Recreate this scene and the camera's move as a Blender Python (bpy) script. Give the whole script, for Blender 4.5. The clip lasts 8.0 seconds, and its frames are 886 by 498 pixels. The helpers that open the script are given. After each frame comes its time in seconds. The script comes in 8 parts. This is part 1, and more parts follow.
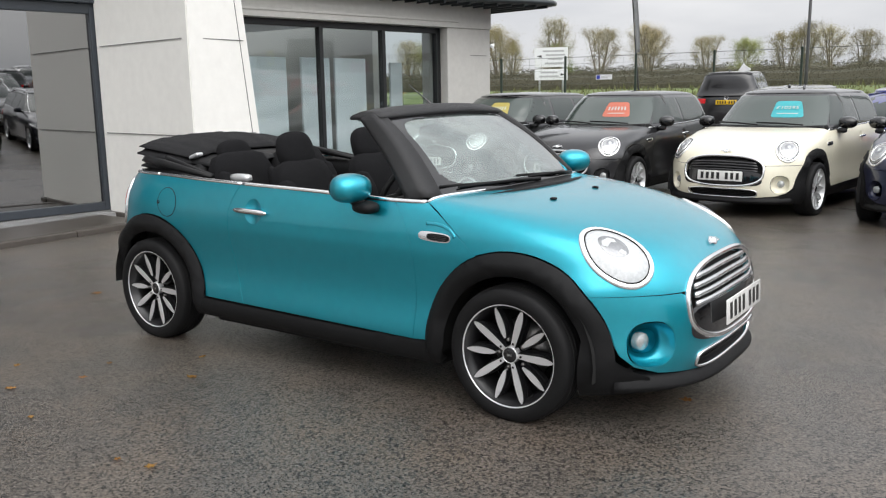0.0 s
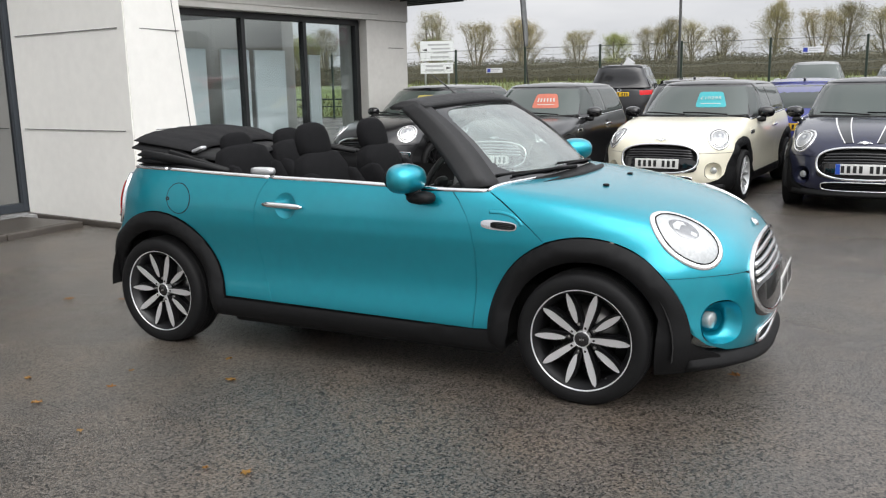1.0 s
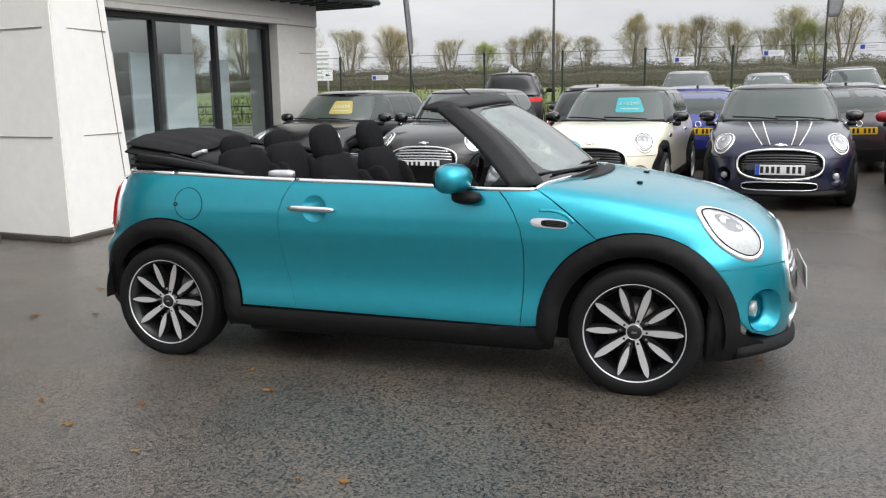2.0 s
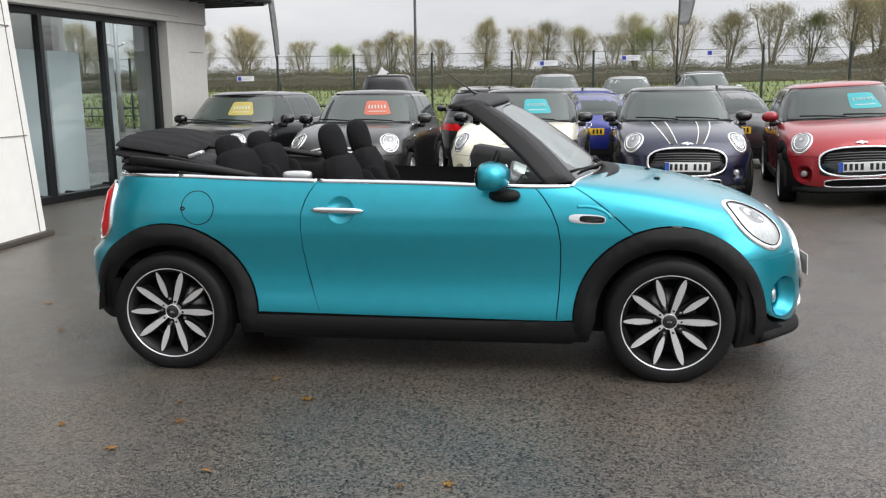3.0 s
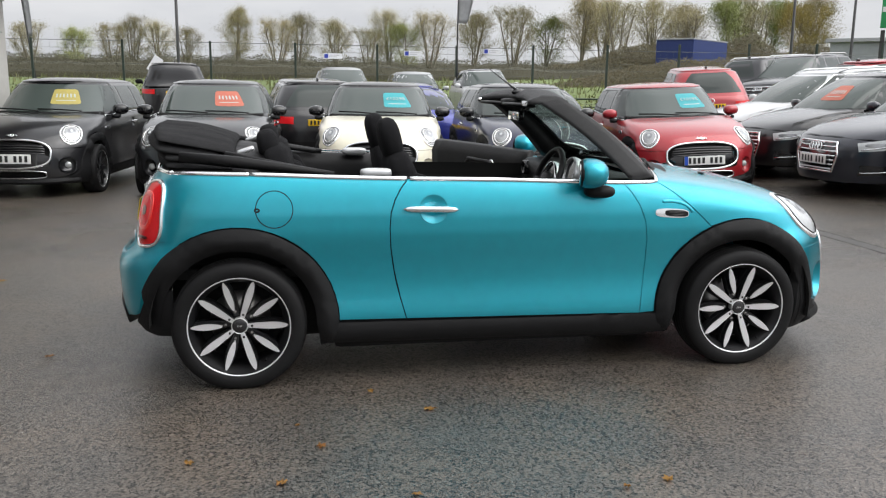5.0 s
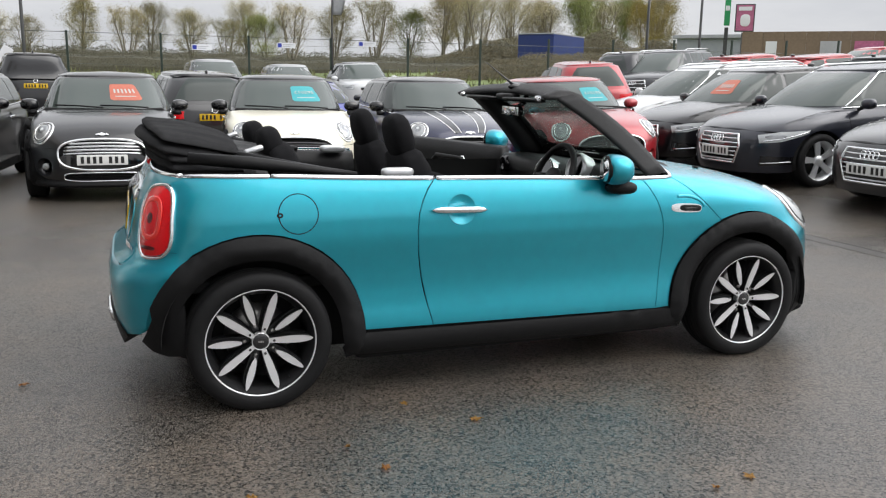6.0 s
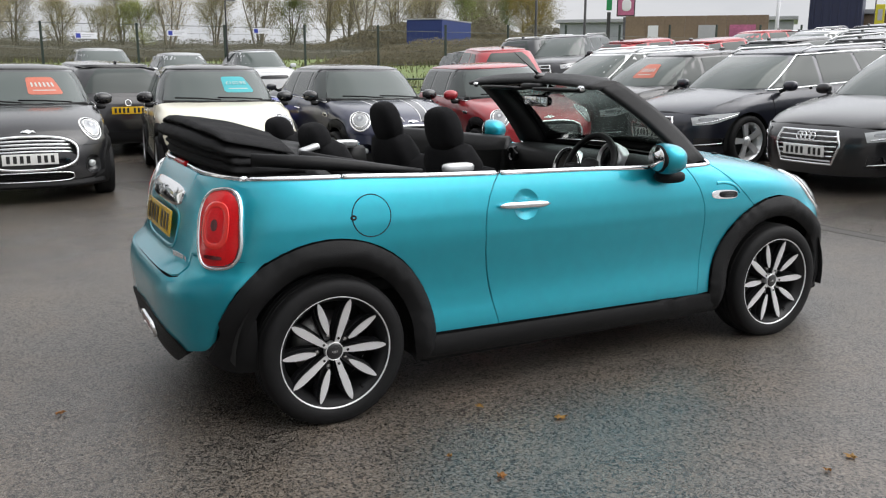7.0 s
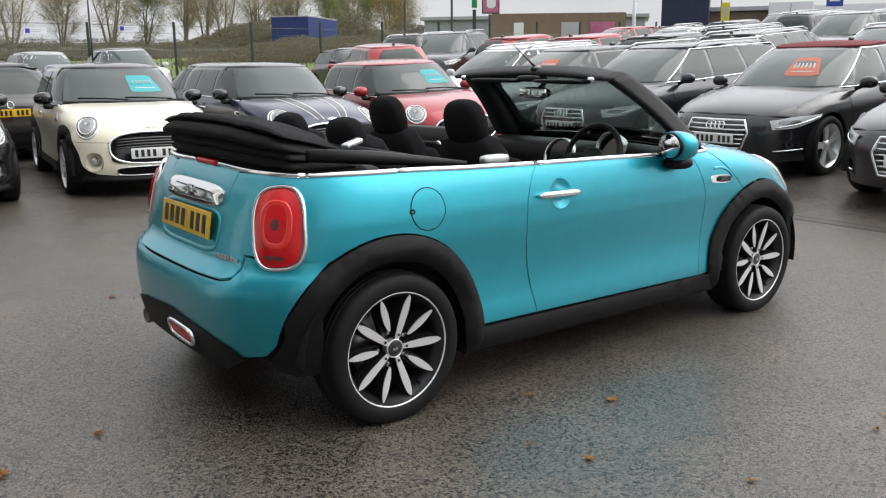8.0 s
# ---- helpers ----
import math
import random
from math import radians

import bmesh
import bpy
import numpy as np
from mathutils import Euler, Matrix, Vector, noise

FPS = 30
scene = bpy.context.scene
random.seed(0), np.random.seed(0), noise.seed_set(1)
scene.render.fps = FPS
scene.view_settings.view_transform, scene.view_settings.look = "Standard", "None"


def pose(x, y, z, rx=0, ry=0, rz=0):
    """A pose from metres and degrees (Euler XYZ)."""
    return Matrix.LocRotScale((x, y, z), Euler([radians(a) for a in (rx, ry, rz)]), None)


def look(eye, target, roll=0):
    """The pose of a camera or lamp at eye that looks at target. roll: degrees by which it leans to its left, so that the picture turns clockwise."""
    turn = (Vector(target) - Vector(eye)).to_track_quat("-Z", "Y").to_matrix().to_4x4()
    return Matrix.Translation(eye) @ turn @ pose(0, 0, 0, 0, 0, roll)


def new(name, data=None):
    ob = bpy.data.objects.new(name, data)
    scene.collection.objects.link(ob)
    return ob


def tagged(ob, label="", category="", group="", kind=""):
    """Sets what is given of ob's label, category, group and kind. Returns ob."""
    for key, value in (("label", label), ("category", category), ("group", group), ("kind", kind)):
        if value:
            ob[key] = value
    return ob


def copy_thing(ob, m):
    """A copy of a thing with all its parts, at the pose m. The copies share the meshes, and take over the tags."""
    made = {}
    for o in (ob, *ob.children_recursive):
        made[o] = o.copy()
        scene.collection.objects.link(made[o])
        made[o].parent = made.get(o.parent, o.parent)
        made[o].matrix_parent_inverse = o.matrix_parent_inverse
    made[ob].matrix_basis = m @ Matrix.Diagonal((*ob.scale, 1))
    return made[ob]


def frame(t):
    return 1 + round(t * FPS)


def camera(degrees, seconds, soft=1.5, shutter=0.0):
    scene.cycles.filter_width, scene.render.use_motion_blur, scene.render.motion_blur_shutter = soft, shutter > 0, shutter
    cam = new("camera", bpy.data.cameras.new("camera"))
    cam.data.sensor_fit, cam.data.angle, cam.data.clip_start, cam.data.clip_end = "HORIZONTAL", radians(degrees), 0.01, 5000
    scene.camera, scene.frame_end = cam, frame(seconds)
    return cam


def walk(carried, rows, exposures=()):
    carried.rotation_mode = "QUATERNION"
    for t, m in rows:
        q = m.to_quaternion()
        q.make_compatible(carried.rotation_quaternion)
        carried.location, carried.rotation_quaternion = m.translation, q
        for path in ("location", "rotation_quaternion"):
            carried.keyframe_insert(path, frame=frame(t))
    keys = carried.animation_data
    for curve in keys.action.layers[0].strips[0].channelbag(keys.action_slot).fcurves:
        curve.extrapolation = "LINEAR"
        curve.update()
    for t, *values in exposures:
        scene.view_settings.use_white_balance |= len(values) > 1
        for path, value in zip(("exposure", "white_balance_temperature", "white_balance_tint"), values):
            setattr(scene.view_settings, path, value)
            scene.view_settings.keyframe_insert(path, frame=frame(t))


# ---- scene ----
cam = camera(55.0, 8.0, soft=1.2)
PATH = [
    (0, (3.097, -3.916, 1.439), (1.96, -2.311, 1.078), -0.9),
    (0.5, (2.759, -4.205, 1.439), (1.729, -2.531, 1.07), -1.4),
    (1, (2.342, -4.354, 1.428), (1.461, -2.599, 1.049), -1.1),
    (1.2, (2.177, -4.411, 1.438), (1.363, -2.623, 1.06), -0.9),
    (2.3, (1.29, -4.738, 1.396), (0.79, -2.837, 1.032), -0.9),
    (2.5, (1.101, -4.763, 1.417), (0.673, -2.844, 1.052), -0.8),
    (3, (0.669, -4.851, 1.397), (0.423, -2.901, 1.032), -0.7),
    (3.5, (0.256, -4.934, 1.405), (0.16, -2.968, 1.051), -0.6),
    (4, (-0.186, -4.873, 1.411), (-0.126, -2.908, 1.044), -0.5),
    (4.2, (-0.38, -4.847, 1.401), (-0.241, -2.888, 1.024), -0.6),
    (5.3, (-1.237, -4.578, 1.41), (-0.787, -2.667, 1.028), 1.1),
    (5.5, (-1.382, -4.477, 1.416), (-0.857, -2.586, 1.03), 1.1),
    (6, (-1.726, -4.316, 1.4), (-1.047, -2.476, 1.008), 0.9),
    (6.5, (-2.073, -4.15, 1.397), (-1.28, -2.359, 0.993), 0.3),
    (7, (-2.404, -3.878, 1.419), (-1.479, -2.156, 0.998), 0.2),
    (7.5, (-2.746, -3.673, 1.399), (-1.665, -2.044, 0.98), -0.1),
    (8, (-3.049, -3.461, 1.396), (-1.857, -1.914, 0.97), -0.3),
]
walk(cam, [(t, look(eye, target, roll)) for t, eye, target, roll in PATH])

# ---- world and light ----
world = bpy.data.worlds.new("overcast")
scene.world = world
world.use_nodes = True
wt = world.node_tree
wt.nodes.clear()
w_out = wt.nodes.new("ShaderNodeOutputWorld")
w_bg = wt.nodes.new("ShaderNodeBackground")
w_sky = wt.nodes.new("ShaderNodeTexSky")
w_sky.sky_type, w_sky.sun_disc = "NISHITA", False
w_sky.sun_elevation, w_sky.sun_rotation = radians(52), radians(128)
w_sky.air_density, w_sky.dust_density = 1.0, 4.0
w_hsv = wt.nodes.new("ShaderNodeHueSaturation")
w_hsv.inputs["Saturation"].default_value = 0.12
w_hsv.inputs["Value"].default_value = 0.9
w_co = wt.nodes.new("ShaderNodeTexCoord")
w_map = wt.nodes.new("ShaderNodeMapping")
w_map.inputs["Scale"].default_value = (1.0, 1.0, 4.0)
w_noise = wt.nodes.new("ShaderNodeTexNoise")
w_noise.inputs["Scale"].default_value, w_noise.inputs["Detail"].default_value = 2.2, 7.0
w_noise.inputs["Roughness"].default_value = 0.55
w_ramp = wt.nodes.new("ShaderNodeValToRGB")
w_ramp.color_ramp.elements[0].position, w_ramp.color_ramp.elements[1].position = 0.36, 0.68
w_ramp.color_ramp.elements[0].color = (5.6, 5.75, 6.1, 1)
w_ramp.color_ramp.elements[1].color = (7.6, 7.65, 7.8, 1)
w_mix = wt.nodes.new("ShaderNodeMix")
w_mix.data_type = "RGBA"
w_mix.inputs[0].default_value = 0.8
wt.links.new(w_sky.outputs[0], w_hsv.inputs["Color"])
wt.links.new(w_co.outputs["Generated"], w_map.inputs[0])
wt.links.new(w_map.outputs[0], w_noise.inputs["Vector"])
wt.links.new(w_noise.outputs["Fac"], w_ramp.inputs[0])
wt.links.new(w_hsv.outputs[0], w_mix.inputs[6])
wt.links.new(w_ramp.outputs[0], w_mix.inputs[7])
# an overcast sky grows brighter towards the zenith
w_sep = wt.nodes.new("ShaderNodeSeparateXYZ")
w_up = wt.nodes.new("ShaderNodeMapRange")
w_up.inputs["To Min"].default_value, w_up.inputs["To Max"].default_value = 1.0, 1.75
w_east = wt.nodes.new("ShaderNodeMapRange")
w_east.inputs["From Min"].default_value, w_east.inputs["From Max"].default_value = 0.0, 0.8
w_east.inputs["To Min"].default_value, w_east.inputs["To Max"].default_value = 0.0, 0.95
w_high = wt.nodes.new("ShaderNodeMapRange")
w_high.inputs["From Min"].default_value, w_high.inputs["From Max"].default_value = 0.10, 0.45
w_glow = wt.nodes.new("ShaderNodeMath")
w_glow.operation = "MULTIPLY_ADD"
w_all = wt.nodes.new("ShaderNodeMath")
w_all.operation = "MULTIPLY"
w_glow.inputs[2].default_value = 1.0
w_lift = wt.nodes.new("ShaderNodeVectorMath")
w_lift.operation = "SCALE"
wt.links.new(w_co.outputs["Generated"], w_sep.inputs[0])
wt.links.new(w_sep.outputs["Z"], w_up.inputs["Value"])
wt.links.new(w_mix.outputs[2], w_lift.inputs[0])
wt.links.new(w_sep.outputs["X"], w_east.inputs["Value"])
wt.links.new(w_sep.outputs["Z"], w_high.inputs["Value"])
wt.links.new(w_east.outputs[0], w_glow.inputs[0])
wt.links.new(w_high.outputs[0], w_glow.inputs[1])
wt.links.new(w_up.outputs[0], w_all.inputs[0])
wt.links.new(w_glow.outputs[0], w_all.inputs[1])
wt.links.new(w_all.outputs[0], w_lift.inputs["Scale"])
wt.links.new(w_lift.outputs[0], w_bg.inputs["Color"])
wt.links.new(w_bg.outputs[0], w_out.inputs[0])
w_bg.inputs["Strength"].default_value = 0.12

sun_data = bpy.data.lights.new("sun", "SUN")
sun_data.energy, sun_data.angle, sun_data.color = 1.5, radians(70), (1.0, 0.97, 0.93)
sun = new("sun", sun_data)
sun.matrix_world = look((9.0, -7.0, 15.0), (0, 0, 0))
scene.view_settings.exposure = 0.03


# ---- materials ----
def material(name, color, rough=0.5, metal=0.0, coat=0.0, vary=0.0, scale=20.0, bump=0.0, bump_scale=200.0, spec=0.5, ior=1.5, fleck=None, rough_vary=0.0, per_piece=0.0):
    """A procedural surface: base colour with two scales of variation, and fine relief."""
    m = bpy.data.materials.new(name)
    m.use_nodes = True
    nt = m.node_tree
    p = nt.nodes["Principled BSDF"]
    p.inputs["Base Color"].default_value = (*color, 1)
    p.inputs["Roughness"].default_value = rough
    p.inputs["Metallic"].default_value = metal
    p.inputs["Coat Weight"].default_value = coat
    p.inputs["Coat Roughness"].default_value = 0.04
    p.inputs["Specular IOR Level"].default_value = spec
    p.inputs["IOR"].default_value = ior
    co = nt.nodes.new("ShaderNodeTexCoord")
    if vary or rough_vary or per_piece:
        big = nt.nodes.new("ShaderNodeTexNoise")
        big.inputs["Scale"].default_value, big.inputs["Detail"].default_value = scale * 0.15, 5
        fine = nt.nodes.new("ShaderNodeTexNoise")
        fine.inputs["Scale"].default_value, fine.inputs["Detail"].default_value = scale * 3.0, 4
        mean = nt.nodes.new("ShaderNodeMath")
        mean.operation = "ADD"
        for n in (big, fine):
            nt.links.new(co.outputs["Object"], n.inputs["Vector"])
        nt.links.new(big.outputs["Fac"], mean.inputs[0])
        nt.links.new(fine.outputs["Fac"], mean.inputs[1])
        value = mean.outputs[0]
        if per_piece:
            info = nt.nodes.new("ShaderNodeObjectInfo")
            mul = nt.nodes.new("ShaderNodeMath")
            mul.operation = "MULTIPLY_ADD"
            mul.inputs[1].default_value = per_piece
            nt.links.new(info.outputs["Random"], mul.inputs[0])
            nt.links.new(mean.outputs[0], mul.inputs[2])
            value = mul.outputs[0]
        if vary or per_piece:
            rng = nt.nodes.new("ShaderNodeMapRange")
            rng.inputs["From Min"].default_value, rng.inputs["From Max"].default_value = 0.6, 1.4 + per_piece
            rng.inputs["To Min"].default_value, rng.inputs["To Max"].default_value = 1 - vary, 1 + vary
            nt.links.new(value, rng.inputs["Value"])
            mixc = nt.nodes.new("ShaderNodeVectorMath")
            mixc.operation = "SCALE"
            mixc.inputs[0].default_value = color
            nt.links.new(rng.outputs[0], mixc.inputs["Scale"])
            nt.links.new(mixc.outputs[0], p.inputs["Base Color"])
        if rough_vary:
            rr = nt.nodes.new("ShaderNodeMapRange")
            rr.inputs["From Min"].default_value, rr.inputs["From Max"].default_value = 0.6, 1.4
            rr.inputs["To Min"].default_value, rr.inputs["To Max"].default_value = max(0.02, rough - rough_vary), min(1, rough + rough_vary)
            nt.links.new(value, rr.inputs["Value"])
            nt.links.new(rr.outputs[0], p.inputs["Roughness"])
    if bump:
        bn = nt.nodes.new("ShaderNodeTexNoise")
        bn.inputs["Scale"].default_value, bn.inputs["Detail"].default_value = bump_scale, 3
        nt.links.new(co.outputs["Object"], bn.inputs["Vector"])
        b = nt.nodes.new("ShaderNodeBump")
        b.inputs["Strength"].default_value, b.inputs["Distance"].default_value = bump, 0.005
        nt.links.new(bn.outputs["Fac"], b.inputs["Height"])
        nt.links.new(b.outputs[0], p.inputs["Normal"])
    return m


def paint(name, color, metal=0.55, rough=0.32, wet=0.25):
    """Car paint: coloured metallic base under a clear coat, with fine beads of rain."""
    m = material(name, color, rough=rough, metal=metal, coat=1.0, vary=0.05, scale=6.0)
    nt = m.node_tree
    p = nt.nodes["Principled BSDF"]
    co = nt.nodes.new("ShaderNodeTexCoord")
    flake = nt.nodes.new("ShaderNodeTexNoise")
    flake.inputs["Scale"].default_value, flake.inputs["Detail"].default_value = 1400, 1
    fb = nt.nodes.new("ShaderNodeBump")
    fb.inputs["Strength"].default_value, fb.inputs["Distance"].default_value = 0.12, 0.001
    nt.links.new(co.outputs["Object"], flake.inputs["Vector"])
    nt.links.new(flake.outputs["Fac"], fb.inputs["Height"])
    nt.links.new(fb.outputs[0], p.inputs["Normal"])
    drops = nt.nodes.new("ShaderNodeTexVoronoi")
    drops.inputs["Scale"].default_value = 110
    near = nt.nodes.new("ShaderNodeMapRange")
    near.inputs["From Min"].default_value, near.inputs["From Max"].default_value = 0.10, 0.34
    near.inputs["To Min"].default_value, near.inputs["To Max"].default_value = 1.0, 0.0
    db = nt.nodes.new("ShaderNodeBump")
    db.inputs["Strength"].default_value, db.inputs["Distance"].default_value = wet, 0.001
    nt.links.new(co.outputs["Object"], drops.inputs["Vector"])
    nt.links.new(drops.outputs["Distance"], near.inputs["Value"])
    nt.links.new(near.outputs[0], db.inputs["Height"])
    nt.links.new(db.outputs[0], p.inputs["Coat Normal"])
    return m


TEAL = paint("teal paint", (0.008, 0.36, 0.47), metal=0.85, rough=0.40, wet=0.32)
TEAL.node_tree.nodes["Principled BSDF"].inputs["Coat Roughness"].default_value = 0.13
M_BLACK = paint("black paint", (0.010, 0.010, 0.012), metal=0.3)
M_GREY = paint("dark grey paint", (0.035, 0.036, 0.040), metal=0.5)
M_WHITE = paint("pepper white paint", (0.80, 0.76, 0.61), metal=0.0, rough=0.4)
M_BLUE = paint("dark blue paint", (0.011, 0.014, 0.045), metal=0.4)
M_RED = paint("red paint", (0.36, 0.014, 0.022), metal=0.2)
M_SILVER = paint("silver paint", (0.42, 0.43, 0.44), metal=0.7)
M_PLAINWHITE = paint("white paint", (0.60, 0.61, 0.62), metal=0.0, rough=0.35)
M_ROYAL = paint("royal blue paint", (0.012, 0.022, 0.20), metal=0.4)
M_MAROON = material("dark red roof fabric", (0.16, 0.02, 0.025), rough=0.8, bump=0.3, bump_scale=500)
M_NAVY = paint("blue black paint", (0.012, 0.014, 0.024), metal=0.4)
PLASTIC = material("textured black plastic", spec=0.22, color=(0.0065, 0.0066, 0.0072), rough=0.55, bump=0.25, bump_scale=900, vary=0.12, scale=14)
GLOSSBLACK = material("gloss black", (0.008, 0.008, 0.009), rough=0.08, coat=0.6)
# near-black that carries the shade of gaps, wheel wells and hollows in its colour
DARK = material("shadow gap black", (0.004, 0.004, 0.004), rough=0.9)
RUBBER = material("tyre rubber", spec=0.22, color=(0.0075, 0.0075, 0.008), rough=0.62, bump=0.2, bump_scale=300, vary=0.2, scale=10)
CHROME = material("chrome", (0.86, 0.87, 0.88), rough=0.07, metal=1.0)
ALLOY = material("machined alloy", (0.80, 0.80, 0.81), rough=0.38, metal=0.75, bump=0.06, bump_scale=400)
ALLOYSILVER = material("silver wheel paint", (0.66, 0.67, 0.68), rough=0.3, metal=0.6, coat=0.5)
WHEELBLACK = material("black wheel enamel", (0.009, 0.009, 0.010), rough=0.38, coat=0.2)
DISC = material("brake steel", (0.35, 0.34, 0.33), rough=0.4, metal=1.0, vary=0.15, scale=30)
FABRIC = material("black roof fabric", spec=0.20, color=(0.0165, 0.0165, 0.0175), rough=0.9, bump=0.5, bump_scale=700, vary=0.25, scale=9)
SEATCLOTH = material("black seat cloth", spec=0.15, color=(0.010, 0.010, 0.011), rough=0.95, bump=0.4, bump_scale=800, vary=0.2, scale=12)
LEATHERETTE = material("black trim", (0.006, 0.006, 0.0065), rough=0.5, spec=0.3, bump=0.2, bump_scale=500)
REDLENS = material("red lamp lens", (0.62, 0.006, 0.010), rough=0.25, coat=0.35, spec=0.3, vary=0.18, scale=40)
FOGLENS = material("clear fog lamp glass", (0.42, 0.44, 0.44), rough=0.12, metal=0.3, coat=1.0, vary=0.35, scale=60)
LAMPRING = material("bright lamp surround", (0.92, 0.92, 0.92), rough=0.22, metal=0.75)
SLAT = material("satin bright slat", (0.62, 0.63, 0.64), rough=0.20, metal=0.9)
WHITELENS = material("clear lamp lens", (0.50, 0.52, 0.53), rough=0.12, coat=1.0, vary=0.22, scale=26)
GREYLENS = material("grey lamp reflector behind glass", (0.42, 0.43, 0.43), rough=0.10, metal=0.55, coat=1.0, vary=0.45, scale=24)
LAMPDARK = material("lamp bowl", (0.36, 0.37, 0.38), rough=0.12, metal=0.7, vary=0.5, scale=30)
PLATE_W = material("white number plate", (0.72, 0.72, 0.70), rough=0.25, coat=0.4)
PLATE_Y = material("yellow number plate", (0.70, 0.44, 0.02), rough=0.25, coat=0.4)
INK = material("black ink", (0.012, 0.012, 0.012), rough=0.4)
EUBLUE = material("blue plate band", (0.02, 0.08, 0.45), rough=0.3)
# windscreen base colour lifted grey-green to carry part of the sky's reflection
CARGLASS = material("sky-toned car glass", (0.064, 0.080, 0.073), rough=0.05, spec=0.75)
CARDGLASS = material("dark side glass", (0.050, 0.060, 0.057), rough=0.05, spec=0.35)
# card colours are dulled, with the veil of glass reflections mixed in
CARD_Y = material("yellow price card", (0.42, 0.35, 0.09), rough=0.5, vary=0.15, scale=9)
CARD_R = material("orange red price card", (0.48, 0.13, 0.08), rough=0.5, vary=0.15, scale=9)
CARD_T = material("turquoise price card", (0.04, 0.36, 0.40), rough=0.5, vary=0.15, scale=9)
CARD_W = material("pale lettering", (0.45, 0.50, 0.48), rough=0.5)
STRIPE_W = material("white stripe film", (0.75, 0.75, 0.76), rough=0.35)


# ---- mesh helpers ----
def finish(name, mesh, mat, parent=None, label="", smooth=True):
    ob = new(name, mesh)
    if mat is not None:
        mesh.materials.append(mat)
    if smooth:
        mesh.shade_smooth()
    if parent is not None:
        ob.parent = parent
    if label:
        ob["label"] = label
    return ob


def part(name, bm, mat, parent=None, label="", smooth=True):
    """Links a bmesh as one mesh object under a thing or a part."""
    mesh = bpy.data.meshes.new(name)
    bm.to_mesh(mesh)
    bm.free()
    return finish(name, mesh, mat, parent, label, smooth)


def thing(name, at=None, label="", category="", group="", kind=""):
    ob = new(name)
    ob.empty_display_size = 0.1
    if at is not None:
        ob.matrix_basis = at
    return tagged(ob, label, category, group, kind)


def box_bm(sx, sy, sz, bevel=0.0, at=(0, 0, 0), segs=2, bm=None, rot=None):
    """A bevelled box whose middle is at `at`."""
    own = bmesh.new()
    bmesh.ops.create_cube(own, size=1.0)
    bmesh.ops.scale(own, vec=(sx, sy, sz), verts=own.verts)
    if bevel:
        bmesh.ops.bevel(own, geom=own.edges[:], offset=bevel, segments=segs, affect="EDGES", profile=0.6)
    if rot is not None:
        bmesh.ops.transform(own, matrix=rot, verts=own.verts)
    bmesh.ops.translate(own, vec=at, verts=own.verts)
    if bm is None:
        return own
    tmp = bpy.data.meshes.new("tmp")
    own.to_mesh(tmp)
    own.free()
    bm.from_mesh(tmp)
    bpy.data.meshes.remove(tmp)
    return bm


def lathe_bm(profile, n=48, bm=None, axis="y"):
    """A profile of (radius, along) turned round the y axis (or z)."""
    bm = bm or bmesh.new()
    rings = []
    for r, a in profile:
        ring = []
        for i in range(n):
            t = 2 * math.pi * i / n
            ring.append(bm.verts.new((r * math.cos(t), a, r * math.sin(t)) if axis == "y" else (r * math.cos(t), r * math.sin(t), a)))
        rings.append(ring)
    for a, b in zip(rings, rings[1:]):
        for i in range(n):
            bm.faces.new((a[i], a[(i + 1) % n], b[(i + 1) % n], b[i]))
    bmesh.ops.recalc_face_normals(bm, faces=bm.faces[:])
    return bm


def tube_bm(points, radius, n=8, bm=None, caps=True):
    """A round bar along points; radius is one number or one for each point."""
    bm = bm or bmesh.new()
    pts = [Vector(p) for p in points]
    radii = [radius] * len(pts) if isinstance(radius, (int, float)) else radius
    rings, ref = [], None
    for i, p in enumerate(pts):
        d = (pts[min(i + 1, len(pts) - 1)] - pts[max(i - 1, 0)]).normalized()
        if ref is None:
            ref = Vector((0, 0, 1)) if abs(d.z) < 0.9 else Vector((1, 0, 0))
        u = (ref - d * ref.dot(d)).normalized()
        ref = u
        v = d.cross(u)
        rings.append([bm.verts.new(p + radii[i] * (math.cos(2 * math.pi * k / n) * u + math.sin(2 * math.pi * k / n) * v)) for k in range(n)])
    for a, b in zip(rings, rings[1:]):
        for k in range(n):
            bm.faces.new((a[k], a[(k + 1) % n], b[(k + 1) % n], b[k]))
    if caps:
        bm.faces.new(rings[0][::-1])
        bm.faces.new(rings[-1])
    return bm


def loft_bm(sections, bm=None, closed=True, caps=True):
    """Joins rings of equally many points."""
    bm = bm or bmesh.new()
    rings = [[bm.verts.new(p) for p in s] for s in sections]
    n = len(rings[0])
    for a, b in zip(rings, rings[1:]):
        for k in range(n if closed else n - 1):
            bm.faces.new((a[k], a[(k + 1) % n], b[(k + 1) % n], b[k]))
    if caps and closed:
        bm.faces.new(rings[0][::-1])
        bm.faces.new(rings[-1])
    bmesh.ops.recalc_face_normals(bm, faces=bm.faces[:])
    return bm


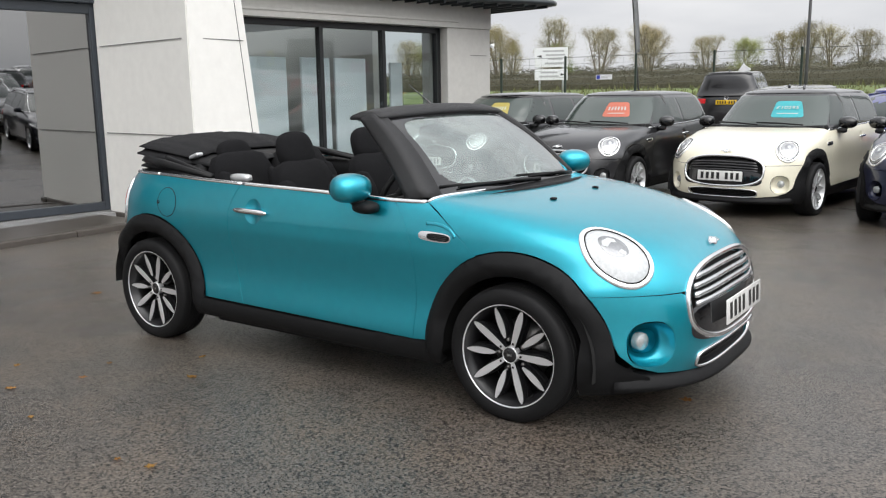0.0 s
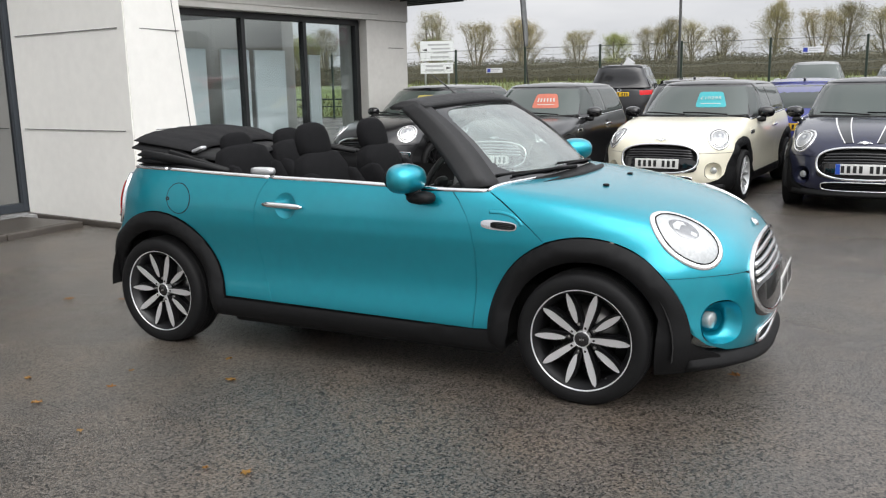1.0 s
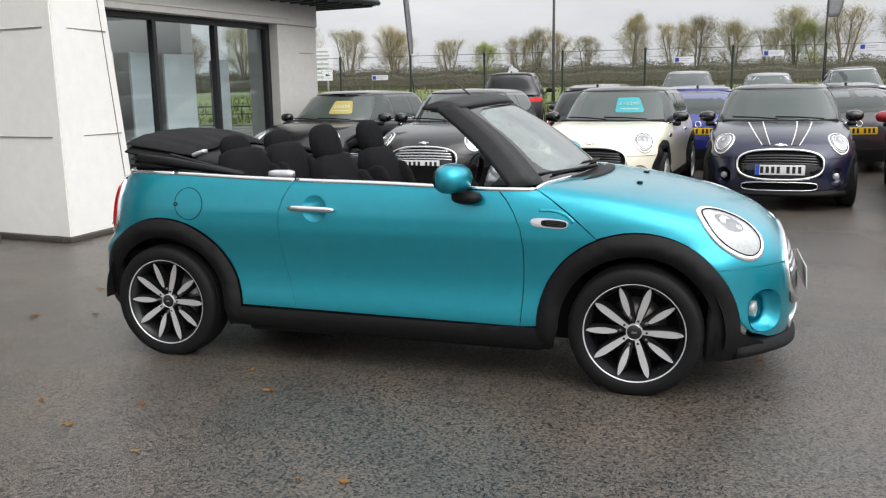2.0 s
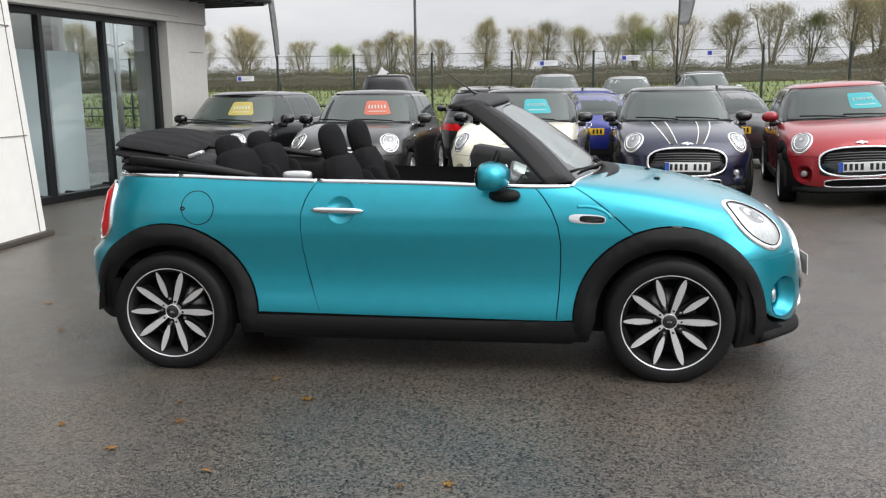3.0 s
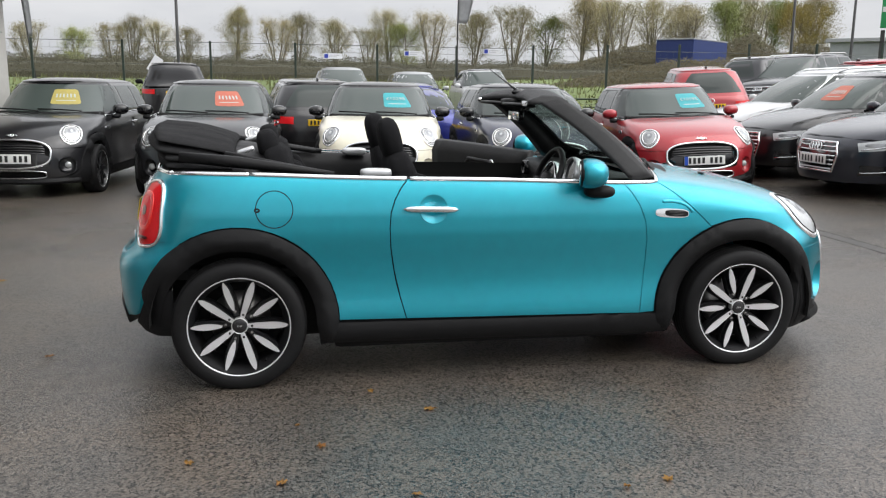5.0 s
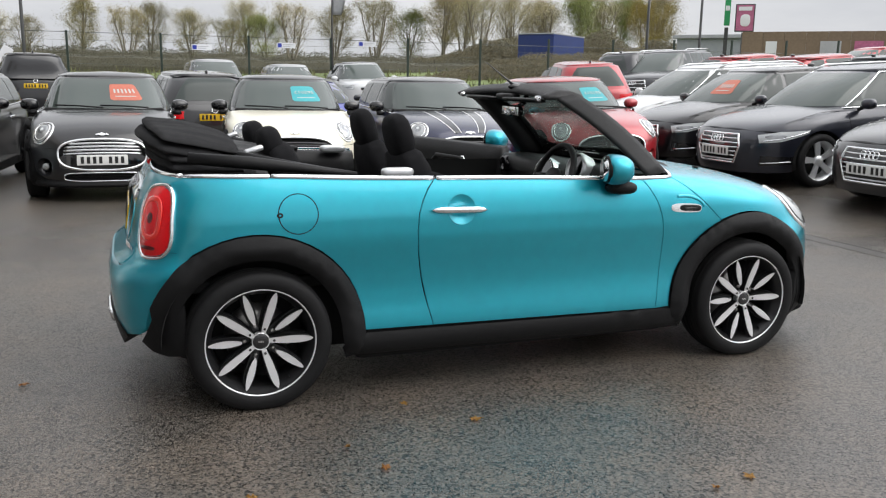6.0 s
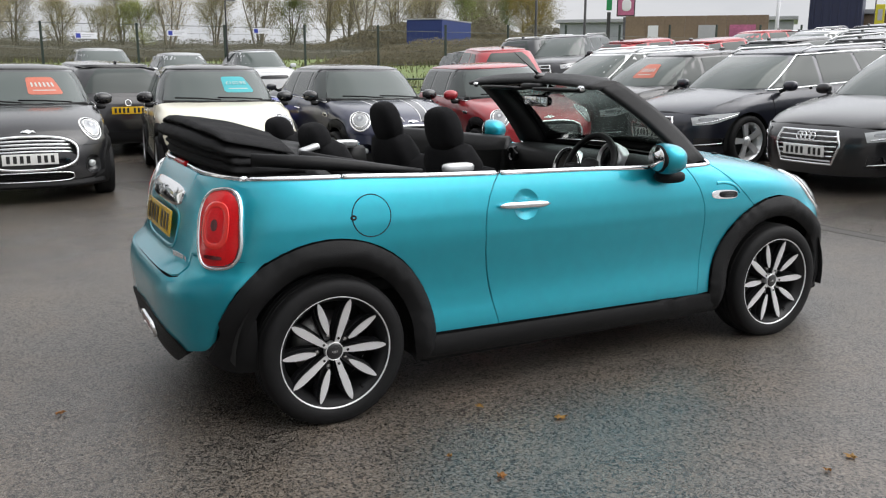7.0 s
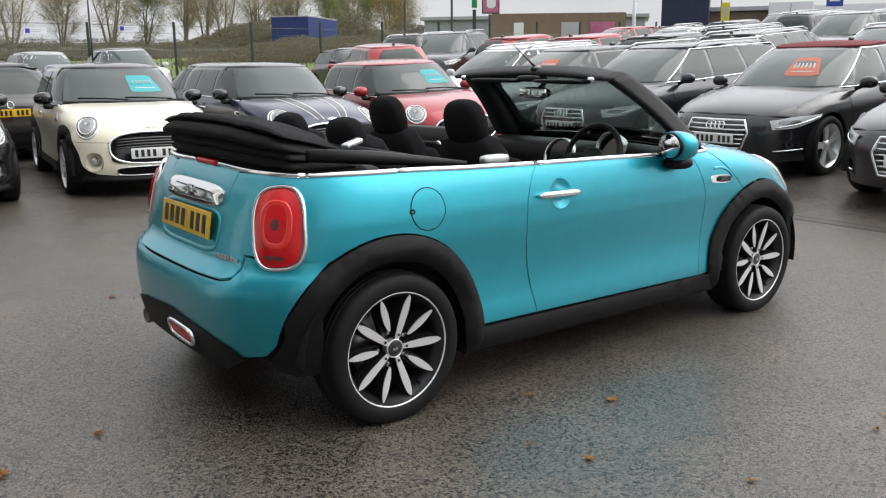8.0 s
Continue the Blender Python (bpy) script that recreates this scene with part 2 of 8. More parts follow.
def superbox_bm(sx, sy, sz, n=4.0, at=(0, 0, 0), seg=20, bm=None, rot=None):
    """A cushion: a superellipsoid of these full sizes."""
    own = bmesh.new()
    bmesh.ops.create_uvsphere(own, u_segments=seg, v_segments=max(6, seg // 2), radius=1.0)
    for v in own.verts:
        c = v.co
        r = (abs(c.x) ** n + abs(c.y) ** n + abs(c.z) ** n) ** (1 / n)
        v.co = Vector((c.x / r * sx / 2, c.y / r * sy / 2, c.z / r * sz / 2))
    if rot is not None:
        bmesh.ops.transform(own, matrix=rot, verts=own.verts)
    bmesh.ops.translate(own, vec=at, verts=own.verts)
    if bm is None:
        return own
    tmp = bpy.data.meshes.new("tmp")
    own.to_mesh(tmp)
    own.free()
    bm.from_mesh(tmp)
    bpy.data.meshes.remove(tmp)
    return bm


def spline(*pts):
    """A smooth curve y(x) through a few points, flat beyond its ends."""
    xs, ys = np.array([p[0] for p in pts], float), np.array([p[1] for p in pts], float)
    h, d = np.diff(xs), np.diff(ys) / np.diff(xs)
    m = np.zeros(len(xs))
    m[0], m[-1] = d[0], d[-1]
    for i in range(1, len(xs) - 1):
        m[i] = 0 if d[i - 1] * d[i] <= 0 else 3 * (h[i - 1] + h[i]) / ((2 * h[i] + h[i - 1]) / d[i - 1] + (h[i] + 2 * h[i - 1]) / d[i])

    gx = np.linspace(xs[0], xs[-1], 3000)
    i = np.clip(np.searchsorted(xs, gx) - 1, 0, len(xs) - 2)
    t = (gx - xs[i]) / h[i]
    gy = (2 * t**3 - 3 * t**2 + 1) * ys[i] + (t**3 - 2 * t**2 + t) * h[i] * m[i] + (-2 * t**3 + 3 * t**2) * ys[i + 1] + (t**3 - t**2) * h[i] * m[i + 1]

    def at(x):
        return np.interp(x, gx, gy)

    return at


def smooth_max(a, b, k):
    return 0.5 * (a + b + np.sqrt((a - b) ** 2 + k * k))


class Shell:
    """A car body as a solid: plan outlines rounded at both ends, under a crowned top."""

    def __init__(self, side, front, rear, top, crown, nf, nr, xf0, xr0, k, flare=None):
        self.side, self.front, self.rear, self.top, self.crown = side, front, rear, top, crown
        self.nf, self.nr, self.xf0, self.xr0, self.k, self.flare = nf, nr, xf0, xr0, k, flare

    def value(self, p):
        x, y, z = p[..., 0], np.abs(p[..., 1]), p[..., 2]
        w = self.side(z)
        if self.flare is not None:
            y = np.maximum(y - self.flare(x, z), 0.0)
        u = np.where(x > self.xf0, (x - self.xf0) / (self.front(z) - self.xf0), np.where(x < self.xr0, (self.xr0 - x) / (self.xr0 - self.rear(z)), 0.0))
        n = np.where(x > 0, self.nf, self.nr)
        q = (np.abs(u) ** n + (y / w) ** n) ** (1 / n)
        return smooth_max((q - 1) * w, z - (self.top(x) - self.crown(x) * y * y), self.k(x))

    def normal(self, p):
        e, g = 2e-3, []
        for i in range(3):
            d = np.zeros(3)
            d[i] = e
            g.append(self.value(p + d) - self.value(p - d))
        g = np.stack(g, -1)
        return g / np.maximum(np.linalg.norm(g, axis=-1, keepdims=True), 1e-12)

    def cast(self, o, d, off=0.0, far=2.6):
        """From inside at o along d to the surface, and off beyond it along its normal."""
        lo, hi = np.zeros(len(o)), np.full(len(o), far)
        for _ in range(22):
            mid = (lo + hi) / 2
            inside = self.value(o + mid[:, None] * d) < 0
            lo, hi = np.where(inside, mid, lo), np.where(inside, hi, mid)
        p = o + lo[:, None] * d
        n = self.normal(p)
        return p + n * off, n


class Side:
    """The flank seen square on: (x, z)."""

    def rays(self, uv):
        o = np.stack([uv[:, 0], 0 * uv[:, 0], uv[:, 1]], -1)
        return o, np.tile([0.0, -1.0, 0.0], (len(uv), 1))

    def flat(self, p):
        return p[:, [0, 2]]


class Fan:
    """An end unrolled round an upright axis: (metres round from the flank, z)."""

    def __init__(self, x0, way, r=0.8):
        self.x0, self.way, self.r = x0, way, r

    def rays(self, uv):
        a = uv[:, 0] / self.r
        o = np.stack([np.full(len(uv), self.x0), 0 * a, uv[:, 1]], -1)
        return o, np.stack([self.way * np.sin(a), -np.cos(a), 0 * a], -1)

    def flat(self, p):
        return np.stack([self.r * np.arctan2(self.way * (p[:, 0] - self.x0), -p[:, 1]), p[:, 2]], -1)


class Over:
    """The top unrolled round a lengthwise axis: (x, metres over from the right flank)."""

    def __init__(self, z0=0.45, r=0.75):
        self.z0, self.r = z0, r

    def rays(self, uv):
        a = uv[:, 1] / self.r
        o = np.stack([uv[:, 0], 0 * a, np.full(len(uv), self.z0)], -1)
        return o, np.stack([0 * a, -np.cos(a), np.sin(a)], -1)

    def flat(self, p):
        return np.stack([p[:, 0], self.r * np.arctan2(p[:, 2] - self.z0, -p[:, 1])], -1)


class Spot:
    """A small patch seen along its own axis n from a point c within."""

    def __init__(self, c, n, up=(0, 0, 1), depth=0.4):
        self.n = np.array(n, float) / np.linalg.norm(n)
        u = np.cross(np.array(up, float), self.n)
        self.u = u / np.linalg.norm(u)
        self.v = np.cross(self.n, self.u)
        self.c = np.array(c, float) - self.n * depth

    def rays(self, uv):
        return self.c + uv[:, :1] * self.u + uv[:, 1:] * self.v, np.tile(self.n, (len(uv), 1))

    def flat(self, p):
        return np.stack([(p - self.c) @ self.u, (p - self.c) @ self.v], -1)


def densify(poly, step, closed=True):
    pts, out = np.asarray(poly, float), []
    for a, b in zip(pts, np.roll(pts, -1, 0) if closed else pts[1:]):
        n = max(1, int(np.ceil(np.linalg.norm(b - a) / step)))
        out += [a + (b - a) * i / n for i in range(n)]
    if not closed:
        out.append(pts[-1])
    return np.array(out)


def inset(poly, d):
    """Moves a closed outline inwards by d."""
    area = 0.5 * np.sum(poly[:, 0] * np.roll(poly[:, 1], -1) - np.roll(poly[:, 0], -1) * poly[:, 1])
    t = np.roll(poly, -1, 0) - np.roll(poly, 1, 0)
    t /= np.maximum(np.linalg.norm(t, axis=1, keepdims=True), 1e-9)
    n = np.stack([-t[:, 1], t[:, 0]], -1) * np.sign(area)
    return poly + n * d


def within(poly, q):
    x, y, hit = q[:, 0], q[:, 1], np.zeros(len(q), bool)
    for (x1, y1), (x2, y2) in zip(poly, np.roll(poly, -1, 0)):
        if y1 != y2:
            hit ^= ((y1 > y) != (y2 > y)) & (x < (x2 - x1) * (y - y1) / (y2 - y1) + x1)
    return hit


def skin(shell, chart, poly, holes=(), step=0.05, off=0.0, lip=0.012, gap=0.0027, mirror=False, bulge=None, edge_step=None):
    """A pressed panel: the outline in the chart laid onto the shell, with its edge turned in."""
    edge_step = edge_step or step * 0.6
    loops = [inset(densify(poly, edge_step), gap)] + [inset(densify(h, edge_step), -gap) for h in holes]
    lo, hi = loops[0].min(0), loops[0].max(0)
    gx, gy = np.meshgrid(np.arange(lo[0], hi[0], step), np.arange(lo[1], hi[1], step * 0.9))
    gx = gx + (np.arange(len(gx)) % 2)[:, None] * step / 2
    q = np.stack([gx.ravel(), gy.ravel()], -1)
    ok = within(loops[0], q)
    for h in loops[1:]:
        ok &= ~within(h, q)
    q = q[ok]
    rim = np.concatenate(loops)
    near = np.array([np.min(np.sum((rim - p) ** 2, 1)) for p in q]) if len(q) else np.zeros(0)
    q = q[near > (0.45 * step) ** 2] if len(q) else q
    verts = [Vector(p) for p in np.concatenate([rim, q])] if len(q) else [Vector(p) for p in rim]
    edges, base = [], 0
    for lp in loops:
        edges += [(base + i, base + (i + 1) % len(lp)) for i in range(len(lp))]
        base += len(lp)
    from mathutils.geometry import delaunay_2d_cdt
    v2, _, tris, *_ = delaunay_2d_cdt(verts, edges, [], 0, 1e-6)
    uv, tris = np.array([(v.x, v.y) for v in v2]), np.array([t[:3] for t in tris])
    mid = uv[tris].mean(1)
    ok = within(loops[0], mid)
    for h in loops[1:]:
        ok &= ~within(h, mid)
    tris = tris[ok]
    o, d = chart.rays(uv)
    p, n = shell.cast(o, d)
    p = p + n * off
    if bulge is not None:
        dist = np.array([np.sqrt(np.min(np.sum((rim - a) ** 2, 1))) for a in uv])
        p = p + n * bulge(uv, dist)[:, None]
    a, b, c = p[tris[:, 0]], p[tris[:, 1]], p[tris[:, 2]]
    turn = np.einsum("ij,ij->i", np.cross(b - a, c - a), n[tris[:, 0]]) < 0
    tris[turn] = tris[turn][:, ::-1]
    if bulge is not None:
        acc = np.zeros_like(p)
        a, b, c = p[tris[:, 0]], p[tris[:, 1]], p[tris[:, 2]]
        fn = np.cross(b - a, c - a)
        for k in range(3):
            np.add.at(acc, tris[:, k], fn)
        n = acc / np.maximum(np.linalg.norm(acc, axis=1, keepdims=True), 1e-12)
    seen = {}
    for t in tris:
        for i, j in ((t[0], t[1]), (t[1], t[2]), (t[2], t[0])):
            seen[(int(i), int(j))] = True
    rim_edges = [(i, j) for i, j in seen if (j, i) not in seen]
    ids = sorted({i for e in rim_edges for i in e})
    low = {i: len(p) + k for k, i in enumerate(ids)}
    allp = np.concatenate([p, p[ids] - n[ids] * lip]) if lip else p
    alln = np.concatenate([n, n[ids]]) if lip else n
    faces = [tuple(int(i) for i in t) for t in tris] + ([(j, i, low[i], low[j]) for i, j in rim_edges] if lip else [])
    if mirror:
        allp, alln = allp * [1, -1, 1], alln * [1, -1, 1]
        faces = [f[::-1] for f in faces]
    mesh = bpy.data.meshes.new("panel")
    mesh.from_pydata(allp.tolist(), [], faces)
    mesh.shade_smooth()
    mesh.normals_split_custom_set_from_vertices(alln.tolist())
    return mesh


def put_skin(name, mat, parent, label="", **kw):
    return finish(name, skin(**kw), mat, parent, label)


def on_shell(shell, chart, line, step=0.03, off=0.0, closed=False):
    uv = densify(line, step, closed)
    return shell.cast(*chart.rays(uv), off=off)


def strip_bm(p, n, width, height, bm=None, closed=False, mirror=False):
    """A half-round moulding along points p, standing up along normals n."""
    bm = bm or bmesh.new()
    p, n = np.array(p), np.array(n)
    t = np.roll(p, -1, 0) - np.roll(p, 1, 0)
    if not closed:
        t[0], t[-1] = p[1] - p[0], p[-1] - p[-2]
    t /= np.maximum(np.linalg.norm(t, axis=1, keepdims=True), 1e-9)
    s = np.cross(t, n)
    s /= np.maximum(np.linalg.norm(s, axis=1, keepdims=True), 1e-9)
    rings = []
    for a, b in ((-0.5, -0.3), (-0.5, 0.45), (-0.28, 0.9), (0.0, 1.0), (0.28, 0.9), (0.5, 0.45), (0.5, -0.3)):
        q = p + s * a * width + n * b * height
        if mirror:
            q = q * [1, -1, 1]
        rings.append([bm.verts.new(v) for v in q])
    m = len(p)
    for a, b in zip(rings, rings[1:]):
        for i in range(m if closed else m - 1):
            j = (i + 1) % m
            bm.faces.new((a[i], a[j], b[j], b[i]))
    if not closed:
        bm.faces.new([r[0] for r in rings])
        bm.faces.new([r[-1] for r in rings][::-1])
    bmesh.ops.recalc_face_normals(bm, faces=bm.faces[:])
    return bm


def arc(cx, cy, rx, ry, a0, a1, n):
    return [(cx + rx * math.cos(radians(a0 + (a1 - a0) * i / n)), cy + ry * math.sin(radians(a0 + (a1 - a0) * i / n))) for i in range(n + 1)]


def oval(cx, cy, rx, ry, n=48, power=2.0, tilt=0.0):
    out, c, s = [], math.cos(radians(tilt)), math.sin(radians(tilt))
    for i in range(n):
        a = 2 * math.pi * i / n
        u = math.copysign(abs(math.cos(a)) ** (2 / power), math.cos(a)) * rx
        v = math.copysign(abs(math.sin(a)) ** (2 / power), math.sin(a)) * ry
        out.append((cx + u * c - v * s, cy + u * s + v * c))
    return out


def lettering(text, size, mat, parent, name, m, depth=0.0015, label=""):
    """Built-in font letters as a thin mesh."""
    c = bpy.data.curves.new("letters", "FONT")
    c.body, c.size, c.extrude, c.align_x, c.align_y = text, size, depth, "CENTER", "CENTER"
    c.resolution_u = 3
    tmp = bpy.data.objects.new("letters", c)
    mesh = bpy.data.meshes.new_from_object(tmp)
    bpy.data.objects.remove(tmp)
    ob = finish(name, mesh, mat, parent, label, smooth=False)
    ob.matrix_basis = m
    return ob


def flared(x, z):
    """The wings swell round the wheel openings, below the lamps."""
    low = 0.5 - 0.5 * np.tanh((z - 0.66) / 0.05)
    return low * (0.050 * np.exp(-(((x - 1.585) / 0.15) ** 2)) + 0.020 * np.exp(-(((x + 1.60) / 0.14) ** 2)) * (0.5 + 0.5 * np.tanh((z - 0.38) / 0.06)))


# ---- the small hatchback body, shared by the convertible and its hard-top siblings ----
MINI = Shell(
    side=spline((0.15, 0.765), (0.24, 0.800), (0.31, 0.807), (0.36, 0.8035), (0.42, 0.7965), (0.48, 0.7940), (0.56, 0.7985), (0.65, 0.810), (0.73, 0.819), (0.79, 0.8185), (0.86, 0.809), (0.93, 0.792), (1.0, 0.768), (1.1, 0.73)),
    front=spline((0.15, 1.90), (0.22, 1.965), (0.35, 2.005), (0.5, 2.012), (0.6, 2.000), (0.68, 1.974), (0.78, 1.928), (0.9, 1.86), (1.1, 1.72)),
    rear=spline((0.15, -1.75), (0.25, -1.81), (0.38, -1.84), (0.52, -1.85), (0.58, -1.835), (0.645, -1.765), (0.72, -1.745), (0.85, -1.715), (0.95, -1.675), (1.1, -1.60)),
    top=spline((-1.9, 0.99), (-1.6, 1.035), (-1.2, 1.075), (0.4, 1.06), (0.8, 0.99), (1.09, 0.965), (1.3, 0.942), (1.5, 0.908), (1.68, 0.865), (1.82, 0.820), (1.92, 0.770), (2.02, 0.69)),
    crown=spline((-1.5, 0.06), (0.5, 0.03), (1.0, 0.045), (1.5, 0.10), (1.9, 0.16)),
    nf=3.25, nr=4.0, xf0=0.9, xr0=-1.05,
    k=spline((-1.8, 0.06), (-1.4, 0.05), (0.5, 0.05), (0.9, 0.07), (1.3, 0.10), (1.9, 0.13)), flare=flared,
)
SIDE, OVER = Side(), Over()
NOSE, TAIL = Fan(1.0, 1), Fan(-1.0, -1)
WHEEL_X, HUB_Z, ARCH_R, OPEN_R = 1.2475, 0.297, 0.459, 0.350
SEAM_Z = 0.592
BELT = spline((-1.65, 0.982), (-1.4, 0.993), (-1.19, 0.991), (-0.83, 0.978), (-0.45, 0.968), (0.0, 0.960), (0.33, 0.950), (0.59, 0.943), (0.80, 0.942))


def arch_angle(x_sign, x, z):
    return math.degrees(math.atan2(z - HUB_Z, x - x_sign * WHEEL_X))


def belt_line(a, b, n=24, drop=0.0):
    return [(a + (b - a) * i / n, float(BELT(a + (b - a) * i / n)) - drop) for i in range(n + 1)]


DOOR_FRONT = [(0.597, 0.943), (0.640, 0.897), (0.680, 0.835), (0.712, 0.755), (0.727, 0.665), (0.728, 0.56), (0.723, 0.44), (0.709, 0.286)]
DOOR_REAR = [(-0.462, 0.968), (-0.497, 0.925), (-0.525, 0.875), (-0.545, 0.815), (-0.551, 0.74), (-0.545, 0.64), (-0.528, 0.53), (-0.500, 0.41), (-0.470, 0.302)]
BONNET_SEAM = [(0.783, 0.942), (0.85, 0.902), (0.93, 0.843), (1.0, 0.783), (1.066, 0.722)]
GRILLE = Spot((1.9, 0, 0.50), (1, 0, 0.05), depth=0.5)
GRILLE_OUT = oval(0, 0.024, 0.455, 0.168, 64, power=2.8)


def wheel_parts(car, x, y_side, kind="petal"):
    """One road wheel: tyre, rim and ten spokes, its face outwards at y_side."""
    s = 1 if y_side > 0 else -1
    hub = part("wheel", lathe_bm([(0.050, -0.10), (0.050, -0.03), (0.036, -0.012), (0.0005, -0.012)], 24), WHEELBLACK, car, "road wheel with a low-profile tyre")
    hub.matrix_basis = pose(x, s * 0.745, HUB_Z, 0, 0, 180 if s < 0 else 0)
    # outwards is +y in the wheel's own frame
    tyre = [(0.228, -0.082), (0.238, -0.094), (0.262, -0.100), (0.290, -0.096), (0.302, -0.084), (0.306, -0.05), (0.307, 0.0), (0.306, 0.05), (0.302, 0.078), (0.295, 0.090), (0.275, 0.099), (0.255, 0.100), (0.240, 0.096), (0.229, 0.088)]
    bm = lathe_bm(tyre, 72)
    for v in bm.verts:
        if v.co.z < -0.2965:
            v.co.z = -0.2965 + (v.co.z + 0.2965) * 0.05
    part("tyre", bm, RUBBER, hub, "black low-profile tyre")
    bm = bmesh.new()
    for g in (-0.045, -0.015, 0.018, 0.047):
        lathe_bm([(0.3072, g - 0.004), (0.3088, g - 0.003), (0.3088, g + 0.003), (0.3072, g + 0.004)], 72, bm)
    part("tread_groove", bm, DARK, hub)
    lip_mat = ALLOY if kind == "petal" else ALLOYSILVER
    part("rim_lip", lathe_bm([(0.2275, 0.070), (0.2275, 0.088), (0.230, 0.0915), (0.2355, 0.091), (0.236, 0.084)], 72), lip_mat, hub, "bright machined rim edge")
    part("rim", lathe_bm([(0.2272, 0.088), (0.220, 0.070), (0.207, 0.055), (0.200, 0.02), (0.195, -0.06), (0.215, -0.085)], 56), WHEELBLACK if kind != "silver" else ALLOYSILVER, hub)
    part("brake_disc", lathe_bm([(0.02, -0.045), (0.142, -0.045), (0.142, -0.060), (0.02, -0.060)], 40), DISC, hub, "steel brake disc behind the spokes")
    # near-black disc puts the shade behind the spokes into colour
    part("wheel_shade_disc", lathe_bm([(0.001, -0.075), (0.20, -0.075)], 32), DARK, hub)

    def petal(r0, r1, w, y0, y1, n=16, pointed=False):
        bm = bmesh.new()
        top, low = [], []
        for i in range(n + 1):
            t = i / n
            r = r0 + (r1 - r0) * t
            if pointed:
                half = w * max(0.0, math.sin(math.pi * (0.04 + 0.94 * t))) ** 0.62
            elif t > 0.62:
                half = w * max(0.0, 1 - ((t - 0.62) / 0.38) ** 2) ** 0.55
            else:
                half = w * (0.58 + 0.42 * math.sin(math.pi * t / 1.24))
            half = max(half, 0.0015)
            y = y0 + (y1 - y0) * t
            top.append([(-half, y - 0.004, r), (-half * 0.92, y, r), (half * 0.92, y, r), (half, y - 0.004, r)])
        rows = [[bm.verts.new(p) for p in ring] for ring in top]
        base = [[bm.verts.new((p[0] * 1.15, p[1] - 0.022, p[2])) for p in (ring[0], ring[-1])] for ring in top]
        for a, b, c, d in zip(rows, rows[1:], base, base[1:]):
            for k in range(3):
                bm.faces.new((a[k], a[k + 1], b[k + 1], b[k]))
            bm.faces.new((a[0], b[0], d[0], c[0])).material_index = 1
            bm.faces.new((b[3], a[3], c[1], d[1])).material_index = 1
        bm.faces.new((*rows[0], base[0][1], base[0][0]))
        bm.faces.new((*rows[-1][::-1], base[-1][0], base[-1][1]))
        bmesh.ops.recalc_face_normals(bm, faces=bm.faces[:])
        mesh = bpy.data.meshes.new("spoke")
        bm.to_mesh(mesh)
        bm.free()
        return mesh

    face = {"petal": ALLOY, "silver": ALLOYSILVER, "black": WHEELBLACK}[kind]
    under = WHEELBLACK if kind != "silver" else ALLOYSILVER
    long_s, short_s = petal(0.036, 0.221, 0.0172, 0.062, 0.076), petal(0.078, 0.218, 0.0158, 0.064, 0.076, pointed=True)
    web = petal(0.04, 0.221, 0.023, 0.028, 0.050)
    for mesh in (long_s, short_s):
        mesh.materials.append(face)
        mesh.materials.append(under)
    web.materials.append(under)
    for i in range(10):
        turn = pose(0, 0, 0, 0, 36 * i - 18, 0)
        sp = finish("spoke", long_s if i % 2 == 0 else short_s, None, hub, smooth=False)
        sp.matrix_basis = turn
        wb = finish("spoke_web", web, None, hub, smooth=False)
        wb.matrix_basis = turn @ pose(0, -0.006, 0)
    bm = lathe_bm([(0.036, 0.028), (0.038, 0.034), (0.0385, 0.064), (0.037, 0.0665), (0.0345, 0.0665), (0.034, 0.060)], 40)
    part("hub_ring", bm, face, hub)
    part("hub_cap", lathe_bm([(0.0342, 0.054), (0.0335, 0.065), (0.028, 0.067), (0.0005, 0.068)], 32), GLOSSBLACK, hub, "gloss black centre cap")
    bm = bmesh.new()
    for dx in (-0.009, -0.003, 0.003, 0.009):
        box_bm(0.0028, 0.001, 0.009, at=(dx, 0.0682, 0), bm=bm)
    part("cap_mark", bm, CHROME, hub, smooth=False)
    for i in range(5):
        a = radians(72 * i - 18 + 36)
        b = part("wheel_bolt", lathe_bm([(0.008, 0.0), (0.008, 0.012), (0.0005, 0.013)], 8), DISC, hub)
        b.matrix_basis = pose(0.066 * math.sin(a), 0.034, 0.066 * math.cos(a))
        h = part("bolt_hole", lathe_bm([(0.0055, 0.0), (0.0052, 0.0015), (0.0005, 0.0016)], 10), DARK, hub)
        a2 = radians(72 * i - 18)
        h.matrix_basis = pose(0.056 * math.sin(a2), 0.0665, 0.056 * math.cos(a2))
    va = radians(215)
    v = part("valve", tube_bm([(0, 0, 0), (0, 0.022, -0.004)], 0.004, 6), RUBBER, hub)
    v.matrix_basis = pose(0.199 * math.sin(va), 0.052, 0.199 * math.cos(va))
    return hub


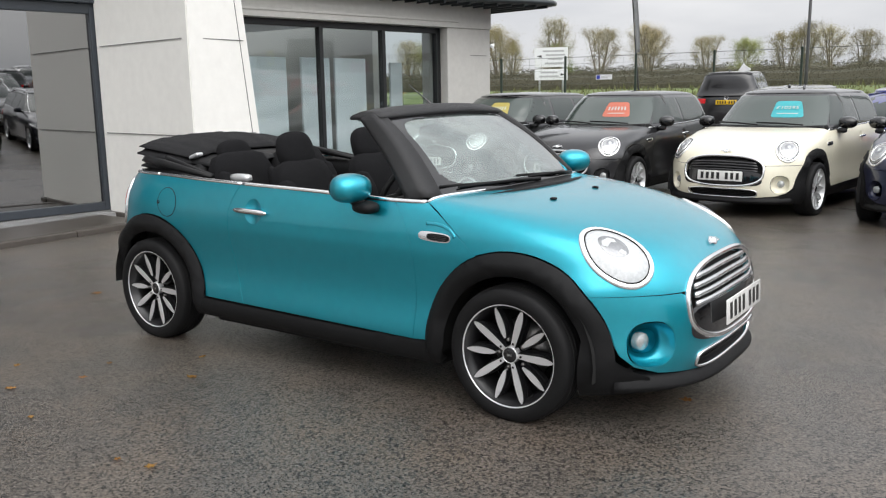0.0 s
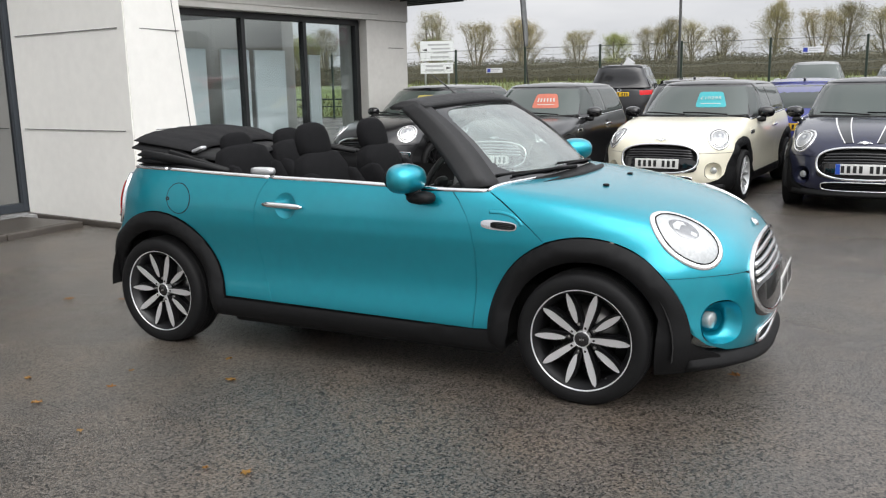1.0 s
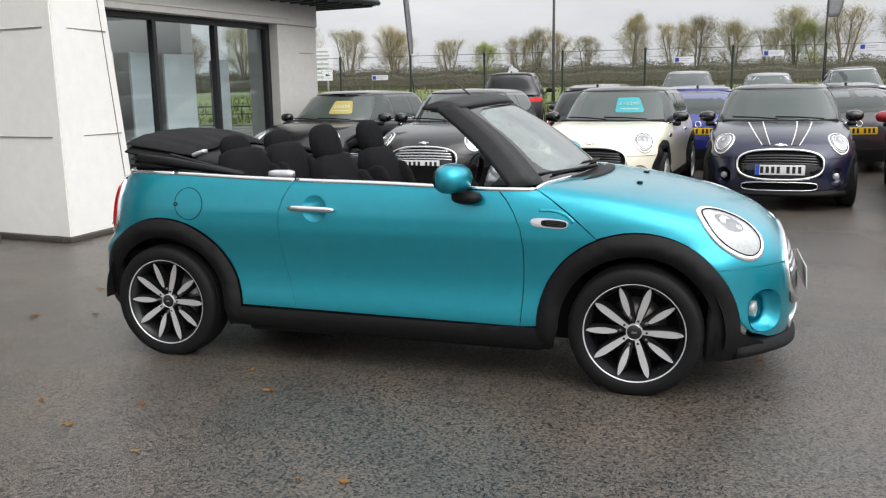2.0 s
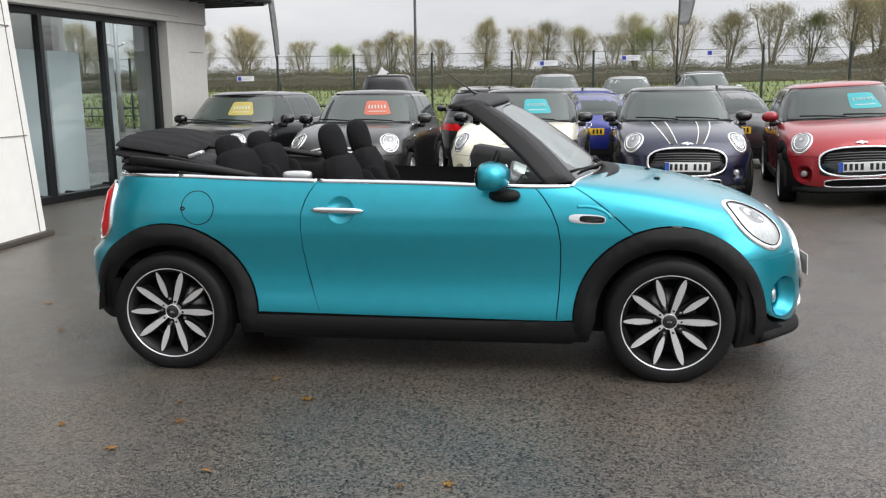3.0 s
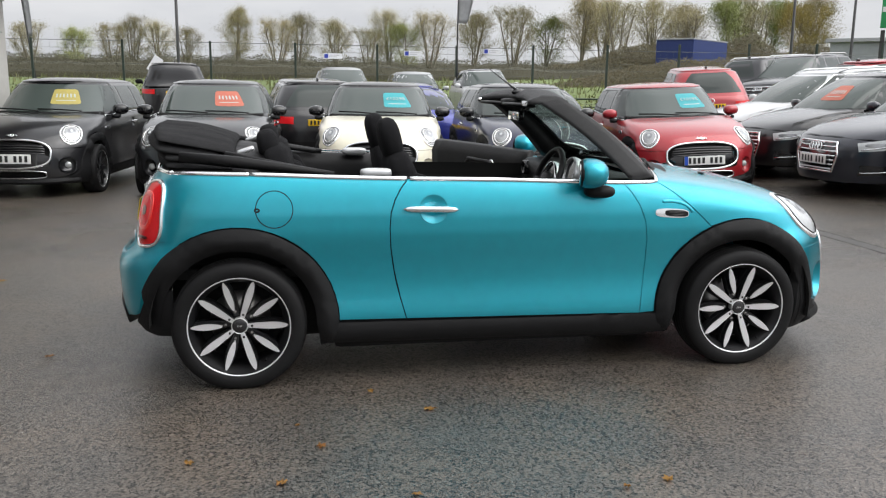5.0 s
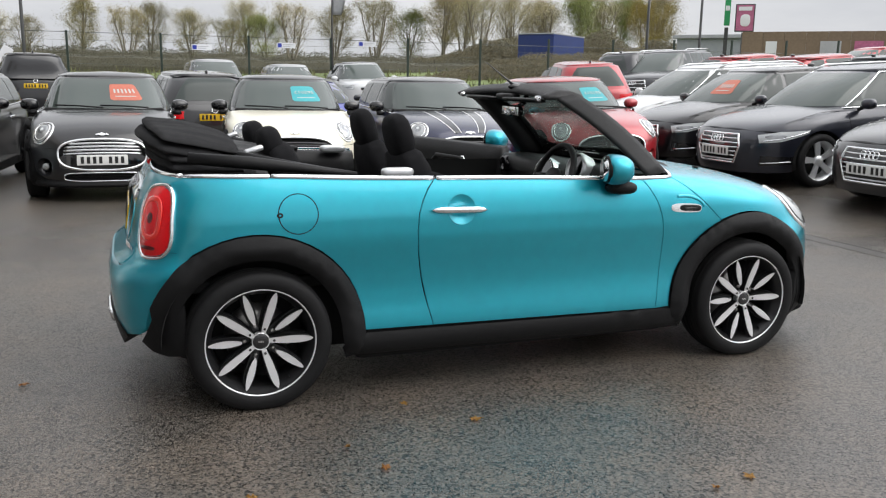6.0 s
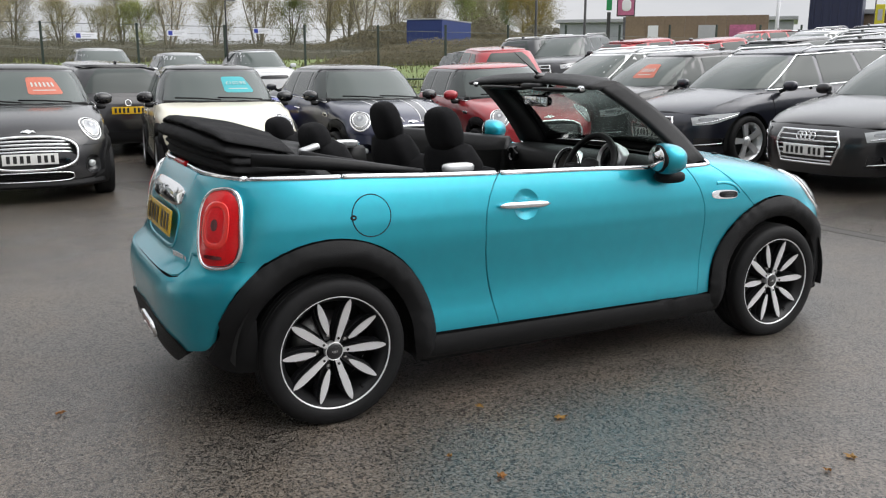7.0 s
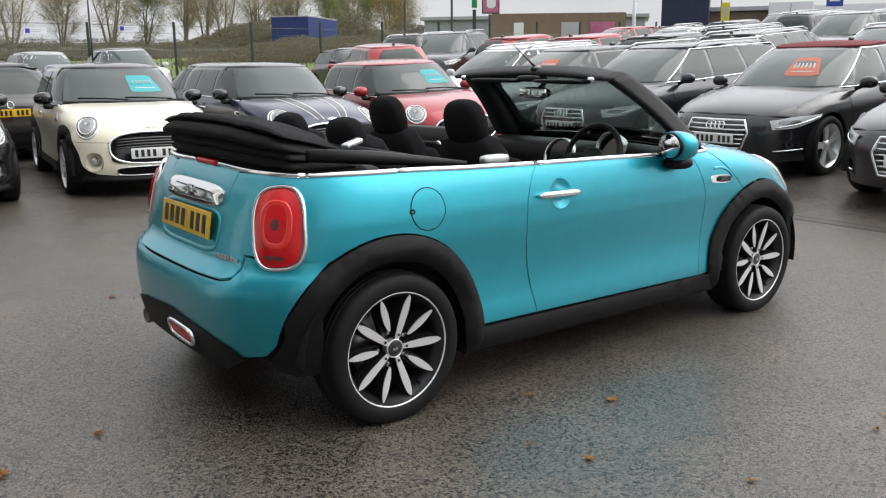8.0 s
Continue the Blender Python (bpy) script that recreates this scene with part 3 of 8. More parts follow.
def plate(car, m, yellow=False, band=False):
    """A number plate, its lettering as plain bars."""
    base = part("number_plate", box_bm(0.52, 0.006, 0.111, 0.0025), PLATE_Y if yellow else PLATE_W, car, ("yellow" if yellow else "white") + " number plate with black characters")
    base.matrix_basis = m
    if band:
        part("blue_band", box_bm(0.045, 0.002, 0.109, at=(-0.236, -0.0034, 0)), EUBLUE, base, smooth=False)
    xs = [-0.19, -0.132, -0.074, -0.016, 0.085, 0.145, 0.205] if band else [-0.205, -0.143, -0.081, -0.019, 0.081, 0.143, 0.205]
    for x in xs:
        b = part("character_bar", box_bm(0.034, 0.002, 0.074, at=(x, -0.0036, 0)), INK, base, smooth=False)
    return base


def headlamp(car, side, shell=MINI, step=0.03, c=(1.647, -0.610, 0.748), ring=None, lens=WHITELENS):
    """Round lamp under a laid-back oval lens in a bright ring."""
    spot = Spot(c, (0.60, -0.45, 0.66), up=(-0.764, -0.09, 0.64), depth=0.25)
    mir = side > 0
    lamp = put_skin("headlight", lens, car, "oval headlight with a bright surround", shell=shell, chart=spot, poly=oval(0, 0, 0.108, 0.154, 48), step=step, off=0.005, lip=0.02, mirror=mir,
                    bulge=lambda uv, d: 0.009 * np.minimum(1, d / 0.05))
    p, n = on_shell(shell, spot, oval(0, 0, 0.119, 0.166, 56), 0.012, closed=True)
    part("lamp_ring", strip_bm(p, n, 0.026, 0.010, closed=True, mirror=mir), ring or LAMPRING, lamp, "bright lamp surround")
    p, n = on_shell(shell, spot, oval(0, 0, 0.107, 0.152, 56), 0.012, closed=True)
    part("lamp_seal", strip_bm(p, n, 0.003, 0.0115, closed=True, mirror=mir), DARK, lamp)
    if lens is WHITELENS:
        put_skin("lamp_bowl", LAMPDARK, lamp, "round projector bowl", shell=shell, chart=spot, poly=oval(0.006, 0.030, 0.052, 0.072, 28, 1.8, 12), step=step, off=0.0150, lip=0.004, mirror=mir)
        put_skin("lamp_hood", WHITELENS, lamp, shell=shell, chart=spot, poly=[(-0.034, 0.064), (-0.020, 0.040), (0.012, 0.046), (0.030, 0.030), (0.040, 0.048), (0.026, 0.074), (-0.012, 0.082)], step=step, off=0.0166, lip=0.004, mirror=mir)
        put_skin("projector", LAMPDARK, lamp, shell=shell, chart=spot, poly=oval(0.002, 0.016, 0.026, 0.022, 20), step=step, off=0.0168, lip=0.004, mirror=mir)
        put_skin("indicator", WHITELENS, lamp, shell=shell, chart=spot, poly=oval(0.010, -0.014, 0.012, 0.020, 16, 3, 15), step=step, off=0.0165, lip=0.003, mirror=mir)
    else:
        p, n = on_shell(shell, spot, oval(0, 0.0, 0.086, 0.122, 44), 0.014, off=0.012, closed=True)
        part("light_ring", strip_bm(p, n, 0.012, 0.004, closed=True, mirror=mir), LAMPRING, lamp, "pale light ring")
        put_skin("lamp_bowl", LAMPDARK, lamp, "round projector bowl", shell=shell, chart=spot, poly=oval(0.002, 0.018, 0.046, 0.060, 24, 2.4), step=step, off=0.0150, lip=0.004, mirror=mir)
        put_skin("projector", WHITELENS, lamp, shell=shell, chart=spot, poly=oval(0.004, 0.024, 0.020, 0.026, 16), step=step, off=0.0168, lip=0.004, mirror=mir)
    return lamp


def mini_body(car, paint_mat, step, slats, front_bar=GLOSSBLACK, arches=True):
    """Wings, bonnet, bumpers, doors, sills and arches of the small car."""
    s = dict(shell=MINI, step=step)
    arch_f0, arch_f1 = 180.7, arch_angle(1, 1.066, 0.722)
    half_pts = MINI.cast(*GRILLE.rays(np.array(GRILLE_OUT)))[0]
    grille = half_pts[half_pts[:, 1] <= 0.0]
    grille = grille[np.argsort(-grille[:, 2])]
    up, down = grille[grille[:, 2] > SEAM_Z], grille[grille[:, 2] <= SEAM_Z]
    # points along the front arch up to the bumper seam
    a_seam = math.degrees(math.asin((SEAM_Z - HUB_Z) / ARCH_R))
    arch_fwd = arc(WHEEL_X, HUB_Z, ARCH_R, ARCH_R, arch_f1, a_seam, 14)
    arch_fwd3 = MINI.cast(*SIDE.rays(np.array(arch_fwd)))[0]
    seam3 = []
    u0, u1 = NOSE.flat(arch_fwd3[-1:])[0, 0], NOSE.flat(up[-1:])[0, 0]
    for i in range(1, 12):
        seam3.append((u0 + (u1 - u0) * i / 12, SEAM_Z))
    seam3 = MINI.cast(*NOSE.rays(np.array(seam3)))[0]
    for mir in (False, True):
        sgn = 1 if mir else -1
        wing = BONNET_SEAM[::-1] + belt_line(0.783, 0.597, 5, 0.006)[1:-1] + DOOR_FRONT + arc(WHEEL_X, HUB_Z, ARCH_R, ARCH_R, arch_f0, arch_f1, 12)
        put_skin("front_wing", paint_mat, car, chart=SIDE, poly=wing, mirror=mir, **s)
        q3 = MINI.cast(*SIDE.rays(np.array(DOOR_REAR[::-1] + belt_line(-0.462, -1.52, 16, 0.004)[1:])))[0]
        a3 = MINI.cast(*SIDE.rays(np.array(arc(-WHEEL_X, HUB_Z, ARCH_R, ARCH_R, arch_angle(-1, -1.505, 0.684), arch_angle(-1, -0.786, 0.306), 16))))[0]
        tm = math.pi * TAIL.r / 2
        corner = [(tm - 0.56, 0.985), (tm - 0.42, 0.983), (tm - 0.372, 0.980), (tm - 0.357, 0.93), (tm - 0.342, 0.85), (tm - 0.325, 0.74), (tm - 0.36, 0.690), (tm - 0.6, 0.686)]
        quarter = np.concatenate([TAIL.flat(q3), corner, TAIL.flat(a3)])
        put_skin("rear_quarter", paint_mat, car, chart=TAIL, poly=quarter, mirror=mir, **s)
        put_skin("inner_panel", DARK, car, chart=SIDE, poly=[(-1.62, 0.88), (-1.62, 0.4)] + arc(-WHEEL_X, HUB_Z, 0.40, 0.40, 160, 0, 14) + [(-0.80, 0.23), (0.80, 0.23)] + arc(WHEEL_X, HUB_Z, 0.40, 0.40, 180, 20, 14) + [(1.68, 0.50), (1.5, 0.70), (0.9, 0.80), (0.7, 0.90), (-1.0, 0.93)], off=-0.02, lip=0, mirror=mir, shell=MINI, step=0.12)
        # black cladding
        for sx in (1, -1):
            cx = sx * WHEEL_X
            out = arc(cx, HUB_Z, ARCH_R, ARCH_R, 0, 180, 30)
            inn = arc(cx, HUB_Z, OPEN_R, OPEN_R, 180, 0, 26)
            if sx > 0:
                poly = out + [(cx - ARCH_R - 0.004, 0.215), (cx - OPEN_R - 0.03, 0.19)] + inn + [(cx + OPEN_R - 0.012, 0.19), (cx + 0.44, 0.205)]
            else:
                poly = arc(cx, HUB_Z, ARCH_R, ARCH_R, 0, 160, 28) + [(cx - 0.428, 0.42), (cx - 0.414, 0.365), (cx - 0.392, 0.320), (cx - 0.368, 0.298), (cx - OPEN_R + 0.012, 0.296)] + inn + [(cx + OPEN_R + 0.02, 0.19), (cx + ARCH_R + 0.004, 0.215)]
            put_skin("wheel_arch", PLASTIC, car, "matt black plastic wheel arch trim", shell=MINI, chart=SIDE, poly=poly, step=step * 0.8, off=0.014, lip=0.045, mirror=mir,
                     bulge=lambda uv, d: 0.026 * np.minimum(1, d / 0.032) ** 0.7 * (1 - 0.8 * np.clip((np.abs(uv[:, 0]) - 1.42) / 0.16, 0, 1) * np.clip((0.58 - uv[:, 1]) / 0.2, 0, 1)))
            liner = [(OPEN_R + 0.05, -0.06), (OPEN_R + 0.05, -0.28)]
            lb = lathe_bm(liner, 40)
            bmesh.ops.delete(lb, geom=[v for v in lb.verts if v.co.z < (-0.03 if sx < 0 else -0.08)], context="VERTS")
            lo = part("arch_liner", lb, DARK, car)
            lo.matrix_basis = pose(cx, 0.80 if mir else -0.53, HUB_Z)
        put_skin("sill", PLASTIC, car, "matt black plastic sill", shell=MINI, chart=SIDE, poly=[(-0.86, 0.300), (0.84, 0.284), (0.86, 0.185), (-0.88, 0.20)], step=step, off=0.014, lip=0.06, mirror=mir, gap=0.001,
                 bulge=lambda uv, d: 0.014 * np.minimum(1, d / 0.03))
        put_skin("bumper_corner", PLASTIC, car, "matt black lower bumper corner", shell=MINI, chart=SIDE, poly=[(1.585, 0.46), (1.56, 0.168), (1.70, 0.172), (1.80, 0.20), (1.81, 0.240), (1.75, 0.265), (1.705, 0.31), (1.685, 0.36), (1.68, 0.44)], step=step, off=0.012, lip=0.06, mirror=mir, gap=0)
        put_skin("bumper_corner", PLASTIC, car, shell=MINI, chart=SIDE, poly=[(-1.55, 0.46), (-1.545, 0.250), (-1.62, 0.245), (-1.675, 0.262), (-1.715, 0.300), (-1.700, 0.335), (-1.675, 0.40), (-1.66, 0.46)], step=step, off=0.007, lip=0.04, mirror=mir, gap=0)
        headlamp(car, sgn, step=max(0.02, step * 0.6), lens=WHITELENS if paint_mat is TEAL else GREYLENS)
        # side repeater vent
        vent = put_skin("side_vent", CHROME, car, "chrome side vent", shell=MINI, chart=SIDE, poly=oval(0.85, 0.792, 0.090, 0.0245, 32, 3.2, -3), step=0.04, off=0.005, lip=0.02, mirror=mir)
        put_skin("vent_mesh", PLASTIC, vent, shell=MINI, chart=SIDE, poly=oval(0.872, 0.791, 0.062, 0.0185, 28, 3.2, -3), step=0.04, off=0.0095, lip=0.004, mirror=mir)
        p, n = on_shell(MINI, SIDE, [(0.80, 0.850), (0.85, 0.851), (0.89, 0.845), (0.925, 0.832), (0.950, 0.812), (0.960, 0.795)], 0.008)
        part("vent_crease", strip_bm(p, n, 0.016, 0.0032, mirror=mir), paint_mat, vent)
        for k in range(4):
            p, n = on_shell(MINI, SIDE, [(0.822 + 0.006 * k, 0.803 - 0.0075 * k), (0.922 - 0.004 * k, 0.798 - 0.0075 * k)], 0.02, off=0.0095)
            part("vent_slat", strip_bm(p, n, 0.003, 0.002, mirror=mir), GLOSSBLACK, vent)
    # bonnet: one clamshell over both wings
    half = [*MINI.cast(*SIDE.rays(np.array(BONNET_SEAM)))[0], *arch_fwd3[1:], *seam3, *up[::-1]]
    half2 = OVER.flat(np.array(half))
    full = np.concatenate([half2, (half2 * [1, -1] + [0, math.pi * OVER.r])[::-1]])
    r0 = half2[0]
    cowl = []
    for i in range(1, 24):
        t = i / 24
        v = (math.pi * OVER.r - r0[1]) + (2 * r0[1] - math.pi * OVER.r) * t
        w = (2 * t - 1)
        cowl.append((r0[0] + 0.185 * (1 - abs(w) ** 2.4), v))
    put_skin("bonnet", paint_mat, car, chart=OVER, poly=np.concatenate([full, cowl]), **s)
    put_skin("bonnet_inner", DARK, car, chart=OVER, poly=[(0.80, 0.45), (1.62, 0.45), (1.80, 0.7), (1.80, 1.65), (1.62, 1.9), (0.8, 1.9)], off=-0.03, lip=0, shell=MINI, step=0.15)
    # front bumper, round the lower half of the grille
    low_f = MINI.cast(*SIDE.rays(np.array(arc(WHEEL_X, HUB_Z, ARCH_R, ARCH_R, a_seam, 12, 8))))[0]
    h = [*up[-1:], *seam3[::-1], *low_f]
    h2 = NOSE.flat(np.array(h))
    chin = [(h2[-1, 0] + 0.02, 0.34), (h2[-1, 0] + 0.07, 0.29), (h2[-1, 0] + 0.16, 0.255), (h2[-1, 0] + 0.34, 0.235)]
    h2 = np.concatenate([NOSE.flat(down)[::-1], h2[1:], chin])
    other = (h2 * [-1, 1] + [math.pi * NOSE.r, 0])[::-1]
    intake = oval(0, 0.285, 0.40, 0.045, 40, 4)
    intake3 = MINI.cast(*Spot((1.9, 0, 0.0), (1, 0, 0), depth=0.5).rays(np.array(intake)))[0]
    fogs = []
    for f in (-1, 1):
        q = MINI.cast(*Spot((1.80, -0.595, 0.385), (0.86, -0.50, 0), depth=0.3).rays(np.array(oval(0, 0, 0.105, 0.098, 32, 2.4))))[0]
        q2 = NOSE.flat(q)
        fogs.append(q2 if f < 0 else q2 * [-1, 1] + [math.pi * NOSE.r, 0])
    bumper = put_skin("front_bumper", paint_mat, car, chart=NOSE, poly=np.concatenate([h2, other]), holes=[NOSE.flat(intake3), *fogs], lip=0.03, edge_step=0.025, **s)
    put_skin("bumper_inner", DARK, car, chart=NOSE, poly=[(0.95, 0.22), (1.57, 0.22), (1.57, 0.66), (0.80, 0.66)], off=-0.035, lip=0, shell=MINI, step=0.1)
    put_skin("bumper_inner", DARK, car, chart=NOSE, poly=[(0.95, 0.22), (1.57, 0.22), (1.57, 0.66), (0.80, 0.66)], off=-0.035, lip=0, shell=MINI, step=0.1, mirror=True)
    for mir in (False, True):
        spot = Spot((1.80, -0.595, 0.385), (0.86, -0.50, 0), depth=0.3)
        bm = bmesh.new()
        ring0 = MINI.cast(*spot.rays(np.array(oval(0, 0, 0.103, 0.096, 32, 2.4))))[0]
        rings = []
        for k, (sc, dp) in enumerate(((1.0, 0.0), (0.93, 0.022), (0.78, 0.050), (0.55, 0.062))):
            c0 = ring0.mean(0)
            r = c0 + (ring0 - c0) * sc - spot.n * dp
            rings.append(r * [1, -1, 1] if mir else r)
        lb2 = loft_bm(rings, bm, caps=False)
        lb2.faces.new([v for v in lb2.verts][-32:])
        for f in lb2.faces:
            f.normal_flip()
        part("fog_recess", lb2, paint_mat, bumper)
        c = ring0.mean(0) - spot.n * 0.052 + spot.v * 0.004 - spot.u * 0.018
        fb = lathe_bm([(0.038, -0.02), (0.038, 0.010), (0.033, 0.015), (0.0005, 0.020)], 28, axis="z")
        bmesh.ops.transform(fb, matrix=Matrix.Translation(c) @ Vector((0.95, -0.3, 0)).to_track_quat("Z", "Y").to_matrix().to_4x4(), verts=fb.verts)
        if mir:
            bmesh.ops.scale(fb, vec=(1, -1, 1), verts=fb.verts)
        bmesh.ops.recalc_face_normals(fb, faces=fb.faces[:])
        part("fog_light", fb, FOGLENS, bumper, "round clear fog light")
    # grille
    g = put_skin("grille", DARK, car, "oval grille with bright bars", shell=MINI, chart=GRILLE, poly=GRILLE_OUT, step=0.08, off=-0.035, lip=0)
    p, n = on_shell(MINI, GRILLE, GRILLE_OUT, 0.015, closed=True)
    part("grille_frame", strip_bm(p, n, 0.027, 0.014, closed=True), CHROME, g, "chrome grille frame")
    for zz in slats:
        w = 0.445 * (1 - (abs(zz - 0.022) / 0.166) ** 3.2) ** (1 / 3.2)
        p, n = on_shell(MINI, GRILLE, [(-w + 0.9 * w * 2 * i / 18 + 0.05 * w * 2, zz + 0.012 * (1 - ((i - 9) / 9) ** 2)) for i in range(19)], 0.05, off=-0.012)
        part("grille_slat", strip_bm(p, n, 0.025, 0.014), SLAT if slats[0] > 0.12 else GLOSSBLACK, g)
    bar = oval(0, -0.055, 0.45, 0.088, 56, 4.2)
    put_skin("grille_bar", front_bar, g, "gloss black bar behind the number plate", shell=MINI, chart=GRILLE, poly=bar, step=0.08, off=0.006, lip=0.03)
    plate(g, pose(2.022, 0, 0.474, 0, 0, 90) @ pose(0, 0, 0, -3, 0, 0), band=paint_mat in (M_BLUE, M_RED))
    it = put_skin("lower_intake", DARK, bumper, "lower air intake", shell=MINI, chart=Spot((1.9, 0, 0.0), (1, 0, 0), depth=0.5), poly=intake, step=0.08, off=-0.03, lip=0)
    p, n = on_shell(MINI, Spot((1.9, 0, 0.0), (1, 0, 0), depth=0.5), oval(0, 0.285, 0.40, 0.047, 60, 4), 0.02, closed=True)
    part("intake_trim", strip_bm(p, n, 0.014, 0.010, closed=True), CHROME, it, "chrome intake trim")
    for zz in (0.265, 0.285, 0.305):
        p, n = on_shell(MINI, Spot((1.9, 0, 0.0), (1, 0, 0), depth=0.5), [(-0.37, zz), (0.37, zz)], 0.04, off=-0.02)
        part("intake_bar", strip_bm(p, n, 0.006, 0.006), PLASTIC, it)
    # badge: a ring with two wings
    bc, bn = MINI.cast(*OVER.rays(np.array([[1.862, OVER.r * math.pi / 2]])))
    bz = Vector(bn[0])
    bx = Vector((0, 1, 0)).cross(bz).normalized()
    bp = Matrix.Translation(bc[0] + bn[0] * 0.004) @ Matrix((bx, bz.cross(bx), bz)).transposed().to_4x4()
    bm = lathe_bm([(0.0005, 0.003), (0.012, 0.003), (0.014, 0.006), (0.022, 0.006), (0.024, 0.0)], 28, axis="z")
    for f in (-1, 1):
        for k in range(3):
            box_bm(0.006, 0.040 - 0.008 * k, 0.004, 0.001, at=(0.009 - 0.009 * k, f * (0.042 - 0.004 * k), 0.003), bm=bm)
    bmesh.ops.scale(bm, vec=(1.0, 1.15, 1.0), verts=bm.verts)
    b = part("bonnet_badge", bm, CHROME, car, "winged chrome badge")
    b.matrix_basis = bp
    # chin spoiler
    cu = np.linspace(0.62, math.pi * NOSE.r - 0.62, 40)
    ctop, cn = MINI.cast(*NOSE.rays(np.stack([cu, np.full(40, 0.245)], -1)))
    rings = []
    for pnt, nn in zip(ctop, cn):
        o = np.array([nn[0], nn[1], 0])
        o = o / np.linalg.norm(o)
        fw = max(0.0, nn[0]) ** 2
        zt = 0.240 - 0.012 * fw
        rings.append([pnt * [1, 1, 0] + [0, 0, zt + 0.03] - o * 0.02, pnt * [1, 1, 0] + [0, 0, zt] + o * 0.004, pnt * [1, 1, 0] + [0, 0, zt - 0.03] + o * (0.006 + 0.026 * fw), pnt * [1, 1, 0] + [0, 0, zt - 0.045] + o * (0.007 + 0.026 * fw),
                      pnt * [1, 1, 0] + [0, 0, 0.165] - o * 0.02, pnt * [1, 1, 0] + [0, 0, 0.165] - o * 0.2])
    part("chin_spoiler", loft_bm(rings), PLASTIC, bumper, "matt black chin spoiler")
    # rear bumper and boot lid
    tip = MINI.cast(*SIDE.rays(np.array([(-1.505, 0.684), *arc(-WHEEL_X, HUB_Z, ARCH_R, ARCH_R, 140, 172, 6)])))[0]
    r2 = TAIL.flat(tip)
    mid = math.pi * TAIL.r / 2
    uc = float(TAIL.flat(MINI.cast(*Spot((-1.7, 0, 0.0), (-1, 0, 0), depth=0.5).rays(np.array([[0.52, 0.60]])))[0])[0, 0])
    uc = mid - abs(mid - uc)
    rb = np.concatenate([[(mid, 0.588), (mid - 0.25, 0.589), (uc + 0.06, 0.592), (uc + 0.015, 0.602), (uc - 0.012, 0.635), (uc - 0.02, 0.683)], [(0.80, 0.683)], r2, [(r2[-1, 0] + 0.03, 0.325), (r2[-1, 0] + 0.14, 0.300), (mid - 0.45, 0.330), (mid - 0.3, 0.36), (mid, 0.385)]])
    rb = np.concatenate([rb, (rb * [-1, 1] + [2 * mid, 0])[::-1][1:-1]])
    rbump = put_skin("rear_bumper", paint_mat, car, chart=TAIL, poly=rb, lip=0.03, **s)
    lid = [(mid, 0.592), (mid - 0.25, 0.593), (uc + 0.062, 0.596), (uc + 0.019, 0.606), (uc - 0.008, 0.638), (uc - 0.016, 0.69), (mid - 0.345, 0.85), (mid - 0.36, 0.93), (mid - 0.37, 0.985), (mid - 0.18, 0.99), (mid, 0.992)]
    lid = np.concatenate([lid, (np.array(lid) * [-1, 1] + [2 * mid, 0])[::-1][1:-1]])
    boot = put_skin("boot_lid", paint_mat, car, chart=TAIL, poly=lid, **s)
    put_skin("tail_inner", DARK, car, chart=TAIL, poly=[(0.7, 0.30), (2 * mid - 0.7, 0.30), (2 * mid - 0.7, 0.94), (0.7, 0.94)], off=-0.03, lip=0, shell=MINI, step=0.1)
    val = [(0.74, 0.30), (mid - 0.45, 0.34), (mid - 0.3, 0.375), (mid, 0.40), (mid + 0.3, 0.375), (mid + 0.45, 0.34), (2 * mid - 0.74, 0.30), (2 * mid - 0.84, 0.235), (mid, 0.225), (0.84, 0.235)]
    put_skin("rear_valance", PLASTIC, rbump, "matt black lower valance", shell=MINI, chart=TAIL, poly=val, step=0.06, off=0.008, lip=0.2)
    for mir in (False, True):
        spot = Spot((-1.632, -0.630, 0.799), (-0.80, -0.59, 0.12), depth=0.25)
        ol = oval(0, 0, 0.108, 0.152, 44, 3.0, 6)
        lamp = put_skin("tail_light", REDLENS, car, "red tail light in a chrome surround", shell=MINI, chart=spot, poly=[(a * 0.93, b * 0.95) for a, b in ol], step=0.03, off=0.010, lip=0.03, mirror=mir, bulge=lambda uv, d: 0.012 * np.minimum(1, d / 0.05))
        p, n = on_shell(MINI, spot, ol, 0.012, closed=True)
        part("lamp_ring", strip_bm(p, n, 0.017, 0.014, closed=True, mirror=mir), CHROME, lamp, "chrome lamp surround")
        put_skin("lamp_core", M_TAILDARK, lamp, "darker round core", shell=MINI, chart=spot, poly=oval(0.0, 0.014, 0.019, 0.024, 24), step=0.03, off=0.0235, lip=0.003, mirror=mir)
        p, n = on_shell(MINI, spot, oval(0.0, 0.012, 0.056, 0.078, 40, 2.6), 0.012, off=0.021, closed=True)
        part("light_ring", strip_bm(p, n, 0.024, 0.002, closed=True, mirror=mir), REDLENS2, lamp, "bright red ring")
        put_skin("reversing_lens", M_TAILDARK, lamp, shell=MINI, chart=spot, poly=oval(0.0, -0.108, 0.045, 0.010, 20, 4), step=0.03, off=0.0225, lip=0.003, mirror=mir)
    gs = Spot((-1.75, 0, 0.0), (-1, 0, 0), depth=0.5)
    put_skin("boot_handle", CHROME, boot, "chrome boot handle bar", shell=MINI, chart=gs, poly=oval(0, 0.878, 0.285, 0.046, 44, 4), step=0.05, off=0.010, lip=0.03, bulge=lambda uv, d: 0.018 * np.minimum(1, d / 0.035))
    bc, bn = MINI.cast(*gs.rays(np.array([[0.0, 0.874]])))
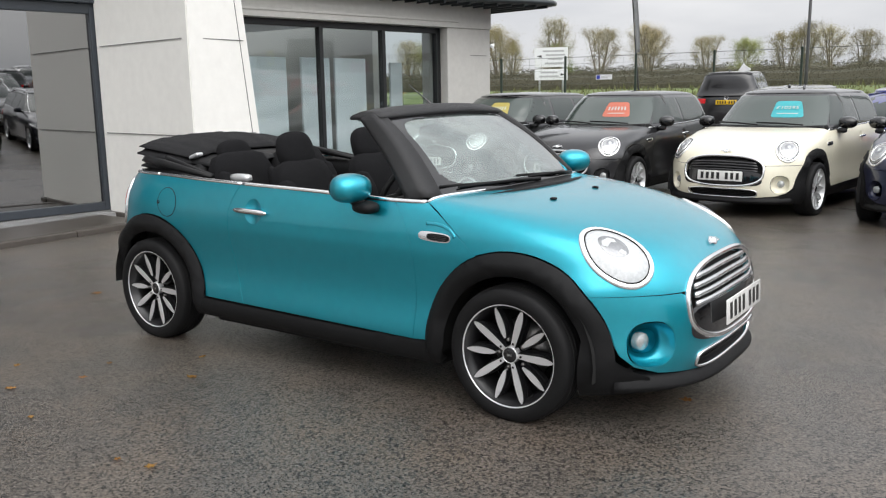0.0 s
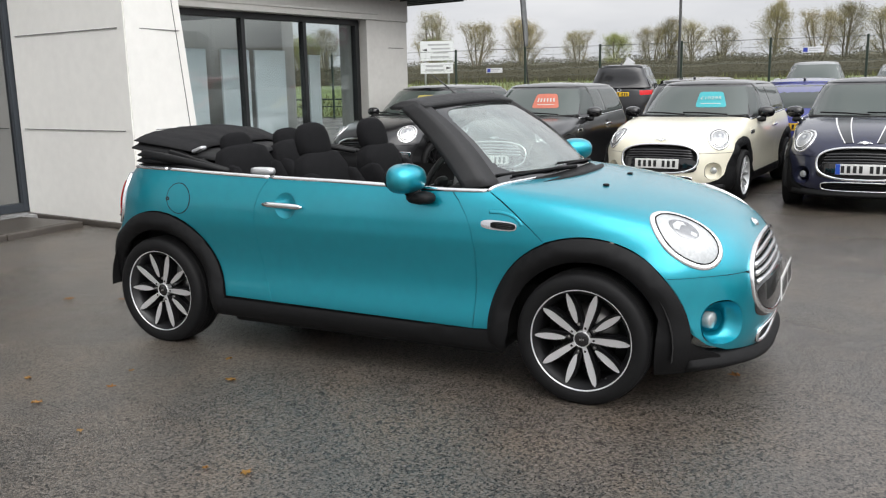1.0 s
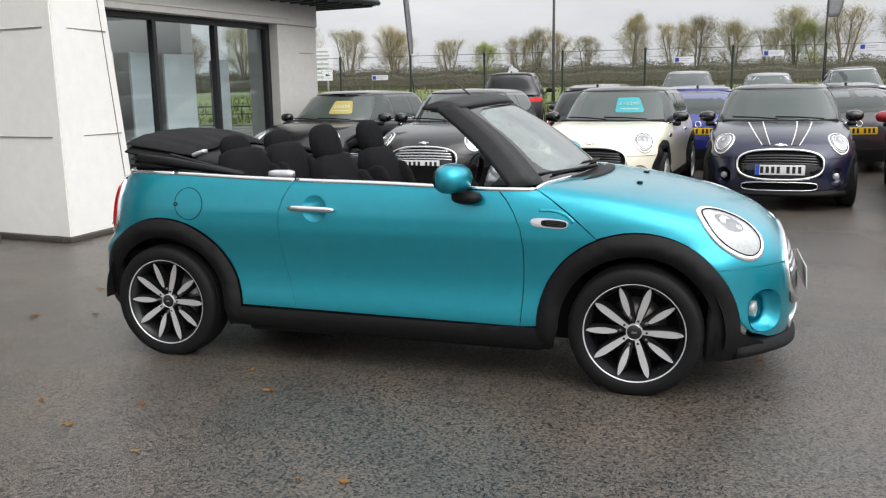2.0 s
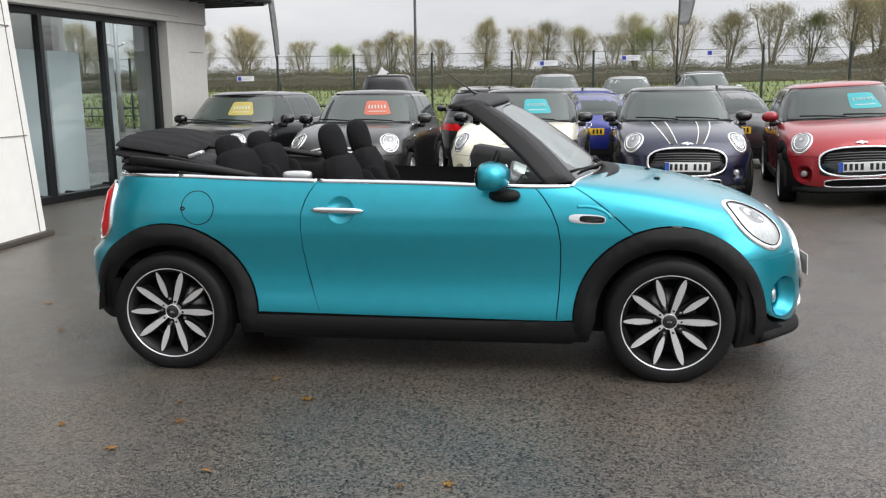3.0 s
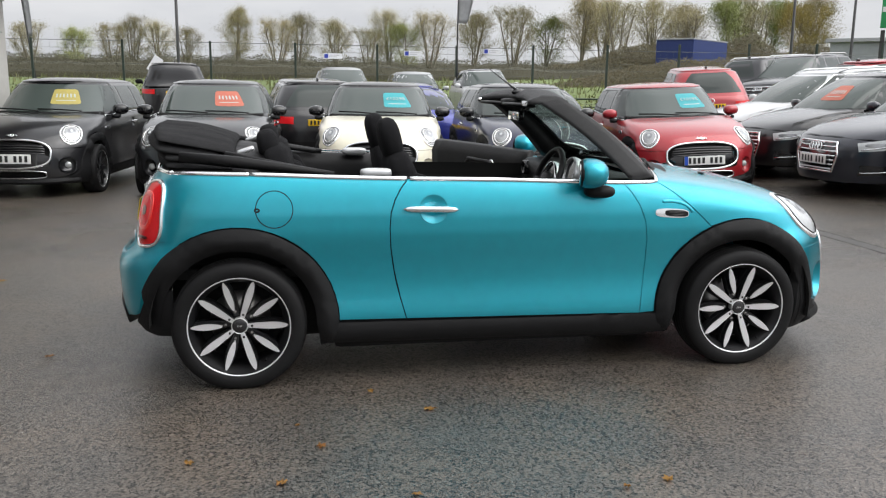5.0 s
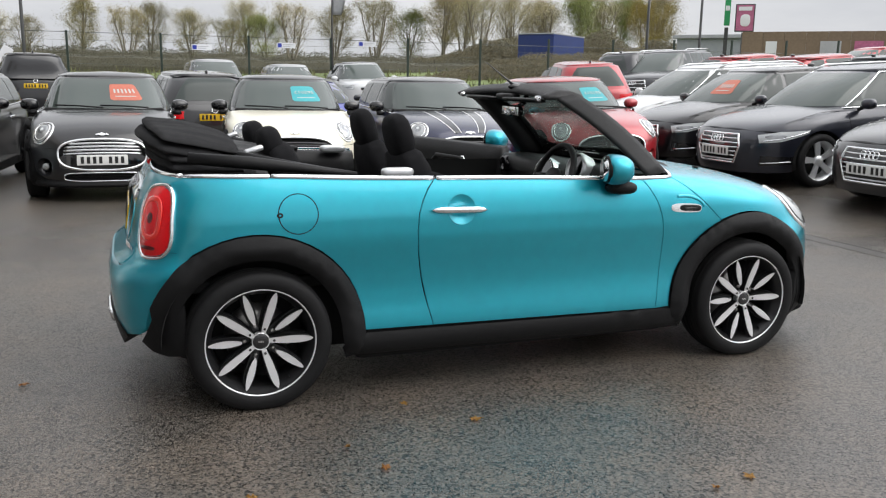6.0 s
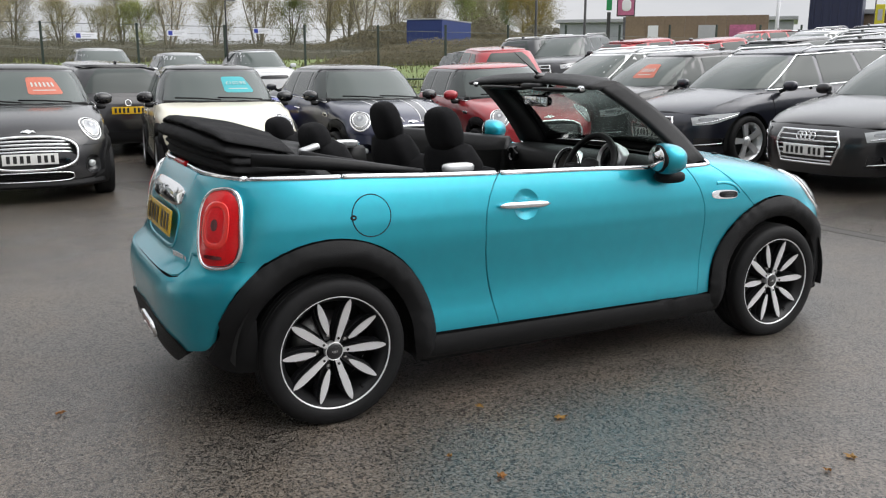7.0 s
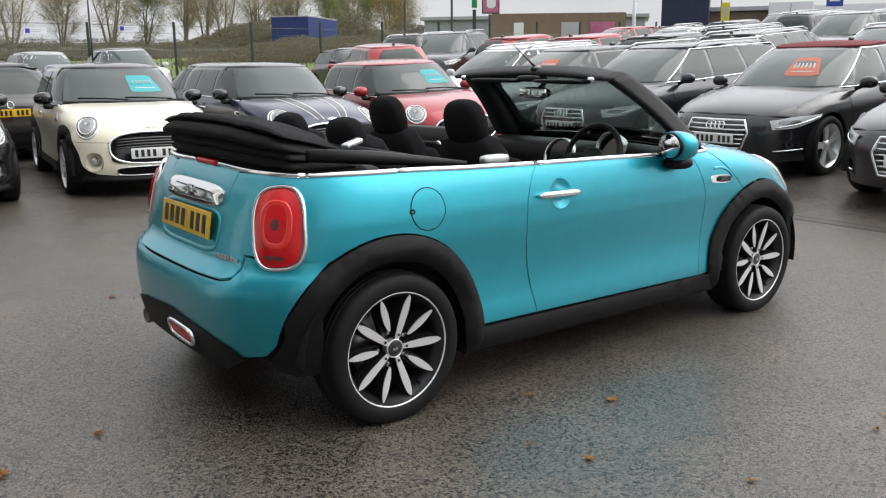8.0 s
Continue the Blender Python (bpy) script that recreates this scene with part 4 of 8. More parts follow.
    bm = lathe_bm([(0.0005, 0.004), (0.014, 0.004), (0.017, 0.008), (0.024, 0.008), (0.026, 0.0)], 28, axis="z")
    for f in (-1, 1):
        box_bm(0.014, 0.036, 0.004, 0.001, at=(0, f * 0.044, 0.004), bm=bm)
    b = part("boot_badge", bm, LAMPDARK, boot, "winged badge")
    b.matrix_basis = Matrix.Translation(bc[0] + bn[0] * 0.027) @ Vector(bn[0]).to_track_quat("Z", "X").to_matrix().to_4x4()
    p, n = on_shell(MINI, gs, oval(0, 0.745, 0.295, 0.082, 60, 4.5), 0.02, closed=True)
    part("plate_recess_edge", strip_bm(p, n, 0.022, 0.004, closed=True), paint_mat, boot)
    plate(boot, pose(-1.752, 0, 0.768, 0, 0, -90) @ pose(0, 0, 0, -9, 0, 0), yellow=True)
    for i in range(6):
        part("model_mark", box_bm(0.004, 0.016, 0.022, 0.001, at=(-1.762 + 0.003 * i, -0.335 - 0.020 * i, 0.664)), CHROME, boot, smooth=False)
    part("model_mark", box_bm(0.004, 0.028, 0.030, 0.001, at=(-1.742, -0.462, 0.655)), CHROME, boot, smooth=False)
    fr = put_skin("rear_reflector", REDLENS, rbump, "red bumper reflector in chrome", shell=MINI, chart=TAIL, poly=oval(mid - 0.10, 0.315, 0.095, 0.020, 28, 4, 2), step=0.04, off=0.022, lip=0.02)
    p, n = on_shell(MINI, TAIL, oval(mid - 0.10, 0.315, 0.115, 0.034, 36, 4, 2), 0.012, off=0.014, closed=True)
    part("reflector_trim", strip_bm(p, n, 0.016, 0.012, closed=True), CHROME, fr)
    part("exhaust_pipe", lathe_bm([(0.030, 0.10), (0.036, 0.0), (0.036, 0.12)], 24), DISC, rbump).matrix_basis = pose(-1.80, 0.47, 0.235, 0, 0, -90)
    # dark floor pan, and a near-black underbody box hung low to deepen shade beneath
    part("floor_pan", box_bm(3.2, 1.16, 0.30, 0.03, at=(0.03, 0, 0.32)), DARK, car)
    part("underbody", box_bm(1.62, 1.44, 0.17, 0.03, at=(0.0, 0, 0.225)), DARK, car)
    return bumper


def door_panel(car, paint_mat, step, mirror=False):
    bottom = [(-0.2, 0.298), (0.2, 0.293), (0.5, 0.289)]
    poly = belt_line(0.597, -0.462, 16, 0.004)[1:-1] + DOOR_REAR + bottom + DOOR_FRONT[::-1]
    door = put_skin("door", paint_mat, car, "door with a chrome handle", shell=MINI, chart=SIDE, poly=poly, holes=[oval(-0.345, 0.828, 0.066, 0.066, 36)], step=step, mirror=mirror)
    # round dish and bar handle
    put_skin("handle_dish", paint_mat, door, shell=MINI, chart=SIDE, poly=oval(-0.345, 0.828, 0.066, 0.066, 36), step=0.02, off=0.0015, lip=0.004, mirror=mirror, gap=0, bulge=lambda uv, d: -0.020 * np.minimum(1, d / 0.05))
    base, nn = on_shell(MINI, SIDE, [(-0.49, 0.829), (-0.228, 0.824)], 0.02, off=0.012)
    rings = []
    m = len(base)
    for i, (b, n) in enumerate(zip(base, nn)):
        t = i / (m - 1)
        w = 0.0125 * (1 - abs(2 * t - 1) ** 6) + 0.004
        d = 0.014 * (1 - abs(2 * t - 1) ** 4) + 0.004
        ring = []
        for k in range(12):
            a = 2 * math.pi * k / 12
            q = b + n * (0.004 + d * math.cos(a)) + np.array([0, 0, w * math.sin(a)])
            ring.append(q * [1, -1, 1] if mirror else q)
        rings.append(ring)
    part("door_handle", loft_bm(rings), CHROME, door, "chrome door handle")
    return door


def mirror_unit(door, cap, side, at=(0.405, 0.868, 0.998)):
    """A door mirror on its black foot."""
    s = side
    bm = superbox_bm(0.155, 0.205, 0.140, 2.5, seg=28)
    for v in bm.verts:
        c = v.co
        if c.x < -0.045:
            c.x = -0.045 + (c.x + 0.045) * 0.15
        c.z *= 1 - 0.10 * (c.x / 0.08)
    cap_ob = part("mirror", bm, cap, door, "rounded mirror cap in body colour")
    cap_ob.matrix_basis = pose(at[0], s * at[1], at[2], 0, 0, s * 17)
    part("mirror_edge", lathe_bm([(0.062, 0.004), (0.070, 0.0), (0.070, -0.012), (0.060, -0.014)], 36), PLASTIC, cap_ob).matrix_basis = pose(-0.052, 0, 0, 0, 0, 90) @ Matrix.Diagonal((1.34, 1, 0.92, 1))
    part("mirror_glass", lathe_bm([(0.0005, 0.0), (0.060, 0.0), (0.062, -0.004)], 36), CHROME, cap_ob, "mirror glass").matrix_basis = pose(-0.060, 0, 0, 0, 0, 90) @ Matrix.Diagonal((1.34, 1, 0.92, 1))
    part("mirror_foot", superbox_bm(0.150, 0.11, 0.062, 2.6, at=(0.040, -s * 0.055, -0.092), seg=20), PLASTIC, cap_ob, "black mirror foot")
    part("mirror_stalk", tube_bm([(0.0, -s * 0.02, -0.05), (0.02, -s * 0.04, -0.08), (0.03, -s * 0.07, -0.10)], [0.035, 0.034, 0.03], 12), PLASTIC, cap_ob)
    return cap_ob


M_TAILDARK = material("dark red lens", (0.09, 0.004, 0.005), rough=0.12, coat=1.0)
REDLENS2 = material("bright red lens", (0.75, 0.02, 0.012), rough=0.15, coat=1.0)


# ---- the turquoise convertible ----
def windscreen(car, frame_mat, header_z=1.325):
    """Raked screen: glass between a black border, pillars and a header rail."""
    def base(v):
        return Vector((0.772 + 0.185 * (1 - abs(v) ** 2.2), 0.715 * v, 0.952 + 0.030 * (1 - v * v)))

    def head(v):
        return Vector((0.335 + 0.075 * (1 - v * v), 0.566 * v, header_z + 0.022 * (1 - v * v)))

    def at(v, t, off=0.0):
        p = base(v).lerp(head(v), t)
        p += Vector((0.55, 0, 0.83)) * (0.028 * math.sin(math.pi * t) + off)
        return p

    def sheet(v0, v1, t0, t1, off, thick, nv=24, nt=10, hole=None):
        bm = bmesh.new()
        layers = []
        for o in (off, off - thick):
            layers.append([[bm.verts.new(at(v0 + (v1 - v0) * i / nv, t0 + (t1 - t0) * j / nt, o)) for j in range(nt + 1)] for i in range(nv + 1)])
        for L, flip in ((layers[0], False), (layers[1], True)):
            for i in range(nv):
                for j in range(nt):
                    vi, tj = v0 + (v1 - v0) * (i + 0.5) / nv, t0 + (t1 - t0) * (j + 0.5) / nt
                    if hole and hole(vi, tj):
                        continue
                    f = (L[i][j], L[i + 1][j], L[i + 1][j + 1], L[i][j + 1])
                    bm.faces.new(f[::-1] if flip else f)
        for i in range(nv):
            for j in (0, nt):
                bm.faces.new((layers[0][i][j], layers[0][i + 1][j], layers[1][i + 1][j], layers[1][i][j]))
        bmesh.ops.recalc_face_normals(bm, faces=bm.faces[:])
        return bm

    scr = part("windscreen", sheet(-0.93, 0.93, 0.03, 0.955, 0.0, 0.005), SCREEN, car, "rain-spotted clear windscreen")
    scr.visible_shadow = False
    rim = lambda v, t: abs(v) ** 6 / 0.87 ** 6 + abs((t - 0.49) / 0.43) ** 6 < 1
    part("screen_border", sheet(-0.95, 0.95, 0.0, 0.985, 0.001, 0.004, 96, 64, rim), GLOSSBLACK, scr, "black printed glass border")
    for s in (-1, 1):
        rings = []
        for i in range(13):
            t = i / 12
            f = at(s * 0.94, t, 0.012)
            f2 = at(s * 1.02, t, 0.012)
            r = Vector((0.650, s * 0.762, 0.946)).lerp(Vector((0.222, s * 0.580, header_z - 0.010)), t)
            r += Vector((0.35, 0, 0.6)) * 0.03 * math.sin(math.pi * t)
            ri = r + Vector((0.03, -s * 0.065, -0.005))
            fi = at(s * 0.93, t, -0.045)
            m = f2.lerp(r, 0.45) + Vector((0.015, s * 0.016, 0.012))
            rings.append([f, f2, f2.lerp(m, 0.5) + Vector((0.006, s * 0.006, 0.008)), m, r.lerp(m, 0.3), r, ri, fi])
        part("pillar", loft_bm(rings), frame_mat, car, "matt black windscreen pillar")
    # header rail: a soft-edged bar arched across
    rings = []
    for i in range(25):
        v = -1.03 + 2.06 * i / 24
        c = head(max(-1, min(1, v)))
        c.y = 0.566 * v
        e = 1 - 0.25 * abs(v) ** 6
        front, back = 0.035, -0.175
        ring = []
        for dx, dz in ((front, -0.004), (front - 0.02, 0.016), (-0.03, 0.034), (-0.10, 0.036), (back + 0.02, 0.018), (back, 0.002), (back + 0.012, -0.016), (-0.12, -0.022), (-0.03, -0.024), (front - 0.015, -0.018)):
            ring.append(c + Vector((dx, 0, dz * e - 0.006 * (dx < -0.15))))
        rings.append(ring)
    hd = part("windscreen_header", loft_bm(rings), frame_mat, car, "black windscreen header rail")
    for s in (-1, 1):
        part("sun_visor", superbox_bm(0.13, 0.36, 0.022, 4, at=(0.20, s * 0.26, header_z - 0.025), rot=pose(0, 0, 0, 0, 4, 0)), LEATHERETTE, hd, "folded black sun visor")
        part("roof_latch", lathe_bm([(0.014, -0.01), (0.014, 0.01), (0.0005, 0.012)], 14, axis="z"), CHROME, hd).matrix_basis = pose(0.165, s * 0.50, header_z - 0.012, 90 * s, 0, 0)
    part("header_console", superbox_bm(0.10, 0.16, 0.035, 4, at=(0.23, 0, header_z - 0.012)), LEATHERETTE, hd)
    part("aerial", tube_bm([(0.27, 0.0, header_z + 0.045), (0.225, 0.0, header_z + 0.075), (0.10, 0.0, header_z + 0.165)], [0.011, 0.005, 0.0022], 8), GLOSSBLACK, hd, "short black whip aerial")
    part("aerial_foot", superbox_bm(0.09, 0.045, 0.035, 2.2, at=(0.275, 0, header_z + 0.04)), GLOSSBLACK, hd)
    im = part("interior_mirror", superbox_bm(0.035, 0.235, 0.062, 3, at=(0.265, 0.0, 1.235)), GLOSSBLACK, car, "rear-view mirror on the windscreen")
    part("mirror_glass", box_bm(0.003, 0.212, 0.046, 0.0012, at=(0.2462, 0.0, 1.235)), CHROME, im)
    part("mirror_stem", tube_bm([(0.28, 0, 1.245), (0.33, 0, 1.28), (0.345, 0, 1.315)], 0.014, 8), GLOSSBLACK, im)
    # wipers and scuttle
    rings = []
    for i in range(25):
        v = -1 + 2 * i / 24
        b = base(v)
        o = Vector((0.095 * (1 - 0.55 * abs(v) ** 3), 0, -0.006))
        rings.append([b + Vector((-0.01, 0, 0.004)), b + o * 0.5 + Vector((0, 0, -0.006)), b + o, b + o + Vector((0, 0, -0.05)), b + Vector((-0.01, 0, -0.05))])
    part("scuttle", loft_bm(rings), PLASTIC, car, "black scuttle panel below the windscreen")
    for y0, y1, t1 in ((0.50, -0.10, 0.045), (-0.02, -0.58, 0.055)):
        pts = [at(y0 / 0.715, 0.005, 0.012), at((y0 * 0.6 + y1 * 0.4) / 0.715, 0.022, 0.020), at(y1 / 0.715, t1, 0.012)]
        w = part("wiper", tube_bm(pts, [0.010, 0.008, 0.005], 8), PLASTIC, car, "black windscreen wiper")
        pts = [at((y0 - 0.02) / 0.715, 0.015, 0.008), at((y0 * 0.5 + y1 * 0.5) / 0.715, 0.040, 0.010), at((y1 - 0.08) / 0.715, t1 + 0.035, 0.008)]
        part("wiper_blade", tube_bm(pts, 0.006, 6), RUBBER, w)
    return scr


SCREEN = bpy.data.materials.new("windscreen glass")
SCREEN.use_nodes = True
_nt = SCREEN.node_tree
_nt.nodes.clear()
_o = _nt.nodes.new("ShaderNodeOutputMaterial")
_g = _nt.nodes.new("ShaderNodeBsdfGlossy")
_g.inputs["Roughness"].default_value = 0.06
_t = _nt.nodes.new("ShaderNodeBsdfTransparent")
_t.inputs["Color"].default_value = (0.82, 0.90, 0.87, 1)
_d = _nt.nodes.new("ShaderNodeBsdfDiffuse")
_d.inputs["Color"].default_value = (0.55, 0.60, 0.60, 1)
_lw = _nt.nodes.new("ShaderNodeLayerWeight")
_lw.inputs["Blend"].default_value = 0.5
_pw = _nt.nodes.new("ShaderNodeMath")
_pw.operation = "POWER"
_pw.inputs[1].default_value = 3.5
_nt.links.new(_lw.outputs["Facing"], _pw.inputs[0])
_f = _nt.nodes.new("ShaderNodeMapRange")
_f.inputs["To Min"].default_value, _f.inputs["To Max"].default_value = 0.11, 1.0
_nt.links.new(_pw.outputs[0], _f.inputs["Value"])
_m = _nt.nodes.new("ShaderNodeMixShader")
_m2 = _nt.nodes.new("ShaderNodeMixShader")
_n = _nt.nodes.new("ShaderNodeTexNoise")
_n.inputs["Scale"].default_value, _n.inputs["Detail"].default_value = 9, 6
_r = _nt.nodes.new("ShaderNodeMapRange")
_r.inputs["From Min"].default_value, _r.inputs["From Max"].default_value = 0.40, 0.75
_r.inputs["To Min"].default_value, _r.inputs["To Max"].default_value = 0.10, 0.16
_nt.links.new(_n.outputs["Fac"], _r.inputs["Value"])
_nt.links.new(_r.outputs[0], _m2.inputs[0])
_nt.links.new(_t.outputs[0], _m2.inputs[1])
_nt.links.new(_d.outputs[0], _m2.inputs[2])
_nt.links.new(_f.outputs[0], _m.inputs[0])
_nt.links.new(_m2.outputs[0], _m.inputs[1])
_nt.links.new(_g.outputs[0], _m.inputs[2])
_nt.links.new(_m.outputs[0], _o.inputs[0])


def seat(car, x, y, front=True):
    """A cloth seat with its bolsters and headrest."""
    lean = 17 if front else 12
    bx = x
    m = pose(bx, y, 0.0)
    body = bmesh.new()
    tilt = pose(0, 0, 0, 0, -lean, 0)
    zc = 0.78 if front else 0.80
    superbox_bm(0.15, 0.44 if front else 0.48, 0.60, 4.5, at=(0.02, 0, zc), seg=24, bm=body, rot=tilt)
    for s in (-1, 1):
        superbox_bm(0.20, 0.10, 0.50, 3.5, at=(0.07, s * 0.195, zc - 0.06), seg=18, bm=body, rot=tilt)
    superbox_bm(0.50, 0.46, 0.16, 4, at=(0.30, 0, 0.55), seg=22, bm=body)
    st = part("front_seat" if front else "rear_seat", body, SEATCLOTH, car, "black cloth seat")
    st.matrix_basis = m
    hz = 0.222 if front else 0.17
    cz = 1.122 if front else 1.085
    bm = superbox_bm(0.115 if front else 0.11, 0.265 if front else 0.25, hz, 3.0, seg=26, rot=pose(0, 0, 0, 0, -14, 0))
    for v in bm.verts:
        if v.co.z > 0.02:
            v.co.y *= 1 - 0.9 * max(0.0, v.co.z) 
    h = part("headrest", bm, SEATCLOTH, st, "rounded black headrest")
    h.matrix_basis = pose(-0.085 if front else -0.07, 0, cz)
    for s in (-1, 1):
        part("headrest_post", tube_bm([(0.0, s * 0.06, -0.17), (-0.005, s * 0.06, -0.06)], 0.006, 8), CHROME, h)
    return st


def soft_top(car):
    """The folded fabric roof, stacked behind the rear seats."""
    def layer(name, x0, x1, z0, z1, half, thick, droop, sag=0.0, label="", mat=FABRIC, back=0.0, ny=36, nx=18, front=0.95, crisp=4.0):
        bm = bmesh.new()
        tops, lows = [], []
        for i in range(nx + 1):
            t = i / nx
            rt, rl = [], []
            for j in range(ny + 1):
                v = -1 + 2 * j / ny
                e = abs(v)
                x = x0 + (x1 - x0) * t + back * e**2.5 * t
                edge = max(0.0, 1 - (2 * abs(t - 0.5)) ** (2 * crisp)) ** 0.5
                round_y = max(0.0, 1 - e**7) ** 0.5
                z = z0 + (z1 - z0) * t + 0.5 * thick * edge * round_y - droop * e**2.2 + sag * math.sin(math.pi * t) * (1 - e * e)
                z += 0.006 * noise.noise(Vector((x * 6, v * 3, 31 * thick))) + 0.007 * noise.noise(Vector((x * 3, v * 9, 17 * thick)))
                zl = z - thick * (0.15 + 0.85 * edge * round_y)
                w = half * (front + (1 - front) * t)
                rt.append(bm.verts.new((x, v * w, z)))
                rl.append(bm.verts.new((x, v * w, zl)))
            tops.append(rt)
            lows.append(rl)
        for g, flip in ((tops, False), (lows, True)):
            for i in range(nx):
                for j in range(ny):
                    f = (g[i][j], g[i + 1][j], g[i + 1][j + 1], g[i][j + 1])
                    bm.faces.new(f if flip else f[::-1])
        for i in range(nx):
            for j in (0, ny):
                bm.faces.new((tops[i][j], tops[i + 1][j], lows[i + 1][j], lows[i][j]))
        for j in range(ny):
            for i in (0, nx):
                bm.faces.new((tops[i][j], tops[i][j + 1], lows[i][j + 1], lows[i][j]))
        bmesh.ops.recalc_face_normals(bm, faces=bm.faces[:])
        return part(name, bm, mat, top if name != "soft_top" else car, label)

    top = layer("soft_top", -1.265, -1.665, 1.104, 1.182, 0.60, 0.034, 0.042, 0.016, "folded black fabric roof", back=0.07, front=0.73, crisp=7.0)
    layer("roof_fold", -1.33, -1.70, 1.080, 1.136, 0.615, 0.060, 0.040, 0.012, "lower fold of the black roof fabric", back=0.10, front=0.80)
    layer("roof_fold", -1.31, -1.665, 1.050, 1.084, 0.61, 0.055, 0.030, 0.008, back=0.10, front=0.88)
    layer("roof_fold", -1.27, -1.66, 1.025, 1.045, 0.62, 0.060, 0.024, 0.0, back=0.10, front=0.95)
    layer("roof_fold", -1.20, -1.64, 0.985, 0.995, 0.635, 0.070, 0.012, 0.0, back=0.10, front=0.98)
    layer("rear_screen_fold", -1.06, -1.40, 1.035, 1.080, 0.46, 0.030, 0.03, 0.01, "folded edge of the roof", mat=LEATHERETTE)
    for s in (-1, 1):
        part("roof_side_rail", tube_bm([(-0.80, s * 0.70, 0.985), (-1.0, s * 0.69, 1.01), (-1.25, s * 0.67, 1.04), (-1.5, s * 0.62, 1.06)], [0.012, 0.020, 0.028, 0.025], 10), LEATHERETTE, top, "folded roof side rail")
        part("roof_side_rail", tube_bm([(-0.84, s * 0.66, 0.985), (-1.05, s * 0.64, 1.02), (-1.3, s * 0.61, 1.065)], [0.014, 0.018, 0.022], 10), LEATHERETTE, top)
        hp = part("roof_hinge_cover", box_bm(0.085, 0.05, 0.024, 0.010, at=(-1.21, s * 0.47, 1.078), rot=pose(0, 0, 0, 0, -18, 0)), ALLOYSILVER, top, "silver hinge cover")
    return top


def hero():
    car = thing("convertible_car", pose(0, 0, 0), "turquoise convertible with black roof folded and one door open", "car")
    mini_body(car, TEAL, 0.045, (0.142, 0.105, 0.068, 0.031))
    d = door_panel(car, TEAL, 0.045)
    mirror_unit(d, TEAL, -1)
    for x in (WHEEL_X, -WHEEL_X):
        for s in (-1, 1):
            wheel_parts(car, x, s)
    # fuel flap
    flap = put_skin("fuel_flap", TEAL, car, "round fuel flap", shell=MINI, chart=SIDE, poly=oval(-1.078, 0.836, 0.083, 0.083, 48), step=0.025, off=0.0012, lip=0.006, gap=0.0018)
    p, n = on_shell(MINI, SIDE, oval(-1.078, 0.836, 0.083, 0.083, 64), 0.01, closed=True)
    part("flap_gap", strip_bm(p, n, 0.0045, 0.0022, closed=True), DARK, flap)
    p, n = on_shell(MINI, SIDE, oval(-1.155, 0.833, 0.010, 0.007, 12), 0.01, closed=True)
    part("flap_notch", strip_bm(p, n, 0.008, 0.0026, closed=True), DARK, flap)
    # belt mouldings: flanks and round the tail
    for mir in (False, True):
        for a, b in ((0.770, -0.455), (-0.468, -1.18), (-1.186, -1.53)):
            if mir and a > 0:
                continue
            p, n = on_shell(MINI, SIDE, belt_line(a, b, 24), 0.04)
            part("belt_moulding", strip_bm(p, n, 0.020, 0.009, mirror=mir), CHROME, car, "thin chrome waist moulding")
        p, n = on_shell(MINI, SIDE, [(-0.90, 0.289), (0.84, 0.284)], 0.05, off=0.016)
    mid = math.pi * TAIL.r / 2
    c3 = MINI.cast(*SIDE.rays(np.array(belt_line(-1.50, -1.53, 2))))[0]
    u0 = TAIL.flat(c3)[-1]
    rail = [(u0[0], u0[1]), (mid - 0.40, 0.992), (mid - 0.2, 0.997), (mid, 1.0), (mid + 0.2, 0.997), (mid + 0.40, 0.992), (2 * mid - u0[0], u0[1])]
    p, n = on_shell(MINI, TAIL, rail, 0.03)
    part("tail_moulding", strip_bm(p, n, 0.022, 0.010), CHROME, car, "chrome moulding round the tail")
    p, n = on_shell(MINI, TAIL, [(mid - 0.13, 0.996), (mid + 0.13, 0.996)], 0.03, off=0.004)
    part("brake_light", strip_bm(p, n, 0.026, 0.012), REDLENS, car, "red high-level brake light")
    # cowl moulding round the base of the windscreen
    bon = []
    for i in range(41):
        w = -1 + 2 * i / 40
        bon.append((0.783 + 0.185 * (1 - abs(w) ** 2.4) - 0.006, OVER.flat(MINI.cast(*SIDE.rays(np.array([[0.783, 0.942]])))[0])[0, 1] + (math.pi * OVER.r - 2 * OVER.flat(MINI.cast(*SIDE.rays(np.array([[0.783, 0.942]])))[0])[0, 1]) * i / 40))
    p, n = on_shell(MINI, OVER, bon, 0.03)
    part("cowl_moulding", strip_bm(p, n, 0.018, 0.008), CHROME, car, "chrome moulding at the windscreen base")
    for y in (-0.33, 0.10):
        q, n = MINI.cast(*OVER.rays(np.array([[1.22, OVER.r * (math.pi / 2 + y / 0.52)]])))
        part("washer_jet", superbox_bm(0.03, 0.035, 0.014, 3, at=tuple(q[0] + n[0] * 0.003)), PLASTIC, car)
    windscreen(car, FABRICSMOOTH)
    # cabin
    part("cabin_floor", box_bm(2.5, 1.40, 0.05, 0.01, at=(-0.35, 0, 0.52)), DARK, car)
    bm = bmesh.new()
